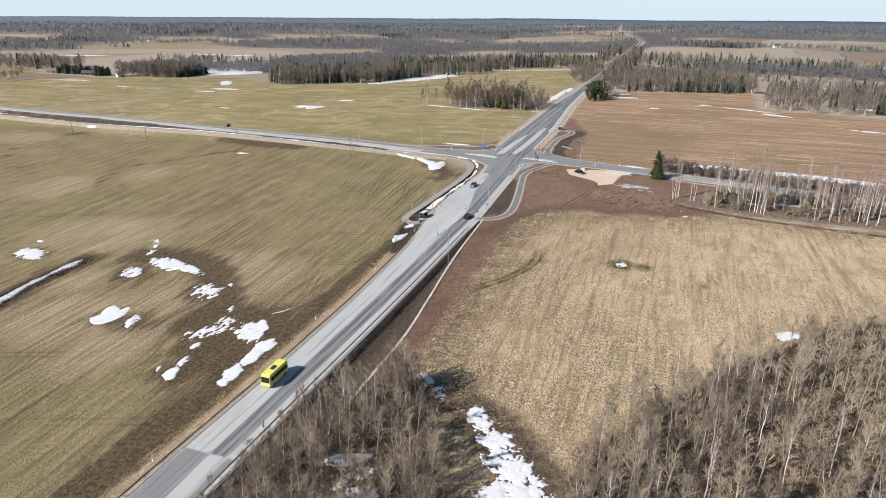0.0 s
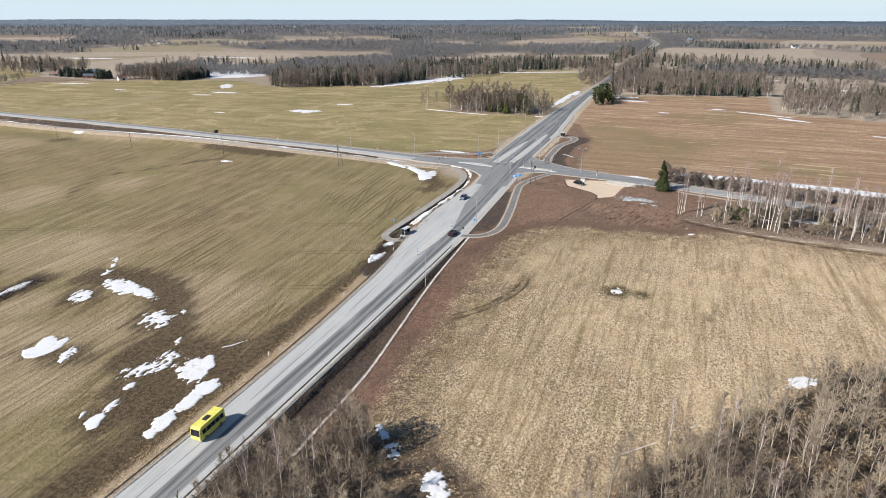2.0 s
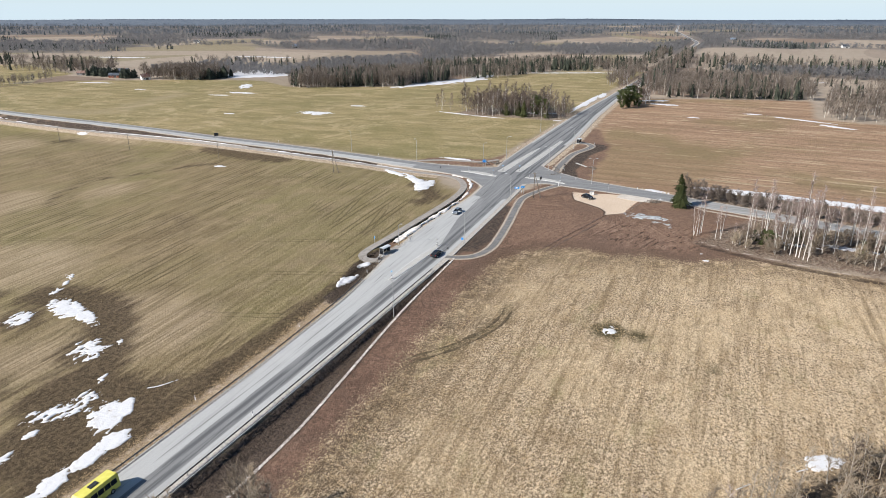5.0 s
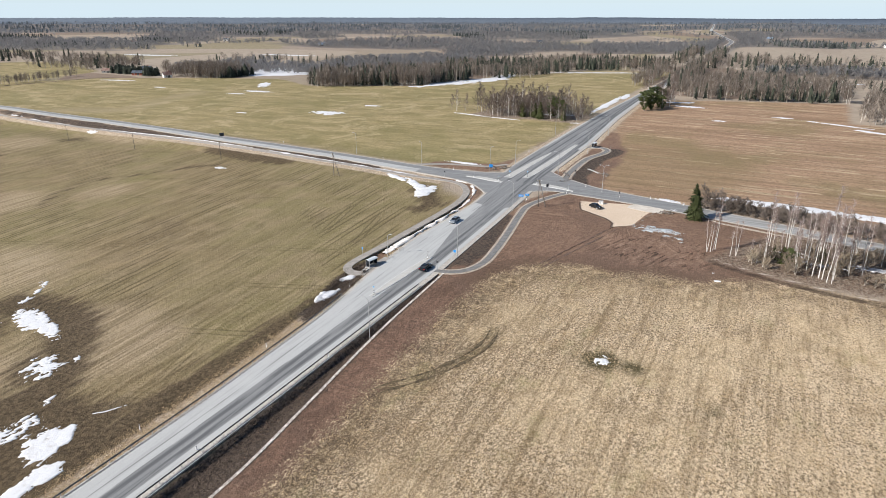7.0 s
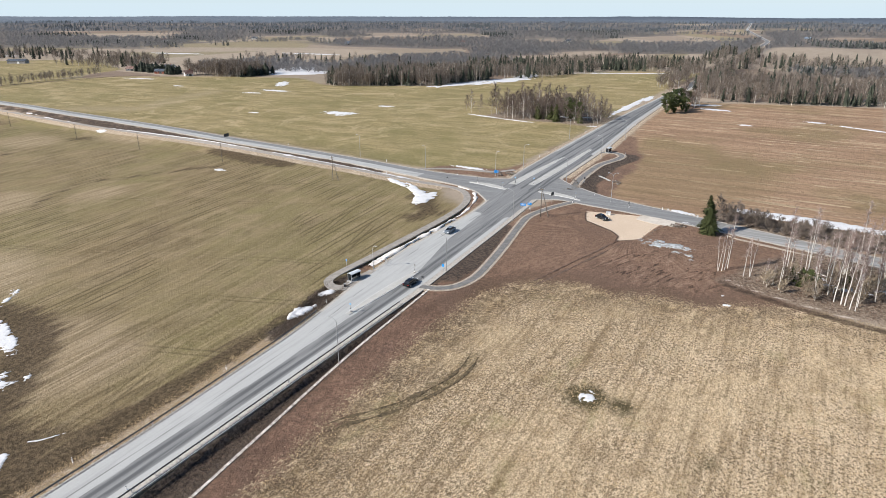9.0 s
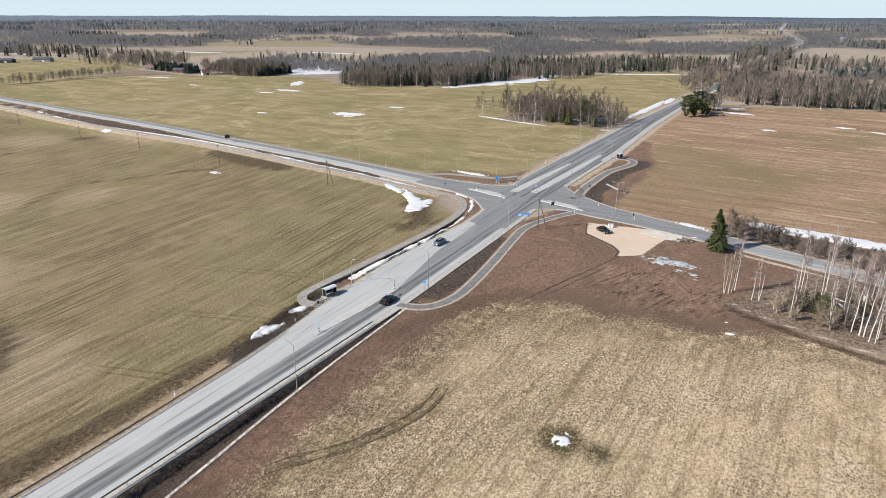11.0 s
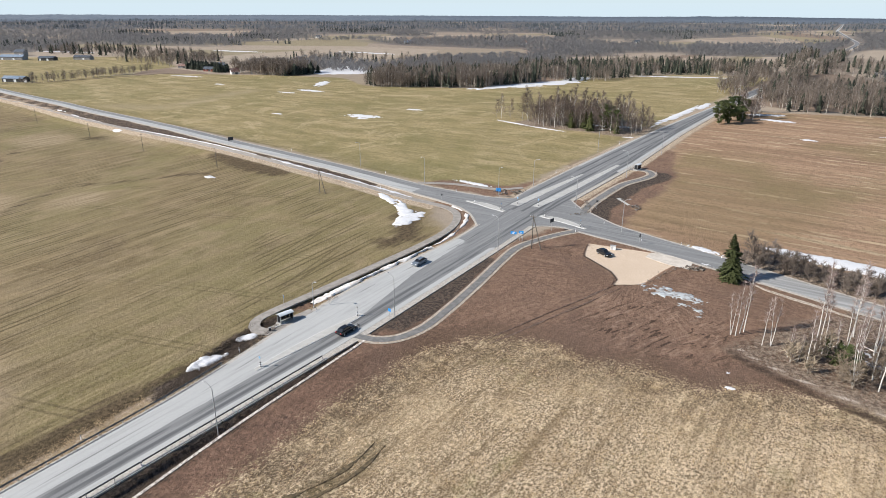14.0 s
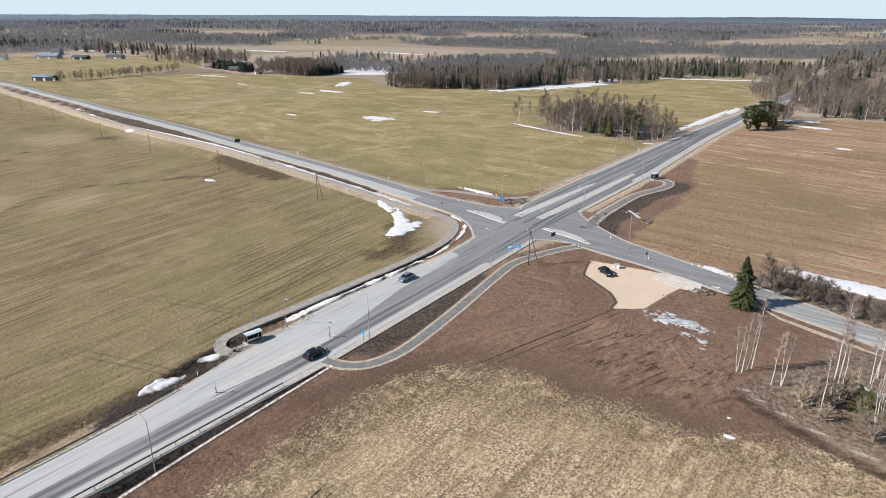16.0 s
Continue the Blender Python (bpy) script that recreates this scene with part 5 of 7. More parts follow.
WOODS = (   # outline, trees, share of conifers, size, share of pale stems, words
    (((-364, 523), (-330, 527), (-268, 554), (-242, 624), (-300, 640), (-390, 585)), 600, 0.20, 1.12, 0.35, "mixed wood of bare trees and spruces behind the green field"),
    (((-240, 632), (-196, 652), (-174, 738), (-95, 765), (-92, 850), (-260, 850), (-340, 760), (-300, 665)), 760, 0.42, 0.95, 0.3, "mixed wood with dark spruces beside the far road"),
    (((-567, 543), (-492, 548), (-494, 600), (-560, 592)), 230, 0.0, 1.15, 0.5, "tall bare wood beside the farm"),
    (((-512, 560), (-490, 556), (-490, 598), (-505, 600)), 26, 0.95, 1.0, 0.0, "dark spruces at the edge of the farm wood"),
    (((-840, 565), (-680, 552), (-660, 580), (-700, 640), (-850, 660)), 150, 0.05, 1.1, 0.2, "grey bare trees behind the farm"),
    (((-656, 548), (-620, 545), (-622, 562), (-655, 566)), 34, 1.0, 1.0, 0.0, "dark spruces round the farmhouse"),
    (((-598, 538), (-580, 540), (-580, 552), (-600, 552)), 16, 1.0, 0.95, 0.0, "dark spruces in the farm garden"),
    (((-36, 532), (20, 542), (60, 558), (58, 640), (-52, 650), (-54, 560)), 400, 0.12, 0.92, 0.55, "birch and spruce wood behind the ploughed field"),
    (((-10, 541), (58, 557), (58, 568), (-12, 552)), 26, 1.0, 0.6, 0.0, "young spruces along the wood's edge"),
    (((56, 470), (101, 459), (128, 478), (220, 505), (240, 600), (70, 580)), 420, 0.06, 0.95, 0.7, "birch wood reaching into the ploughed field"),
    (((-52, 660), (60, 650), (240, 620), (420, 600), (430, 660), (60, 720), (-56, 720)), 260, 0.12, 0.7, 0.5, "thin birch wood with open ground"),
    (((-62, 800), (300, 760), (700, 700), (760, 800), (320, 900), (-66, 960)), 800, 0.28, 0.95, 0.3, "dark mixed wood beyond the meadows"),
    (((-655, 372), (-640, 375), (-636, 420), (-650, 505), (-662, 505), (-650, 420)), 75, 0.0, 0.7, 0.2, "row of small bare trees along a track"),
    (((-1150, 590), (-1010, 580), (-900, 640), (-930, 700), (-1140, 690)), 170, 0.4, 1.0, 0.2, "dark mixed wood behind the farm sheds"),
    (((-95, 600), (-80.5, 600), (-81, 760), (-95, 760)), 70, 0.05, 0.9, 0.3, "bare trees along the far road"),
    (((-63, 590), (-53, 590), (-50, 655), (-62, 655)), 50, 0.15, 0.95, 0.3, "bare trees along the far road"),
    (((-64, 655), (-52, 655), (-58, 800), (-68, 800)), 90, 0.2, 1.0, 0.3, "bare trees along the far road"),
    (((-102, 850), (-84, 850), (-88, 1100), (-110, 1100)), 80, 0.3, 1.0, 0.3, "bare trees along the far road"),
    (((-66, 800), (-50, 800), (-58, 1100), (-68, 1100)), 90, 0.3, 1.0, 0.3, "bare trees along the far road"),
    (((-700, 700), (-520, 720), (-420, 780), (-470, 830), (-720, 780)), 90, 0.3, 0.8, 0.2, "small wood in the far meadows"),
)
for poly, n, con, size, pale, words in WOODS:
    bare, dark_, stems = [], [], []
    for x, y in inside_points(poly, n, rnd, 1.8):
        s, turn = size * rnd.uniform(0.75, 1.15), rnd.uniform(0, 6.283)
        if rnd.random() < (con if con > 0.9 else con * (2.1 if noise.noise((x / 26, y / 26, 8.0)) > 0.0 else 0.15)):
            dark_.append((x, y, s * 0.92, rnd.randrange(3), turn))
        else:
            k = rnd.randrange(4)
            bare.append((x, y, s, k, turn))
            stems.append((x, y, s, k, turn))
    joined("wood", [q[1] for q in fb], bare, FAR_TWIG, words)
    joined("tree_stems", [q[0] for q in fb], stems, FAR_STEM, "pale stems of a bare far wood")
    joined("conifer_wood", fg if con > 0.9 and size > 0.7 else fs, dark_, FAR_NEEDLE, words)

# the wide distance: woods and meadows in turn
rs = np.random.RandomState(21)
n_ = 110000
cr, ca = 760 * (4350 / 760) ** rs.random_sample(n_), np.radians(rs.uniform(56, 168, n_))
cx_, cy_ = cr * np.cos(ca), cr * np.sin(ca)
ok = (cy_ > 380) & (np.abs(cx_ - lerp_line(ROAD_L, cy_) - 4) > 13) & ~((cx_ > -1130) & (cy_ < 620) & (cx_ < -300)) & ~((cx_ > -330) & (cx_ < -90) & (cy_ < 1060))
cr, cx_, cy_ = cr[ok], cx_[ok], cy_[ok]
clear = np.max([sdf(q, cx_, cy_) for q in MEADOWS], axis=0)
bare, dark_, rim, rim_dark = [], [], [], []
for r, x, y, o in zip(cr.tolist(), cx_.tolist(), cy_.tolist(), clear.tolist()):
    open_ = o > 25 * noise.noise((x / 60, y / 60, 0))
    if wooded(x, y) < (0.42 if open_ else -0.42 if x < -1000 else -0.16) - (0.0 if open_ else 0.10 * float(smooth(1000, 1900, r))):
        continue
    c = noise.noise((x / 210 + 31, y / 210, 0.7)) + 0.2 * rnd.uniform(-1, 1)
    s = (0.72 + min(r, 2600) / 5200) * rnd.uniform(0.7, 1.05) * (0.6 if open_ else 1.0)
    # past 2400 m trees take the materials with haze blue painted in
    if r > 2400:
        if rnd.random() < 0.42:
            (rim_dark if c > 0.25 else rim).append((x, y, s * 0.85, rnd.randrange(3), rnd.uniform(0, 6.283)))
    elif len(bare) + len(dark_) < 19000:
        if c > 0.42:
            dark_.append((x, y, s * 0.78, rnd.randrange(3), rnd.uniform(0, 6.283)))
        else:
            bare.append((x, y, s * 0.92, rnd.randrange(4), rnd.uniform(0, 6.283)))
joined("distant_wood", [q[1] for q in fd], bare, HAZED_TWIG, "distant bare woods towards the horizon, greyed with painted haze")
joined("distant_conifers", ft, dark_, HAZED_NEEDLE, "distant dark conifer woods towards the horizon, paled with painted haze")
joined("distant_wood", [q[1] for q in fh], rim, HAZED_RIM_TWIG, "bare woods near the horizon, tinted blue-grey for haze")
joined("distant_conifers", ft, rim_dark, HAZED_RIM_NEEDLE, "dark conifer woods near the horizon, tinted blue for haze")


# ---- snow and ice left in hollows ----
sn = Mat("old_snow", 0.6, 0.0, 0.3)
sn.color(sn.mix(sn.span(sn.noise(0.8, 5, 0.7), 0.5, 0.75, 0.0, 0.6), (0.63, 0.63, 0.635), (0.40, 0.365, 0.32)))
sn.bump(sn.noise(2.2, 5, 0.7), 0.12)
SNOW = sn.m
ic = Mat("thawing_ice", 0.22, 0.0, 0.5)
ic.color(ic.mix(ic.span(ic.noise(0.9, 4), 0.4, 0.62), (0.47, 0.49, 0.48), (0.30, 0.285, 0.265)))
ICE = ic.m


def snow_field(name, blobs, ragged=0.5, thick=0.1, mat=None, label="ragged patch of old white snow on the field", cell=0.3, category="snow", freq=0.85, streak=1.9):
    """A low cushion of ellipses (x, y, half length, half width, turn) that run together; its ragged rim, drawn out along the furrows, sinks into the ground."""
    lo = np.min([(x - a * 1.6 - 1, y - a * 1.6 - 1) for x, y, a, b, t in blobs], axis=0)
    hi = np.max([(x + a * 1.6 + 1, y + a * 1.6 + 1) for x, y, a, b, t in blobs], axis=0)
    PX, PY = np.meshgrid(np.arange(lo[0], hi[0], cell), np.arange(lo[1], hi[1], cell))
    f = np.full(PX.shape, -9.0)
    for x, y, a, b, t in blobs:
        c, q = math.cos(radians(t)), math.sin(radians(t))
        u, w = (PX - x) * c + (PY - y) * q, (PY - y) * c - (PX - x) * q
        f = np.maximum(f, 1 - (u / a) ** 2 - (w / b) ** 2)
    near = np.argwhere(f > -2.5)
    nz = np.zeros(f.shape)
    for i, j in near:
        x, y = PX[i, j], PY[i, j]
        nz[i, j] = noise.fractal((x * freq, y * freq / streak, blobs[0][0] * 0.37), 0.6, 2.1, 5) + 0.5 * noise.noise((x * freq * 4, y * freq * 4 / streak, 5.0))
    f = f + ragged * (1.9 * nz - 0.10)
    z = ground_z(PX, PY) + np.where(f > 0, 0.05 + thick * np.sqrt(np.clip(f, 0, 1)), np.maximum(f * 1.2, -0.5))
    i = np.arange(f.size).reshape(f.shape)
    any_ = (np.maximum(np.maximum(f[:-1, :-1], f[1:, :-1]), np.maximum(f[:-1, 1:], f[1:, 1:])) > 0)
    F = np.stack([i[:-1, :-1], i[:-1, 1:], i[1:, 1:], i[1:, :-1]], -1)[any_]
    if not len(F):
        return None
    keep = np.unique(F)
    remap = np.full(f.size, -1)
    remap[keep] = np.arange(len(keep))
    V = np.stack([PX, PY, z], -1).reshape(-1, 3)[keep]
    return tagged(new(name, mesh_of(name, V, remap[F], mat or SNOW, flat=False)), label, category)


def patch(name, cx, cy, a, b, turn=0.0, ragged=0.8, thick=0.22, mat=None, label="ragged patch of old white snow on the field", cell=None, category="snow", freq=1.0):
    return snow_field(name, ((cx, cy, a, b, turn),), ragged * 0.7, thick, mat, label, cell or max(0.3, a / 26), category, freq * 0.7 / max(1.2, b * 0.9), 1.0)



FIELD_SNOW = (
    (((-133.7, 135.9, 7.4, 3.0, 161), (-125.1, 134.6, 6.2, 1.9, 163)), 0.45), (((-139.3, 127.8, 3.9, 2.6, 132),), 0.7), (((-150.2, 149.6, 2.0, 1.3, 165), (-147.8, 146.4, 1.1, 0.8, 120), (-145.5, 142.1, 2.2, 1.1, 113)), 0.9),
    (((-109.6, 123.6, 4.2, 2.7, 146),), 1.05), (((-124.9, 103.1, 3.1, 2.2, 171), (-125.0, 106.2, 4.6, 2.2, 133), (-122.6, 107.0, 3.6, 1.5, 100)), 0.16), (((-116.6, 104.6, 2.6, 1.4, 120),), 1.3), (((-182.4, 131.0, 6.5, 3.2, 170),), 0.4),
    (((-94.7, 106.3, 5.0, 2.2, 50), (-94.1, 110.8, 2.2, 1.8, 5)), 0.95), (((-85.2, 108.3, 4.6, 3.3, 132), (-84.4, 111.3, 3.1, 1.7, 128)), 0.35), (((-78.4, 104.0, 3.0, 2.2, 86), (-78.5, 99.6, 4.2, 1.7, 92)), 0.3),
    (((-78.7, 92.6, 4.0, 1.8, 100), (-78.3, 89.4, 1.6, 1.2, 117)), 0.35), (((-90.8, 88.6, 2.4, 1.4, 105),), 0.35), (((-91.6, 93.3, 1.9, 1.0, 100),), 0.8), (((-93.8, 99.5, 1.3, 0.8, 81),), 0.9), (((-94.9, 89.8, 1.1, 0.5, 110),), 0.8),
    (((-189.1, 140.0, 1.5, 0.7, 163),), 0.6), (((-97.2, 117.0, 1.4, 0.7, 120),), 1.0), (((-106.4, 128.8, 1.2, 0.5, 120),), 1.0))
for blobs, r in FIELD_SNOW:
    snow_field("snow_patch", blobs, r, 0.07, cell=0.24)
snow_field("snow_patch", ((-25.9, 93.1, 3.3, 2.3, 118), (-21.2, 87.6, 3.9, 2.8, 143), (-17.5, 82.3, 5.5, 2.9, 147), (-15.6, 76.7, 5.2, 3.6, 21), (-13, 70, 6, 4, 110)), 0.5, 0.12, label="wide snow patch between two thickets", cell=0.2, freq=0.8, streak=1.0)
snow_field("snow_patch", ((-36.0, 98.7, 2.2, 1.2, 139), (-39.3, 102.1, 2.2, 0.7, 136)), 0.9, 0.1, label="narrow strip of snow beside a thicket", cell=0.2, freq=0.9, streak=1.0)
snow_field("snow_patch", ((-39.8, 73.8, 2.9, 1.7, 51), (-41.9, 70.2, 1.6, 0.9, 51)), 0.8, 0.1, label="old snow under the leafless thicket", cell=0.25, freq=0.8, streak=1.0)
snow_field("snow_bank", ((-115.1, 271.5, 7.2, 1.5, 154), (-105, 267.0, 7.0, 1.9, 142), (-99.5, 262.6, 6.8, 2.3, 132), (-95.2, 256.2, 3.6, 2.4, 128)), 0.45, 0.25, label="curving snow patch at the field corner", cell=0.35, freq=0.35, streak=1.0)
snow_field("snow_patch", ((-238.8, 600.0, 52, 15, 67), (-227.0, 652.4, 32, 10, 92), (-250.7, 567.7, 22, 6, 53)), 0.5, 0.2, label="long white snow field along the wood's edge", cell=1.3, freq=0.06, streak=1.0)
snow_field("snow_patch", ((-499.9, 640, 55, 24, 122), (-480, 622, 40, 26, 12)), 0.2, 0.2, label="white snow field beside the farm wood", cell=2.0, freq=0.04, streak=1.0)
for x, y, a, b, t, w in ((29.5, 141.5, 3.4, 1.7, 35, "small white snow patch at the wood's edge"), (-8.4, 170.6, 1.45, 1.55, 0, "small snow patch in a wet hollow of the stubble"), (8, 218, 1.0, 0.45, 5, "small snow patch on raw soil"), (6.5, 222.5, 0.6, 0.3, 0, "crumb of snow on raw soil"),
                         (-13.0, 279.4, 4.2, 1.4, -15, "snow heap on the road verge"), (-44, 76, 4.2, 1.6, 30, "snow lying under leafless trees"), (-38, 70, 3.0, 1.4, 10, "snow lying under leafless trees"),
                         (44, 100, 5.0, 2.0, 40, "snow in a clearing"), (36, 90, 3.0, 1.0, 40, "snow in a clearing"),
                         (31, 239, 5.0, 1.2, -10, "snow under the birches"), (44, 241, 7.0, 1.6, -4, "snow under the birches"), (24, 243.5, 3.0, 0.8, -20, "snow under the birches"), (62, 242, 8.0, 1.7, 0, "snow under the birches"),
                         (-9.6, 269.6, 2.2, 0.8, -20, "grey snow heap beside the road")):
    patch("snow_patch", x, y, a, b, t, 0.5 if y < 145 else 1.0, 0.09, label=w, freq=1.5 if y < 145 else 2.2, cell=0.25)
for x, y, a, b, t, w in ((-76.3, 173.8, 4.2, 1.5, 80, "snow heap in the roadside ditch"), (-77.2, 184.4, 2.8, 1.3, 70, "snow heap in the roadside ditch"),  (-95.4, 258.5, 7.0, 3.2, 98, "curving snow patch at the field corner"),
                         (22, 287.8, 22, 3.6, -4, "long snowbank behind the roadside shrubs"), (60, 284.0, 26, 3.6, -8, "long snowbank behind the roadside shrubs"), (96, 274, 20, 2.8, -11, "long snowbank behind the roadside shrubs")):
    patch("snow_bank", x, y, a, b, t, 0.3 if y > 280 else 0.45, 0.55 if y < 190 else 0.25, label=w, cell=0.4, freq=1.5)


def snow_line(pts, width, label, thick=0.35, step=0.8, mat=None, gaps=1.5):
    """A drift that follows a ditch, now wider, now narrower, with gaps."""
    c = curve(pts, step)
    t = np.linspace(-1, 1, 9)
    nz = np.array([noise.fractal((x * 0.16, y * 0.16, 4.4), 0.8, 2.0, 4) for x, y in c])
    w = width * np.clip(0.75 + gaps * nz, 0.0, 1.6)
    side = offset(c, 1.0) - c
    P = c[:, None] + side[:, None] * (t[None, :, None] * w[:, None, None])
    rag = np.array([[noise.noise((p[0] * 1.3, p[1] * 1.3, 1.0)) for p in q] for q in P])
    f = 1 - t[None, :] ** 2 + 0.5 * rag - 0.05
    z = ground_z(P[..., 0], P[..., 1]) + np.where((f > 0) & (w[:, None] > 0.05), 0.04 + thick * np.sqrt(np.clip(f, 0, 1)), -0.4)
    V = np.concatenate([P, z[..., None]], -1)
    i = np.arange(V.shape[0] * 9).reshape(-1, 9)
    F = np.stack([i[:-1, :-1], i[:-1, 1:], i[1:, 1:], i[1:, :-1]], -1).reshape(-1, 4)
    return tagged(new("snow_drift", mesh_of("snow_drift", V.reshape(-1, 3), F, mat or SNOW, flat=False)), label, "snow")


DIRTY_SNOW = plain("dirty_snow", (0.52, 0.48, 0.43), (0.74, 0.72, 0.69), 0.9, 0.7, bump=0.06)
snow_line(((-77.6, 202), (-77.2, 212), (-76.4, 224), (-75.6, 235), (-75.4, 243)), 1.4, "long dirty snow drift in the ditch by the bus stop", 0.4, 0.6, DIRTY_SNOW)
snow_line(((-75.4, 246), (-76.5, 258), (-79.5, 267), (-84, 272.5), (-91, 276)), 0.7, "thin dirty snow drift in the ditch round the corner", 0.2, 0.6, DIRTY_SNOW)
for pts_, w_ in ((((-430, 306.4), (-412, 304.4), (-394, 302.4), (-376, 300.8), (-360, 299.8)), 0.8), (((-330, 298.2), (-290, 296.8), (-250, 294.6), (-222, 292.0), (-208, 290.8)), 0.8), (((-196, 289.4), (-168, 286.0), (-150, 283.8), (-134, 281.6), (-118, 279.0), (-109, 277.8)), 1.3)):
    snow_line(pts_, w_, "long snow drift between the side road's bank and the footpath", 0.3, 1.0, None, 0.5)
snow_line(((-85.7, 117.5), (-84.3, 118.7), (-82.9, 120.7), (-81.4, 123.0), (-80.4, 124.2), (-79.2, 124.8), (-77.6, 125.9)), 0.11, "thread of snow in a furrow", 0.08, 0.2, gaps=2.6)
snow_line(((-158.6, 100), (-161.2, 112), (-161.6, 122), (-161.2, 132)), 1.15, "snow drift along a weedy ditch in the field", 0.35)
snow_line(((-2, 108), (8, 118), (18, 131), (27, 139)), 0.05, "thread of snow along the wood's edge", 0.12, 0.5)
for x, y, a, b, t, r in ((-409, 523, 20, 5, 126, 0.7), (-84.2, 488, 46, 3.0, 90, 0.35), (-82, 531, 15, 2.6, 93, 0.4), (-376, 478, 13, 4, 0, 0.6), (-383, 459, 9, 2, 5, 0.7), (-243, 398, 12, 5.0, 3, 0.5), (-238, 391, 4, 2, 0, 0.6), (-232, 433, 6, 2, 0, 0.7), (-576, 498, 20, 3, 10, 0.5), (-485, 470, 6, 2, 0, 0.6),
                         (-150, 722, 45, 5, 12, 0.4), (-42, 514, 10, 3, 15, 0.6), (-33, 496, 9, 3.4, -10, 0.5), (-12, 447, 4, 1.6, 0, 0.6), (19, 474, 5, 2, -10, 0.6),
                         (44, 463, 18, 1.6, -24, 0.5), (60, 446, 9, 2.2, -30, 0.5), (101, 404, 8, 2, -15, 0.6), (130, 501, 14, 6, 0, 0.4), (-151, 418, 14, 1.1, -18, 0.5), (-127, 410.5, 12, 0.9, -14, 0.6), (-104, 433, 12, 2.4, 10, 0.5), (-83, 409, 2.4, 1.0, 10, 0.5), (-330, 292.5, 4.5, 1.6, 0, 0.6), (-198, 259, 3, 1.2, 0, 0.6), (-100, 302, 9, 1.3, -6, 0.5), (-300, 380, 5, 1.5, 0, 0.6),
                         (160, 640, 60, 8, 5, 0.4), (300, 610, 60, 8, -5, 0.4), (30, 700, 50, 6, 5, 0.4), (-900, 800, 50, 10, 10, 0.4), (-700, 900, 60, 8, 0, 0.4), (-1100, 620, 60, 8, 20, 0.4)):
    patch("snow_patch", x, y, a, b, t, r * 1.5, 0.16, freq=1.6, label="thin white snow patch in a hollow of distant farmland", cell=max(0.6, a / 22))
for x, y, a, b, t in ((-11.0, 249.2, 6.4, 1.9, -8), (-14, 247.6, 3.0, 1.2, 0), (-5.2, 243.4, 1.8, 1.0, 40), (-8.2, 244.6, 1.7, 0.9, 10), (-3.6, 242.0, 0.9, 0.8, 60)):
    patch("ice_puddle", x, y, a, b, t, 1.3, 0.04, ICE, "thawing grey ice puddle on raw soil", category="puddle")

# ---- traffic islands ----


def island(pts, width, label, lift=0.27):
    c = curve(pts, 1.0)
    s = np.linspace(0, 1, len(c))
    w = np.interp(s, np.linspace(0, 1, len(width)), width) / 2
    top, V = ribbon("paving", offset(c, w), offset(c, -w), lift, KERB, 0.3, 3)
    ob = thing("traffic_island", label, "traffic island")
    part("paving", top, ob)
    edge_, V = ribbon("kerb", offset(c, w + 0.14), offset(c, -w - 0.14), lift - 0.03, PALEKERB, 0.3, 3)
    part("kerb", edge_, ob, "whitish concrete kerb")
    return ob


PALEKERB = plain("kerb_stone", (0.50, 0.50, 0.49), (0.64, 0.64, 0.62), 1.0, 0.85)
island(((-65.3, 176.5), (-65.0, 183), (-64.4, 192), (-63.6, 203.5)), (0.8, 1.9, 2.1, 1.0), "long pale concrete traffic island before the junction")
island(((-90, 282.6), (-84, 282.4), (-78, 280.9), (-73.4, 279.2)), (0.4, 2.2, 3.0, 0.8), "tear-shaped pale traffic island in the side road")
island(((-62, 281.4), (-57, 281.2), (-51, 279.8), (-45.4, 277.6)), (1.0, 2.8, 2.0, 0.4), "tear-shaped pale traffic island in the side road")
island(((-74.2, 286.5), (-73.6, 298), (-72.6, 316), (-71.8, 333)), (3.0, 2.7, 1.9, 0.5), "long pale traffic island beyond the junction", 0.2)
island(((-67.6, 288.5), (-67.0, 300), (-66.3, 325), (-66.0, 353)), (2.4, 2.6, 2.2, 1.2), "long pale traffic island beyond the junction", 0.2)

# ---- street furniture ----
# beam steel darkened: the shade on its face is put into the colour
RAIL_SHADED = plain("shaded_barrier_steel", (0.10, 0.10, 0.098), (0.19, 0.188, 0.18), 2.0, 0.6, 0.2)
STEEL = plain("galvanised_steel", (0.30, 0.30, 0.295), (0.42, 0.42, 0.41), 2.0, 0.6, 0.2)
WHITE = plain("white_plastic", (0.74, 0.74, 0.73), (0.82, 0.82, 0.81), 3.0, 0.5)
BLACK = plain("black_plastic", (0.02, 0.02, 0.022), (0.045, 0.045, 0.05), 3.0, 0.6)
BLUE = plain("blue_sign_face", (0.02, 0.22, 0.58), (0.03, 0.27, 0.66), 2.0, 0.4)
DARKSIGN = plain("dark_sign_back", (0.035, 0.037, 0.04), (0.06, 0.062, 0.066), 2.0, 0.6)
WOODPOLE = plain("weathered_pole_wood", (0.10, 0.085, 0.068), (0.19, 0.165, 0.135), 2.0, 0.9)
GLASS_DARK = plain("dark_glass", (0.012, 0.014, 0.017), (0.025, 0.028, 0.032), 1.0, 0.08, 0.0, 0.6)
CONCRETE = plain("rough_concrete", (0.34, 0.33, 0.31), (0.47, 0.46, 0.43), 1.2, 0.9, bump=0.02)
YELLOW = plain("yellow_paint", (0.64, 0.585, 0.11), (0.71, 0.655, 0.16), 1.0, 0.35)
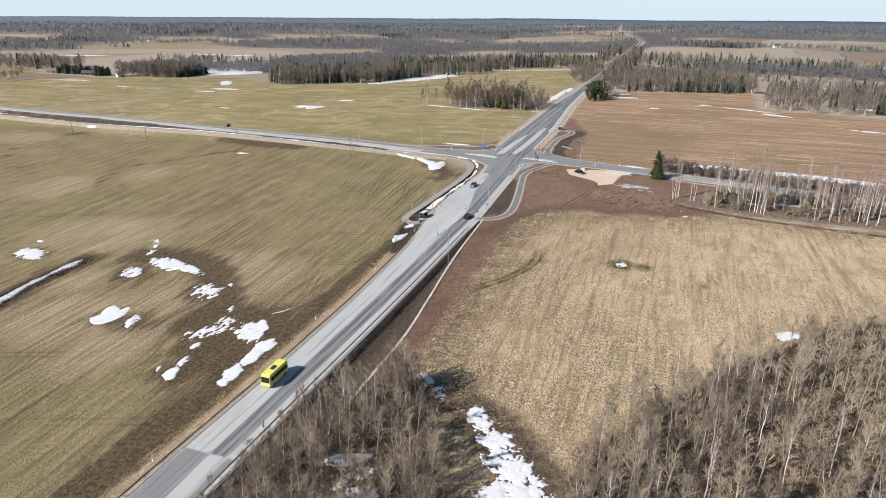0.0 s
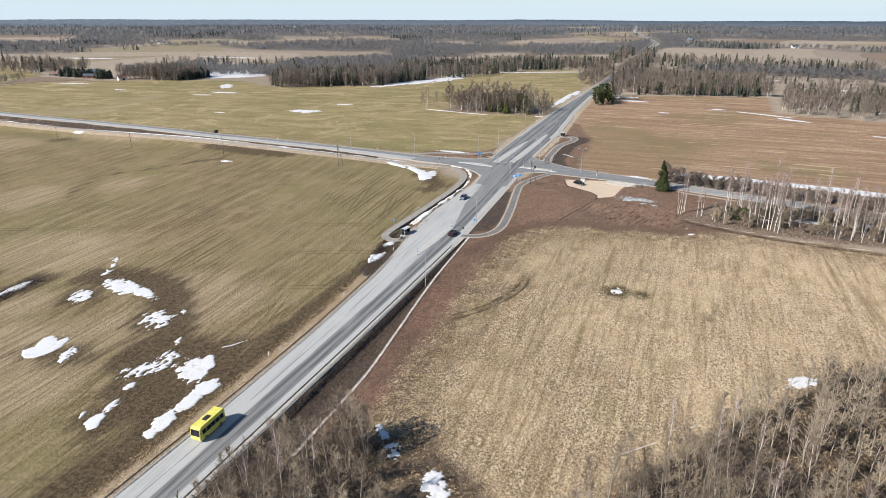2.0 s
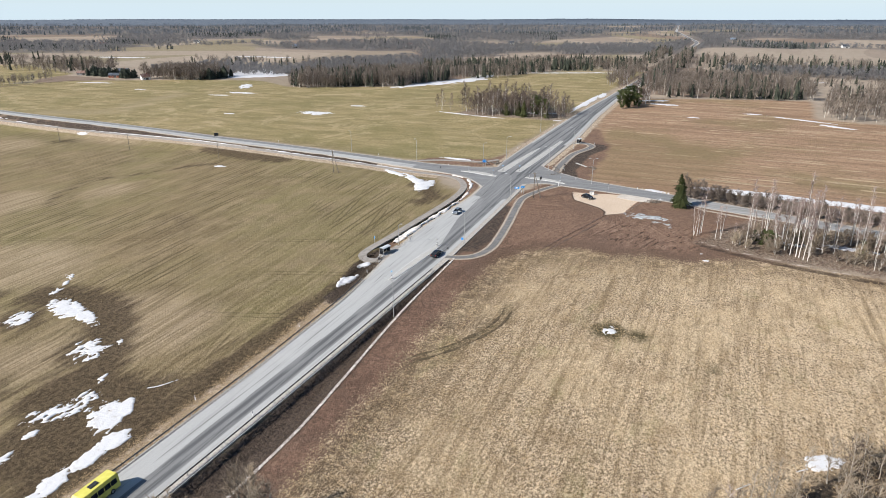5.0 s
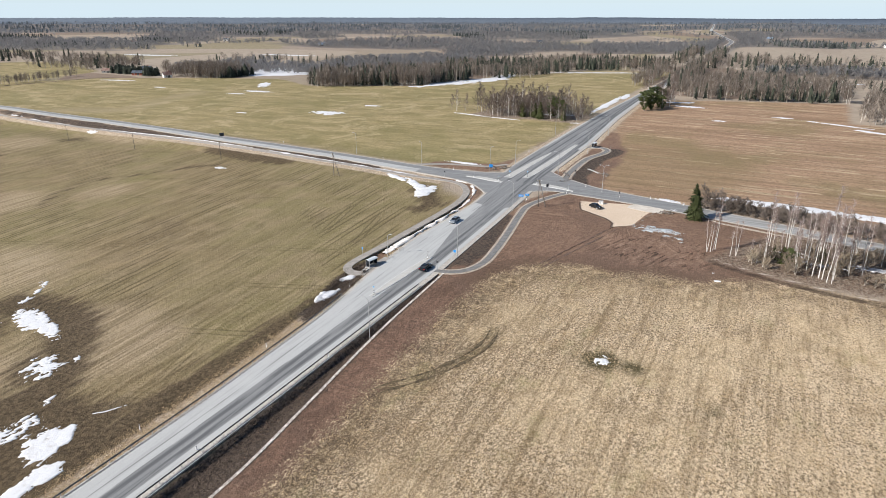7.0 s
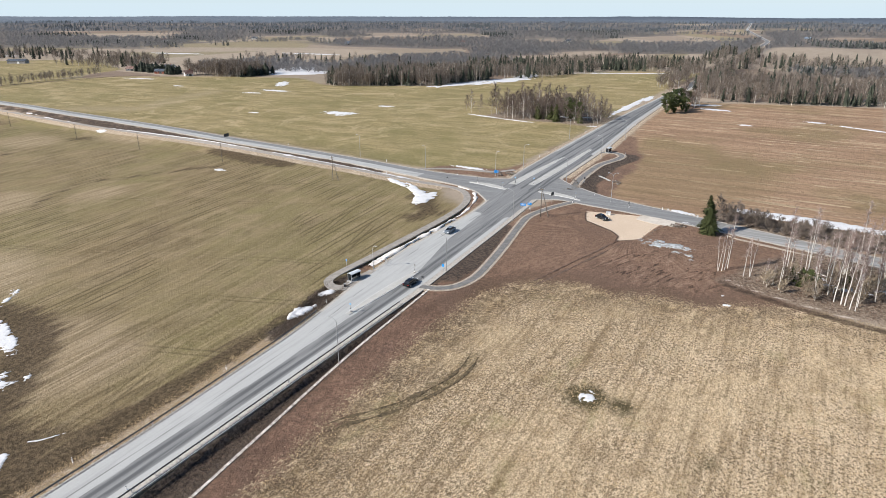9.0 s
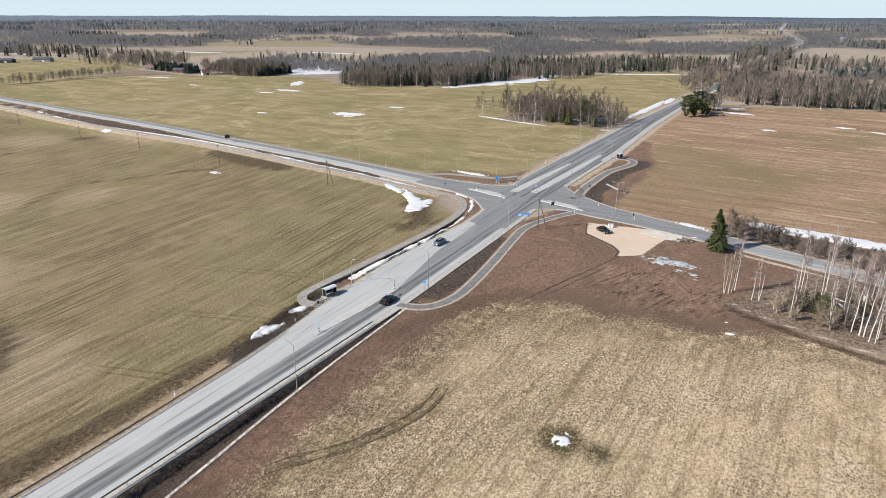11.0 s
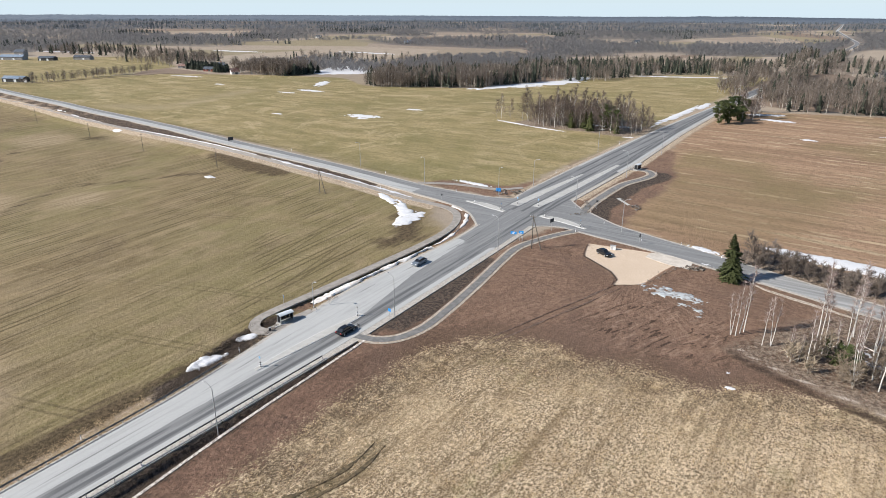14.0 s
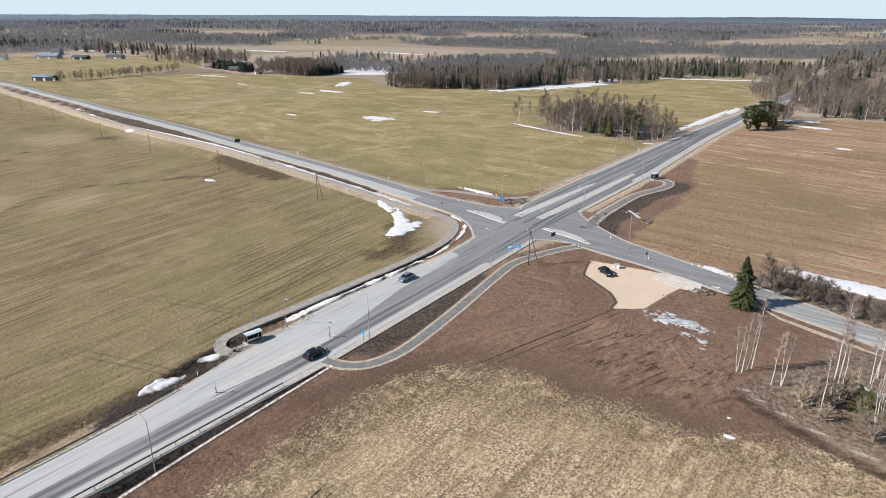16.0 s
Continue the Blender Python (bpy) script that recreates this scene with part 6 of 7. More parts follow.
CARBLACK = plain("black_car_paint", (0.008, 0.009, 0.011), (0.014, 0.015, 0.017), 1.0, 0.15, 0.0, 0.6)
CARGREY = plain("grey_car_paint", (0.20, 0.23, 0.26), (0.25, 0.28, 0.31), 1.0, 0.22, 0.4, 0.6)
RUBBER = plain("tyre_rubber", (0.012, 0.012, 0.012), (0.025, 0.025, 0.025), 4.0, 0.9)
LAMPGLASS = plain("headlight_glass", (0.72, 0.74, 0.76), (0.80, 0.82, 0.84), 2.0, 0.15)
REDGLASS = plain("red_light_glass", (0.35, 0.01, 0.01), (0.45, 0.02, 0.02), 2.0, 0.2)


def street_lamp(h=9.6, arm=1.8, double=False):
    ob = thing("street_lamp", "tall grey steel street lamp with a curved arm", "street lamp", "road lamps")
    part("foot", rod((0, 0, -0.3), (0, 0, 0.35), 0.14, CONCRETE, 0.13, 10), ob)
    part("pole", rod((0, 0, 0.35), (0, 0, h - 0.6), 0.095, STEEL, 0.055, 10), ob)
    for s in ((-1, 1) if double else (-1,)):
        bm, last = bmesh.new(), Vector((0, 0, h - 0.6))
        for k in range(1, 7):
            a = k / 6
            p = Vector((s * arm * a ** 1.6, 0, h - 0.6 + 0.9 * math.sin(a * math.pi / 2)))
            add_rod(bm, last, p, 0.05, 0.045, 8)
            last = p
        part("arm", (bm, STEEL), ob)
        head = part("lamp_head", box((last.x - 0.35, -0.16, last.z - 0.06), (last.x + 0.35, 0.16, last.z + 0.07), STEEL, 0.04), ob, "pale flat lamp head")
        part("diffuser", box((last.x - 0.26, -0.12, last.z - 0.085), (last.x + 0.26, 0.12, last.z - 0.055), LAMPGLASS), head)
    return ob


def put(ob, x, y, turn=0.0, dz=0.0):
    ob.matrix_basis = pose(x, y, gz(x, y) + dz, 0, 0, turn)
    return ob


lamp = put(street_lamp(), -55.9, 161.5, 3)
for x, y, t in ((-56.9, 206.5, 0), (-57.6, 249.5, -4), (-56.5, 294.5, 0), (-85, 294.5, 150), (-116, 293.5, 90), (-153.5, 299.5, 85), (-79.8, 309.5, 180), (-56.6, 337.5, 0), (-82.5, 372, 180), (-57.8, 380, 0)):
    copy_thing(lamp, pose(x, y, gz(x, y), 0, 0, t))
put(street_lamp(9.6, 1.4, True), -36, 280.6, 20)["label"] = "tall steel street lamp with two arms"
short = street_lamp(6.0, 1.0)
short["label"] = "short steel street lamp behind the bus stop"
put(short, -75.4, 200.5, 180)


def rail(line, label, face):
    """A steel crash barrier: a folded beam on posts."""
    c = curve(line, 4.0)
    ob = thing("guardrail", label, "guardrail")
    prof = ((0.0, 0.44), (0.05, 0.50), (0.0, 0.56), (0.0, 0.62), (0.05, 0.68), (0.0, 0.74))
    side = offset(c, face) - c
    V, F = [], []
    for p, s in zip(c, side):
        z = float(base_z(*p)) + 0.1
        V += [(p[0] + s[0] * a, p[1] + s[1] * a, z + b) for a, b in prof] + [(p[0] - s[0] * 0.01, p[1] - s[1] * 0.01, z + b) for a, b in reversed(prof)]
    n = 12
    for i in range(len(c) - 1):
        F += [(i * n + k, i * n + (k + 1) % n, (i + 1) * n + (k + 1) % n, (i + 1) * n + k) for k in range(n)]
    part("beam", mesh_of("beam", V, F, RAIL_SHADED), ob)
    me_ = None
    for i, p in enumerate(c):
        z = float(base_z(*p)) + 0.1
        if me_ is None:
            q = part("post", box((-0.05, -0.06, -0.5), (0.05, 0.06, 0.72), STEEL, 0.01), ob)
            me_ = q.data
        else:
            q = part("post", me_, ob)
        q.matrix_basis = pose(p[0] - side[i][0] * 0.08, p[1] - side[i][1] * 0.08, z)
    return ob


gy = np.arange(30, 186, 12.0)
rail([(float(lerp_line(ROAD_L, y)) - 0.95, y) for y in gy], "grey steel crash barrier along the field side", -1.0)
gy = np.arange(30, 198, 12.0)
rail([(float(lerp_line(ROAD_R, y)) + 0.75, y) for y in gy], "grey steel crash barrier above the ditch", 1.0)


def marker_post():
    ob = thing("marker_post", "slim white plastic road marker post with a dark band", "marker post", "marker posts")
    part("body", box((-0.07, -0.05, -0.2), (0.07, 0.05, 1.0), WHITE, 0.02), ob)
    part("band", box((-0.075, -0.055, 0.72), (0.075, 0.055, 0.9), BLACK), ob, "black band")
    return ob


mp = put(marker_post(), -60.6, 118)
for x, y in ((-74.0, 118), (-60.4, 68), (-74.6, 66), (-73.4, 179), (-58.2, 150), (-72.6, 148), (-57.4, 262), (-29, 277), (-19, 279.2), (-81.2, 330), (-59.5, 360), (-80.8, 392), (-63, 420), (-99, 289.5), (-137, 296), (-127, 281.5), (-200, 304), (-47, 274.2), (-8, 276), (-43, 285)):
    copy_thing(mp, pose(x, y, gz(x, y)))


PALEBLUE = plain("faded_blue_sign_face", (0.16, 0.33, 0.52), (0.24, 0.42, 0.60), 2.0, 0.45)


def island_sign():
    ob = thing("keep_right_sign", "round blue sign on a dark striped island post", "road sign", "island signs")
    part("post", box((-0.12, -0.1, -0.1), (0.12, 0.1, 1.0), BLACK, 0.02), ob, "dark post")
    for k in range(2):
        part("stripe", box((-0.125, -0.105, 0.2 + 0.4 * k), (0.125, 0.105, 0.4 + 0.4 * k), WHITE), ob, "white stripe")
    part("pole", rod((0, 0, 1.0), (0, 0, 2.3), 0.03, STEEL), ob)
    part("disc", rod((0, -0.06, 2.0), (0, -0.045, 2.0), 0.27, PALEBLUE, n=20), ob, "faded blue disc")
    part("back_plate", rod((0, -0.045, 2.0), (0, -0.03, 2.0), 0.275, STEEL, n=20), ob, "grey back plate")
    return ob


isg = put(island_sign(), -65.2, 177.6, 0, 0.25)
for x, y, t in ((-63.8, 202.3, 180), (-86.5, 282.2, -90), (-75.2, 280, 90), (-60.4, 281.2, -90), (-47.5, 278.4, 90), (-73.9, 288.2, 0), (-67.3, 290, 0)):
    copy_thing(isg, pose(x, y, gz(x, y) + 0.25, 0, 0, t))


def sign_board(w, h, low, mat, label, poles=2, bars=0):
    ob = thing("sign_board", label, "road sign")
    for k in range(poles):
        x = 0 if poles == 1 else (k - 0.5) * w * 0.6
        part("pole", rod((x, 0.04, -0.3), (x, 0.04, low + h), 0.045, STEEL), ob)
    panel = part("panel", box((-w / 2, -0.03, low), (w / 2, 0.0, low + h), mat, 0.008), ob)
    for k in range(bars):
        z = low + h * (k + 0.7) / (bars + 0.4)
        part("lettering", box((-w * 0.3, -0.036, z - 0.07), (w * (0.1 + 0.15 * (k % 2)), -0.031, z + 0.07), WHITE), panel, "white bars")
    return ob


put(sign_board(1.7, 0.75, 2.1, BLUE, "blue direction sign on two steel poles", 2, 2), -58.2, 258.6, 15)
put(sign_board(1.3, 0.75, 2.3, BLUE, "blue direction sign on two steel poles", 2, 1), -56.4, 259.6, 15)
put(sign_board(1.6, 1.2, 2.0, BLUE, "blue direction sign across the junction", 2, 2), -83.5, 292, -160)
put(sign_board(1.7, 1.1, 2.6, DARKSIGN, "dark back of a sign on a single pole", 1), -53.2, 271.5, 80)
put(sign_board(2.6, 1.6, 2.2, DARKSIGN, "dark back of a large sign beside the side road", 2), -233, 296.0, 80)
put(sign_board(0.7, 0.7, 2.0, BLUE, "small square blue bus stop sign", 1), -57.0, 205.0, 0)
put(sign_board(0.6, 0.6, 2.0, BLUE, "small square blue sign", 1), -81.8, 197.5, -30)
put(sign_board(0.6, 0.6, 2.2, DARKSIGN, "small dark sign on a pole", 1), -57.8, 196.4, 0)
put(sign_board(0.6, 0.6, 2.2, DARKSIGN, "small dark sign on a pole", 1), -50.5, 297, 30)
put(sign_board(0.5, 0.9, 2.2, DARKSIGN, "small dark sign on a pole", 1), -28.5, 274, 70)
put(sign_board(0.5, 0.5, 1.6, DARKSIGN, "small dark sign on a pole", 1), -98, 279.6, 70)

# bus stop
stop = thing("bus_shelter", "grey bus shelter with dark glass and a curved pale roof", "bus shelter")
for x, y in ((-0.7, -1.75), (-0.7, 1.75), (0.7, -1.75), (0.7, 1.75)):
    part("post", box((x - 0.05, y - 0.05, 0.1), (x + 0.05, y + 0.05, 2.25), STEEL, 0.01), stop)
part("floor_slab", box((-0.95, -2.1, -0.3), (1.0, 2.1, 0.12), CONCRETE, 0.02), stop)
for k in range(3):
    y = -1.7 + 1.14 * k
    part("rear_pane", box((-0.72, y, 0.3), (-0.69, y + 1.08, 2.15), GLASS_DARK), stop, "dark glass pane")
for y in (-1.74, 1.72):
    part("side_pane", box((-0.62, y, 0.3), (0.62, y + 0.025, 2.15), GLASS_DARK), stop, "dark glass pane")
bm = bmesh.new()
for k in range(8):
    a0, a1 = math.pi * (0.15 + 0.7 * k / 8), math.pi * (0.15 + 0.7 * (k + 1) / 8)
    q = [(math.cos(a) * 1.05, 1.95 + 0.5 * math.sin(a)) for a in (a0, a1)]
    vs = [bm.verts.new((x, y, z + d)) for d in (0, 0.05) for y in (-2.0, 2.0) for x, z in q]
    for f in ((0, 1, 3, 2), (4, 6, 7, 5), (0, 2, 6, 4), (1, 5, 7, 3), (0, 4, 5, 1), (2, 3, 7, 6)):
        bm.faces.new([vs[i] for i in f])
part("roof", (bm, plain("pale_roof_sheet", (0.52, 0.55, 0.56), (0.62, 0.65, 0.66), 1.0, 0.5)), stop, "pale curved roof sheet")
part("bench", box((-0.6, -1.2, 0.5), (-0.25, 1.2, 0.56), WOODPOLE, 0.01), stop)
put(stop, -75.6, 192.6, -8, 0.12)
stop.scale = (0.88, 0.88, 0.88)
copy_thing(stop, pose(-57.3, 351.0, gz(-57.3, 351.0) + 0.12, 0, 0, 172))["label"] = "dark glass bus shelter where the looping footpath ends"
part("front_kerb", box((0.9, -3.6, -0.3), (1.15, 3.6, 0.16), PALEKERB, 0.02), stop, "long pale kerb")
strip("bus_platform", ((-75.0, 187.5), (-74.9, 193), (-74.2, 199)), 2.6, 0.11, OLDPATH, "grey paved bus stop platform", "platform", step=1.0)
hoop = thing("bike_hoop", "low steel hoop beside the bus stop", "bike hoop")
bm = bmesh.new()
for a, b in (((0, -0.8, -0.2), (0, -0.8, 0.85)), ((0, 0.8, -0.2), (0, 0.8, 0.85)), ((0, -0.8, 0.85), (0, 0.8, 0.85))):
    add_rod(bm, a, b, 0.04, n=8)
part("hoop", (bm, STEEL), hoop)
put(hoop, -73.8, 199, 0)
bin_ = thing("litter_bin", "small dark litter bin beside the footpath", "litter bin")
part("body", rod((0, 0, 0), (0, 0, 0.9), 0.2, BLACK, 0.24, 12), bin_)
part("rim", rod((0, 0, 0.88), (0, 0, 0.95), 0.26, STEEL, n=12), bin_)
put(bin_, -74.9, 187.8)


# power line poles
def twin_pole(h=9.4):
    ob = thing("power_pole", "weathered A-shaped wooden power pole", "power pole", "power poles")
    part("pole", rod((0, 0, -0.5), (0, 0, h), 0.15, WOODPOLE, 0.10, 8), ob)
    part("brace", rod((2.6, 0.3, -0.5), (0.1, 0, h - 0.5), 0.14, WOODPOLE, 0.10, 8), ob)
    part("crossarm", box((-0.8, -0.06, h - 0.5), (0.8, 0.06, h - 0.36), WOODPOLE), ob)
    for k in (-0.7, 0, 0.7):
        part("insulator", rod((k, 0, h - 0.36), (k, 0, h - 0.12), 0.05, WHITE), ob, "white insulator")
    return ob


put(twin_pole(), -51.2, 256.2, 12)
put(twin_pole(), -141, 265, 0)
one = thing("power_pole", "single weathered wooden power pole in the field", "power pole", "field poles")
part("pole", rod((0, 0, -0.5), (0, 0, 8.6), 0.14, WOODPOLE, 0.09, 8), one)
part("crossarm", box((-0.6, -0.05, 8.1), (0.6, 0.05, 8.22), WOODPOLE), one)
put(one, -208, 270, 20)
for x, y in ((-270, 273), (-327, 276), (-408, 284), (-478, 290)):
    copy_thing(one, pose(x, y, gz(x, y), 0, 0, 20))


# ---- vehicles ----
def outline_body(prof, w, mat, inset=0.0, bevel=0.05):
    """A side outline (y along, z up) drawn across the width; the sides lean in towards the top."""
    bm, sides = bmesh.new(), []
    top = max(z for _, z in prof)
    for s in (-1, 1):
        sides.append([bm.verts.new((s * (w / 2 - inset * z / top), y, z)) for y, z in prof])
    n = len(prof)
    bm.faces.new(sides[0])
    bm.faces.new(list(reversed(sides[1])))
    for i in range(n):
        bm.faces.new((sides[0][i], sides[1][i], sides[1][(i + 1) % n], sides[0][(i + 1) % n]))
    bmesh.ops.recalc_face_normals(bm, faces=bm.faces)
    if bevel:
        bmesh.ops.bevel(bm, geom=list(bm.edges), offset=bevel, segments=2, affect="EDGES")
    return bm, mat


def wheels(ob, track, ys, r, w=0.22):
    for y in ys:
        for s in (-1, 1):
            x = s * track / 2
            t = part("tyre", rod((x - w / 2, y, r), (x + w / 2, y, r), r, RUBBER, n=18), ob)
            part("rim", rod((x + s * (w / 2 - 0.02), y, r), (x + s * (w / 2 + 0.012), y, r), r * 0.62, STEEL, n=14), t)


def car(paint, label, long=4.5):
    ob = thing("car", label, "car")
    k = long / 4.5
    part("body", outline_body([(y * k, z) for y, z in ((-2.25, 0.35), (-2.2, 0.72), (-1.9, 0.88), (-1.0, 0.98), (1.4, 1.02), (2.15, 0.98), (2.25, 0.6), (2.22, 0.32), (1.7, 0.24), (-1.7, 0.24))], 1.82, paint, 0.05, 0.06), ob)
    part("window_band", outline_body([(y * k, z) for y, z in ((-1.15, 0.95), (-0.45, 1.42), (1.35, 1.45), (1.95, 1.0))], 1.66, GLASS_DARK, 0.20, 0.03), ob, "dark glass")
    part("roof", outline_body([(y * k, z) for y, z in ((-0.42, 1.43), (-0.2, 1.52), (1.2, 1.53), (1.4, 1.45))], 1.30, paint, 0.06, 0.03), ob)
    for s in (-1, 1):
        part("headlight", box((s * 0.66 - 0.2, -2.24 * k, 0.62), (s * 0.66 + 0.2, -2.1 * k, 0.78), LAMPGLASS, 0.03), ob, "clear headlight")
        part("tail_light", box((s * 0.7 - 0.15, 2.14 * k, 0.72), (s * 0.7 + 0.15, 2.26 * k, 0.92), REDGLASS, 0.03), ob, "red tail light")
        part("mirror", box((s * 0.98 - 0.08, -0.82 * k, 0.98), (s * 0.98 + 0.08, -0.68 * k, 1.12), paint, 0.03), ob)
    wheels(ob, 1.62, (-1.38 * k, 1.36 * k), 0.33)
    return ob


def on_road(ob, x, y, turn):
    slope = math.degrees(math.atan2(float(base_z(x, y + 2) - base_z(x, y - 2)), 4.0))
    ob.matrix_basis = Matrix.Translation((x, y, float(base_z(x, y)) + 0.145)) @ pose(0, 0, 0, slope, 0, 0) @ pose(0, 0, 0, 0, 0, turn)
    return ob


on_road(car(CARBLACK, "black car driving in the dark new lane"), -61.0, 196, 180)
on_road(car(CARGREY, "grey estate car driving in the pale lane", 4.6), -70.2, 232, 0)
ob = car(CARBLACK, "black car parked on the sandy yard")
put(ob, -33.5, 262.5, 60)
bus = thing("bus", "small yellow-green bus on the main road", "bus")
part("body", outline_body(((-3.6, 0.4), (-3.65, 1.2), (-3.4, 2.75), (-3.1, 2.95), (3.4, 2.95), (3.6, 2.7), (3.62, 0.5), (3.5, 0.35), (-3.4, 0.32)), 2.3, YELLOW, 0.08, 0.07), bus)
part("windscreen", outline_body(((-3.665, 1.3), (-3.45, 2.5), (-3.3, 2.5), (-3.5, 1.3)), 1.95, GLASS_DARK, 0.05, 0.0), bus, "dark windscreen")
for s in (-1, 1):
    for k in range(5):
        y = -2.9 + 1.22 * k
        part("side_window", box((s * 1.09 - 0.03, y, 1.35), (s * 1.09 + 0.03, y + 1.12, 2.3), GLASS_DARK, 0.01), bus, "dark side window")
    part("headlight", box((s * 0.85 - 0.18, -3.7, 0.7), (s * 0.85 + 0.18, -3.58, 0.95), LAMPGLASS, 0.03), bus, "clear headlight")
    part("mirror", box((s * 1.28 - 0.1, -3.6, 1.9), (s * 1.28 + 0.1, -3.45, 2.3), BLACK, 0.03), bus)
part("roof_hatch", box((-0.45, -1.0, 2.94), (0.45, 0.6, 3.08), BLACK, 0.04), bus, "dark roof hatch")
wheels(bus, 2.02, (-2.3, 2.0), 0.42, 0.26)
on_road(bus, -68.6, 93, 0)
bus.scale = (0.95, 0.9, 0.97)
box_ = thing("utility_box", "white utility box beside the yard", "utility box")
part("cabinet", box((-0.7, -0.4, -0.1), (0.7, 0.4, 1.1), WHITE, 0.03), box_)
part("lid", box((-0.75, -0.45, 1.1), (0.75, 0.45, 1.16), STEEL, 0.01), box_)
part("door", box((-0.6, -0.43, 0.1), (-0.02, -0.4, 1.0), PALEKERB), box_)
put(box_, -33.0, 267.2, 20)

# ---- farm buildings ----
WALL_GREY = plain("grey_board_wall", (0.22, 0.21, 0.20), (0.34, 0.325, 0.31), 0.5, 0.9)
WALL_DARK = plain("dark_board_wall", (0.05, 0.048, 0.047), (0.10, 0.095, 0.09), 0.5, 0.9)
WALL_WHITE = plain("white_plaster", (0.62, 0.61, 0.58), (0.74, 0.73, 0.70), 0.5, 0.9)
WALL_RED = plain("red_board_wall", (0.22, 0.075, 0.05), (0.30, 0.11, 0.07), 0.5, 0.9)
ROOF_DARK = plain("dark_roof_sheet", (0.05, 0.06, 0.075), (0.10, 0.115, 0.135), 0.3, 0.6)
ROOF_BLUE = plain("blue_grey_roof_sheet", (0.16, 0.21, 0.27), (0.24, 0.29, 0.35), 0.3, 0.5)
ROOF_RUST = plain("rusty_roof_sheet", (0.16, 0.09, 0.07), (0.27, 0.19, 0.16), 0.3, 0.8)


def building(name, label, category, x, y, turn, w, d, h, rise, wall, roof, doors=1, windows=4, chimney=False):
    ob = thing(name, label, category)
    bm = bmesh.new()
    pr = [(-d / 2, -1.0), (-d / 2, h), (0, h + rise), (d / 2, h), (d / 2, -1.0)]
    sides = [[bm.verts.new((s * w / 2, a, b)) for a, b in pr] for s in (-1, 1)]
    bm.faces.new(sides[0])
    bm.faces.new(sides[1][::-1])
    for i in range(5):
        bm.faces.new((sides[0][i], sides[1][i], sides[1][(i + 1) % 5], sides[0][(i + 1) % 5]))
    bmesh.ops.recalc_face_normals(bm, faces=bm.faces)
    part("wall", (bm, wall), ob)
    for s in (-1, 1):
        bm = bmesh.new()
        ln = math.hypot(d / 2, rise) + 0.5
        m = Matrix.Translation((0, 0, h + rise + 0.1)) @ Matrix.Rotation(-s * math.atan2(rise, d / 2), 4, "X")
        add_box(bm, (-w / 2 - 0.4, 0 if s > 0 else -ln, -0.08), (w / 2 + 0.4, ln if s > 0 else 0, 0.08), 0, m)
        part("roof", (bm, roof), ob)
    for k in range(windows):
        cx = -w / 2 + w * (k + 0.7) / (windows + 0.4)
        win = part("window", box((cx - 0.6, -d / 2 - 0.06, h * 0.4), (cx + 0.6, -d / 2 + 0.02, h * 0.4 + 1.1), WHITE), ob, "white window frame")
        part("pane", box((cx - 0.5, -d / 2 - 0.08, h * 0.4 + 0.1), (cx + 0.5, -d / 2 - 0.055, h * 0.4 + 1.0), GLASS_DARK), win)
    for k in range(doors):
        cx = w * (0.12 + 0.25 * k) * (-1) ** k
        part("door", box((cx - 1.3, -d / 2 - 0.1, 0), (cx + 1.3, -d / 2 + 0.02, min(2.6, h * 0.8)), WHITE if category == "barn" else WALL_DARK), ob)
    if chimney:
        part("chimney", box((w * 0.15, -0.4, h + rise - 0.6), (w * 0.15 + 0.8, 0.4, h + rise + 1.1), WALL_RED), ob)
    put(ob, x, y, turn)
    return ob


building("barn", "long dark barn with a low blue-grey roof and pale doors", "barn", -672, 378, 28, 22, 9, 3.4, 2.0, WALL_DARK, ROOF_BLUE, 3, 0)
building("barn", "long grey farm shed with a blue roof", "barn", -985, 500, 30, 34, 11, 4, 2.6, WALL_GREY, ROOF_BLUE, 2, 0)
building("barn", "dark farm shed among other sheds", "barn", -930, 520, 30, 22, 9, 3.4, 2.2, WALL_DARK, ROOF_DARK, 2, 0)
building("barn", "dark farm shed among other sheds", "barn", -905, 555, 28, 24, 9, 3.4, 2.2, WALL_GREY, ROOF_DARK, 1, 0)
building("barn", "grey shed with a rusty roof", "barn", -1010, 450, 40, 14, 8, 5, 3, WALL_WHITE, ROOF_RUST, 1, 0)
building("barn", "tall grey farm building", "barn", -1060, 540, 30, 15, 10, 6, 3, WALL_GREY, ROOF_DARK, 1, 0)
building("house", "white farmhouse between dark spruces", "house", -625, 571, 30, 12, 8, 3.6, 3.4, WALL_WHITE, ROOF_DARK, 1, 4, True)
building("house", "small white gabled house beside spruces", "house", -556, 540, 65, 8, 6, 2.6, 3.2, WALL_WHITE, ROOF_RUST, 1, 2, True)
building("house", "low red-brown outbuilding on the farm", "house", -607, 545, 25, 11, 6, 2.6, 2.2, WALL_RED, ROOF_DARK, 1, 2)
building("house", "low grey outbuilding on the farm", "house", -665, 552, 25, 12, 6, 2.6, 2.2, WALL_GREY, ROOF_RUST, 1, 2)
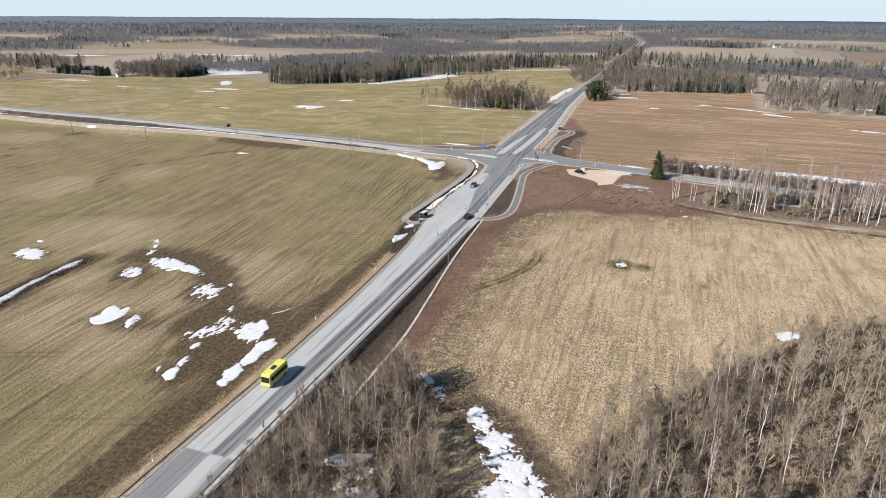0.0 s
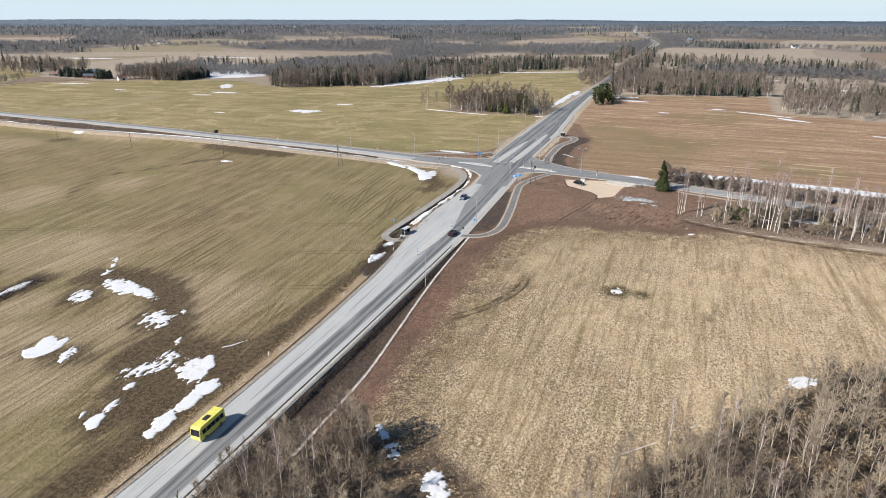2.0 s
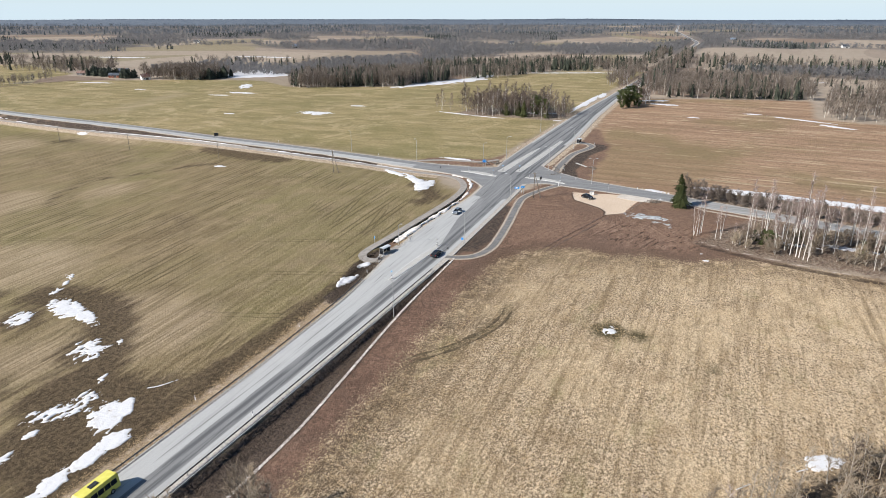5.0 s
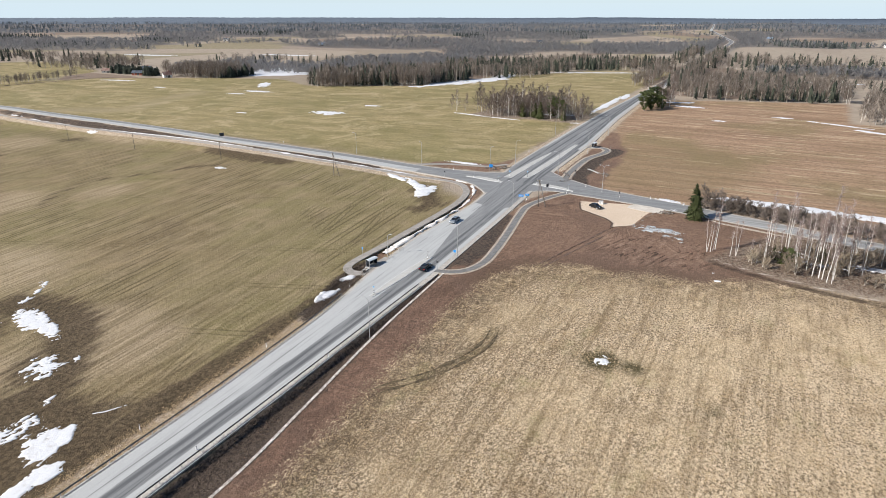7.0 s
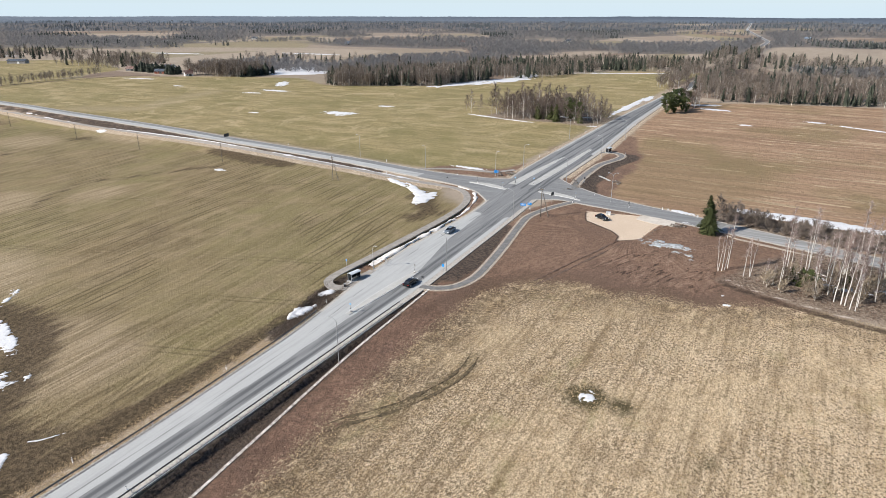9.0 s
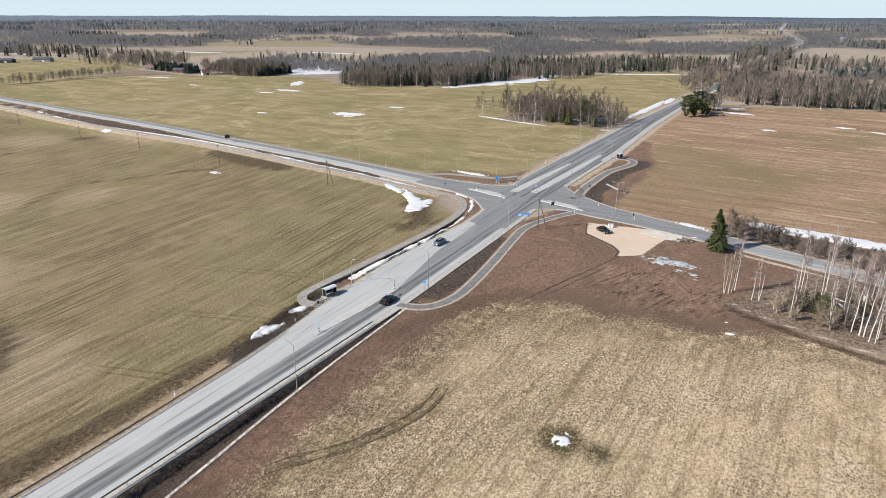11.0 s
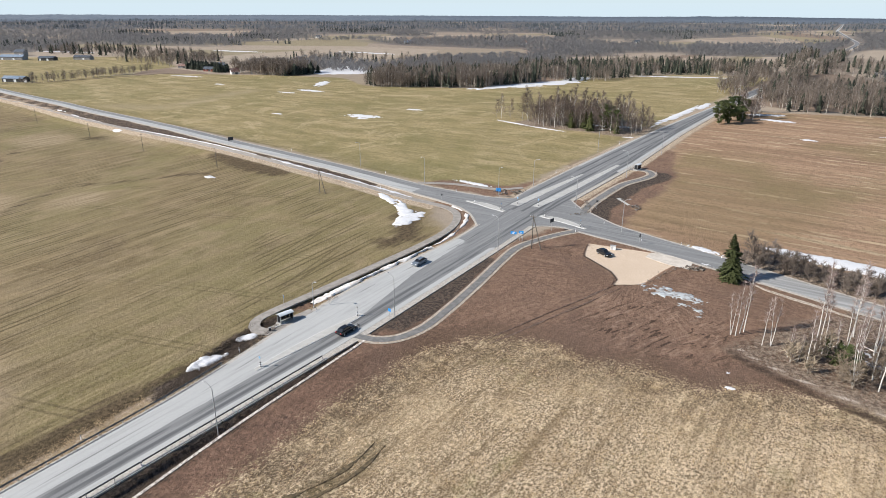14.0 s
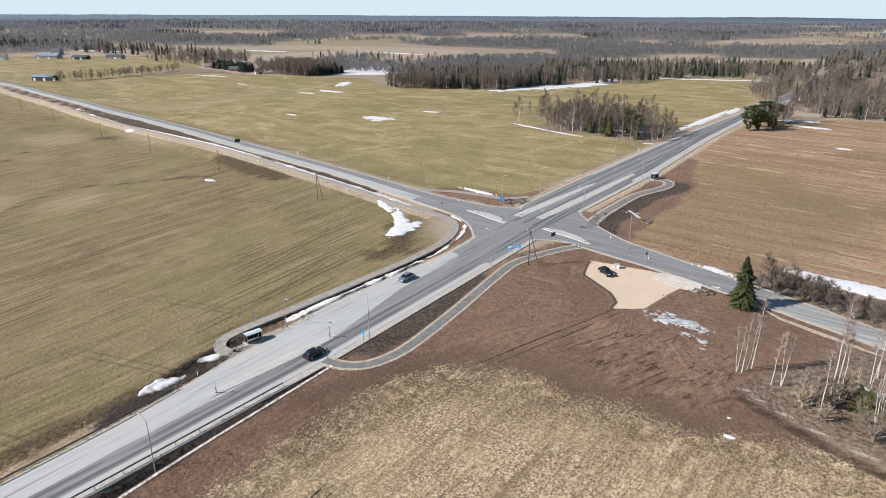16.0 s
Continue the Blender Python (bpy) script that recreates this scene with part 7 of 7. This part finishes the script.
for x, y, t, wall, roof in ((-1250, 1050, 30, WALL_WHITE, ROOF_RUST), (-1180, 1250, 10, WALL_WHITE, ROOF_DARK), (-820, 1150, 50, WALL_GREY, ROOF_BLUE), (-640, 1300, 20, WALL_WHITE, ROOF_RUST), (180, 1500, 20, WALL_WHITE, ROOF_DARK), (420, 1350, 60, WALL_WHITE, ROOF_RUST), (-20, 1750, 0, WALL_GREY, ROOF_BLUE), (-480, 1500, 35, WALL_WHITE, ROOF_DARK)):
    building("house", "small far farmhouse with a pitched roof", "house", x, y, t, 12, 8, 3.4, 3.4, wall, roof, 1, 3, True)

# ---- railing of the northern path, stones beside the yard ----
def railing(line, label):
    c = curve(line, 2.0)
    ob = thing("railing", label, "railing")
    for i, p in enumerate(c):
        z = gz(*p)
        part("post", rod((p[0], p[1], z - 0.2), (p[0], p[1], z + 1.1), 0.035, STEEL, 0.035, 6), ob)
        if i:
            q = c[i - 1]
            for h in (0.55, 1.08):
                part("handrail" if h > 1 else "rail", rod((q[0], q[1], gz(*q) + h), (p[0], p[1], z + h), 0.028, STEEL, 0.028, 5), ob)
    return ob


railing(((-51.0, 296), (-52.2, 304), (-52.6, 314), (-52.2, 327), (-49.4, 336), (-48.4, 343), (-49.6, 350)), "grey steel pedestrian railing beside the curved footpath")
railing(((-73.6, 203.4), (-74.6, 205.4), (-75.6, 206.2)), "short grey steel railing beside the bus stop")


def stones(line, n, spread, size, label, seed):
    """A heap of rough stones along a line."""
    r_, c = random.Random(seed), curve(line, 0.5)
    V, F = [], []
    for _ in range(n):
        p = c[r_.randrange(len(c))]
        x, y, s = p[0] + r_.gauss(0, spread), p[1] + r_.gauss(0, spread), size * r_.uniform(0.5, 1.4)
        z, k = gz(x, y) + s * 0.25 + max(0, r_.gauss(0.15, 0.2)), len(V)
        for i in range(3):
            for j in range(5):
                a, e = 6.283 * j / 5 + i * 0.6, (-0.8, 0.1, 0.9)[i]
                q = s * r_.uniform(0.7, 1.15)
                V.append((x + q * math.cos(a) * math.cos(e), y + q * math.sin(a) * math.cos(e), z + q * 0.7 * math.sin(e)))
        for i in range(2):
            F += [(k + i * 5 + j, k + i * 5 + (j + 1) % 5, k + i * 5 + 5 + (j + 1) % 5, k + i * 5 + 5 + j) for j in range(5)]
        F += [tuple(k + 10 + j for j in range(5))]
    me_ = bpy.data.meshes.new("stones")
    me_.from_pydata(V, [], F)
    me_.materials.append(STONE)
    return tagged(new("stones", me_), label, "stones", kind="stuff")


STONE = tree_mat("rough_grey_stone", (0.09, 0.075, 0.063), (0.30, 0.26, 0.22), False)
stones(((-18.2, 252), (-16.8, 259), (-14.6, 264.5), (-11.5, 266)), 60, 0.3, 0.15, "grey rubble along the edge of the gravel yard", 4)
stones(((-12.5, 265.5), (-10.0, 266.2)), 70, 0.7, 0.24, "heap of grey rubble beside the apron", 5)
stones(((-53.5, 288.5), (-51.5, 292), (-56, 302)), 40, 0.7, 0.28, "pale stones beside the path's mouth", 6)
stones(((-41.6, 305.2), (-40.2, 304.2), (-39.4, 303.0)), 26, 0.8, 0.3, "pale stones at the foot of the gutter", 8)
stones(((-84, 296.5), (-80, 300.5), (-88, 297.5)), 60, 0.9, 0.35, "pale stones and rubble behind the junction", 7)

# ---- dead grass and clods that stand up from the ground ----
WEED = tree_mat("withered_weeds", (0.045, 0.034, 0.026), (0.15, 0.115, 0.088), False)
STRAW = tree_mat("dead_grass", (0.22, 0.15, 0.08), (0.56, 0.42, 0.25), False)
CLOD = tree_mat("soil_clods", (0.085, 0.054, 0.039), (0.21, 0.135, 0.094), False)


def tufts(name, poly, n, low, high, wide, mat, label, seed, lo=None, hi=None, keep=None):
    """Small leaning tufts, each of three blades."""
    rs = np.random.RandomState(seed)
    p = np.array(poly, float)
    lo_, hi_ = (lo or p.min(0)), (hi or p.max(0))
    x, y = rs.uniform(lo_[0], hi_[0], n), rs.uniform(lo_[1], hi_[1], n)
    ok = sdf(poly, x, y) > rs.uniform(-1.2, 1.0, n)
    if keep is not None:
        ok &= keep(x, y, rs)
    x, y = x[ok], y[ok]
    n = len(x)
    z = ground_z(x, y) - 0.03
    V = np.zeros((n, 3, 3, 3))
    for k in range(3):
        a = rs.uniform(0, 6.283, n)
        h, w = rs.uniform(low, high, n), rs.uniform(0.6, 1.3, n) * wide
        ox, oy = rs.normal(0, wide * 0.8, n), rs.normal(0, wide * 0.8, n)
        c, s = np.cos(a), np.sin(a)
        lean = rs.uniform(1.2, 2.6, n) * h
        V[:, k, 0] = np.stack([x + ox + s * w, y + oy - c * w, z], -1)
        V[:, k, 1] = np.stack([x + ox - s * w, y + oy + c * w, z], -1)
        V[:, k, 2] = np.stack([x + ox - c * lean, y + oy - s * lean, z + h], -1)
    me_ = bpy.data.meshes.new(name)
    me_.from_pydata(V.reshape(-1, 3).tolist(), [], np.arange(n * 9).reshape(-1, 3).tolist())
    me_.materials.append(mat)
    return tagged(new(name, me_), label, "grass" if mat is STRAW else "soil", kind="stuff")


def by_noise(freq, cut):
    return lambda x, y, rs: np.array([noise.noise((a * freq, b * freq, 2.0)) for a, b in zip(x, y)]) > cut + rs.normal(0, 0.2, len(x))


tufts("stubble", STUBBLE, 60000, 0.06, 0.18, 0.09, STRAW, "short dead grass and stubble on the field", 3, (-45, 92), (62, 219), by_noise(0.3, -0.15))
tufts("verge_grass", [(float(lerp_line(ROAD_L, y)) - 1.2, y) for y in range(50, 170, 10)] + [(float(lerp_line(ROAD_L, y)) - 5.0, y) for y in range(160, 40, -10)], 14000, 0.06, 0.2, 0.05, STRAW, "dead grass on the road verge", 5)
tufts("ditch_grass", [(float(lerp_line(ROAD_R, y)) + 2.4, y) for y in range(50, 200, 10)] + [(float(lerp_line(OUTER, y)) + 0.4, y) for y in range(190, 40, -10)], 14000, 0.1, 0.4, 0.05, WEED, "dark withered weeds in the ditch", 6)
tufts("ditch_weeds", [(float(lerp_line(ROAD_L, y)) - 2.2, y) for y in range(160, 196, 6)] + [(float(lerp_line(ROAD_L, y)) - min(6.6, 2.6 + (y - 160) * 0.25), y) for y in range(192, 158, -6)], 9000, 0.15, 0.55, 0.07, WEED, "dark withered weeds and clods beside the bus stop", 12)
tufts("clods", SOIL, 40000, 0.04, 0.14, 0.10, CLOD, "loose clods of raw brown soil", 7, (-58, 120), (30, 276), lambda x, y, rs: (by_noise(0.2, 0.0)(x, y, rs)) & (line_d(curve(PATH_E, 2.0), x, y) > 2.4) & (sdf(((-38.5, 257), (-27, 254), (-24, 247), (-20, 248), (-14, 272), (-36, 270)), x, y) < -0.5) & (x > lerp_line(ROAD_R, y) + 1.8))
tufts("lot_grass", LOT_E, 14000, 0.1, 0.35, 0.05, CLOD, "dead grass under the birches", 8, (2, 222), (80, 262))
tufts("wood_grass", ((-58, 40), (-58, 92), (-40, 101), (-20, 80), (-8, 84), (48, 158), (80, 165), (80, 40)), 30000, 0.1, 0.4, 0.05, STRAW, "dead grass and litter at the woods' edge", 9, None, None, lambda x, y, rs: np.maximum(sdf(WOOD_A, x, y), sdf(WOOD_B, x, y)) > -1.5)
tufts("field_weeds", ((-161.5, 92), (-155, 92), (-159, 112), (-158.8, 133), (-163.6, 133), (-164, 112)), 2200, 0.3, 0.8, 0.10, WEED, "tall dead weeds along a field ditch", 10)

# ---- the wooded distance at the horizon ----
def far_ridge(r, deep, low, top, wave, a, b, label):
    """A long wooded slope, seen only as the edge of the land, with haze in its two tones."""
    k_ = Mat("far_woods_painted_haze", 1.0, 0.0, 0.0)
    # both tones hold the air's blue haze as base colour
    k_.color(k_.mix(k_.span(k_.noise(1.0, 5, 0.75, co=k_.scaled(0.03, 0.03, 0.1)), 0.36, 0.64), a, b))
    V, F = [], []
    for k in range(1101):
        t = radians(40 + 0.125 * k)
        c, s_ = math.cos(t), math.sin(t)
        z = top + wave * noise.noise((k * 0.011, r, 0)) + 1.6 * noise.noise((k * 0.09, 7.0, r)) + 1.4 * noise.noise((k * 0.53, 3.0, r)) + 1.2 * noise.noise((k * 2.3, 5.0, r))
        V += [(r * c, r * s_, low), ((r + deep) * c, (r + deep) * s_, z), ((r + deep + 60) * c, (r + deep + 60) * s_, low - 40)]
        if k:
            q = 3 * (k - 1)
            F += [(q, q + 3, q + 4, q + 1), (q + 1, q + 4, q + 5, q + 2)]
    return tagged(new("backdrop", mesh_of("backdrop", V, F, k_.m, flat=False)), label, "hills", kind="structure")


far_ridge(4100, 600, 10, 43.0, 7, (0.118, 0.142, 0.172), (0.165, 0.188, 0.215), "wooded hills at the horizon, haze blue put into their colour")
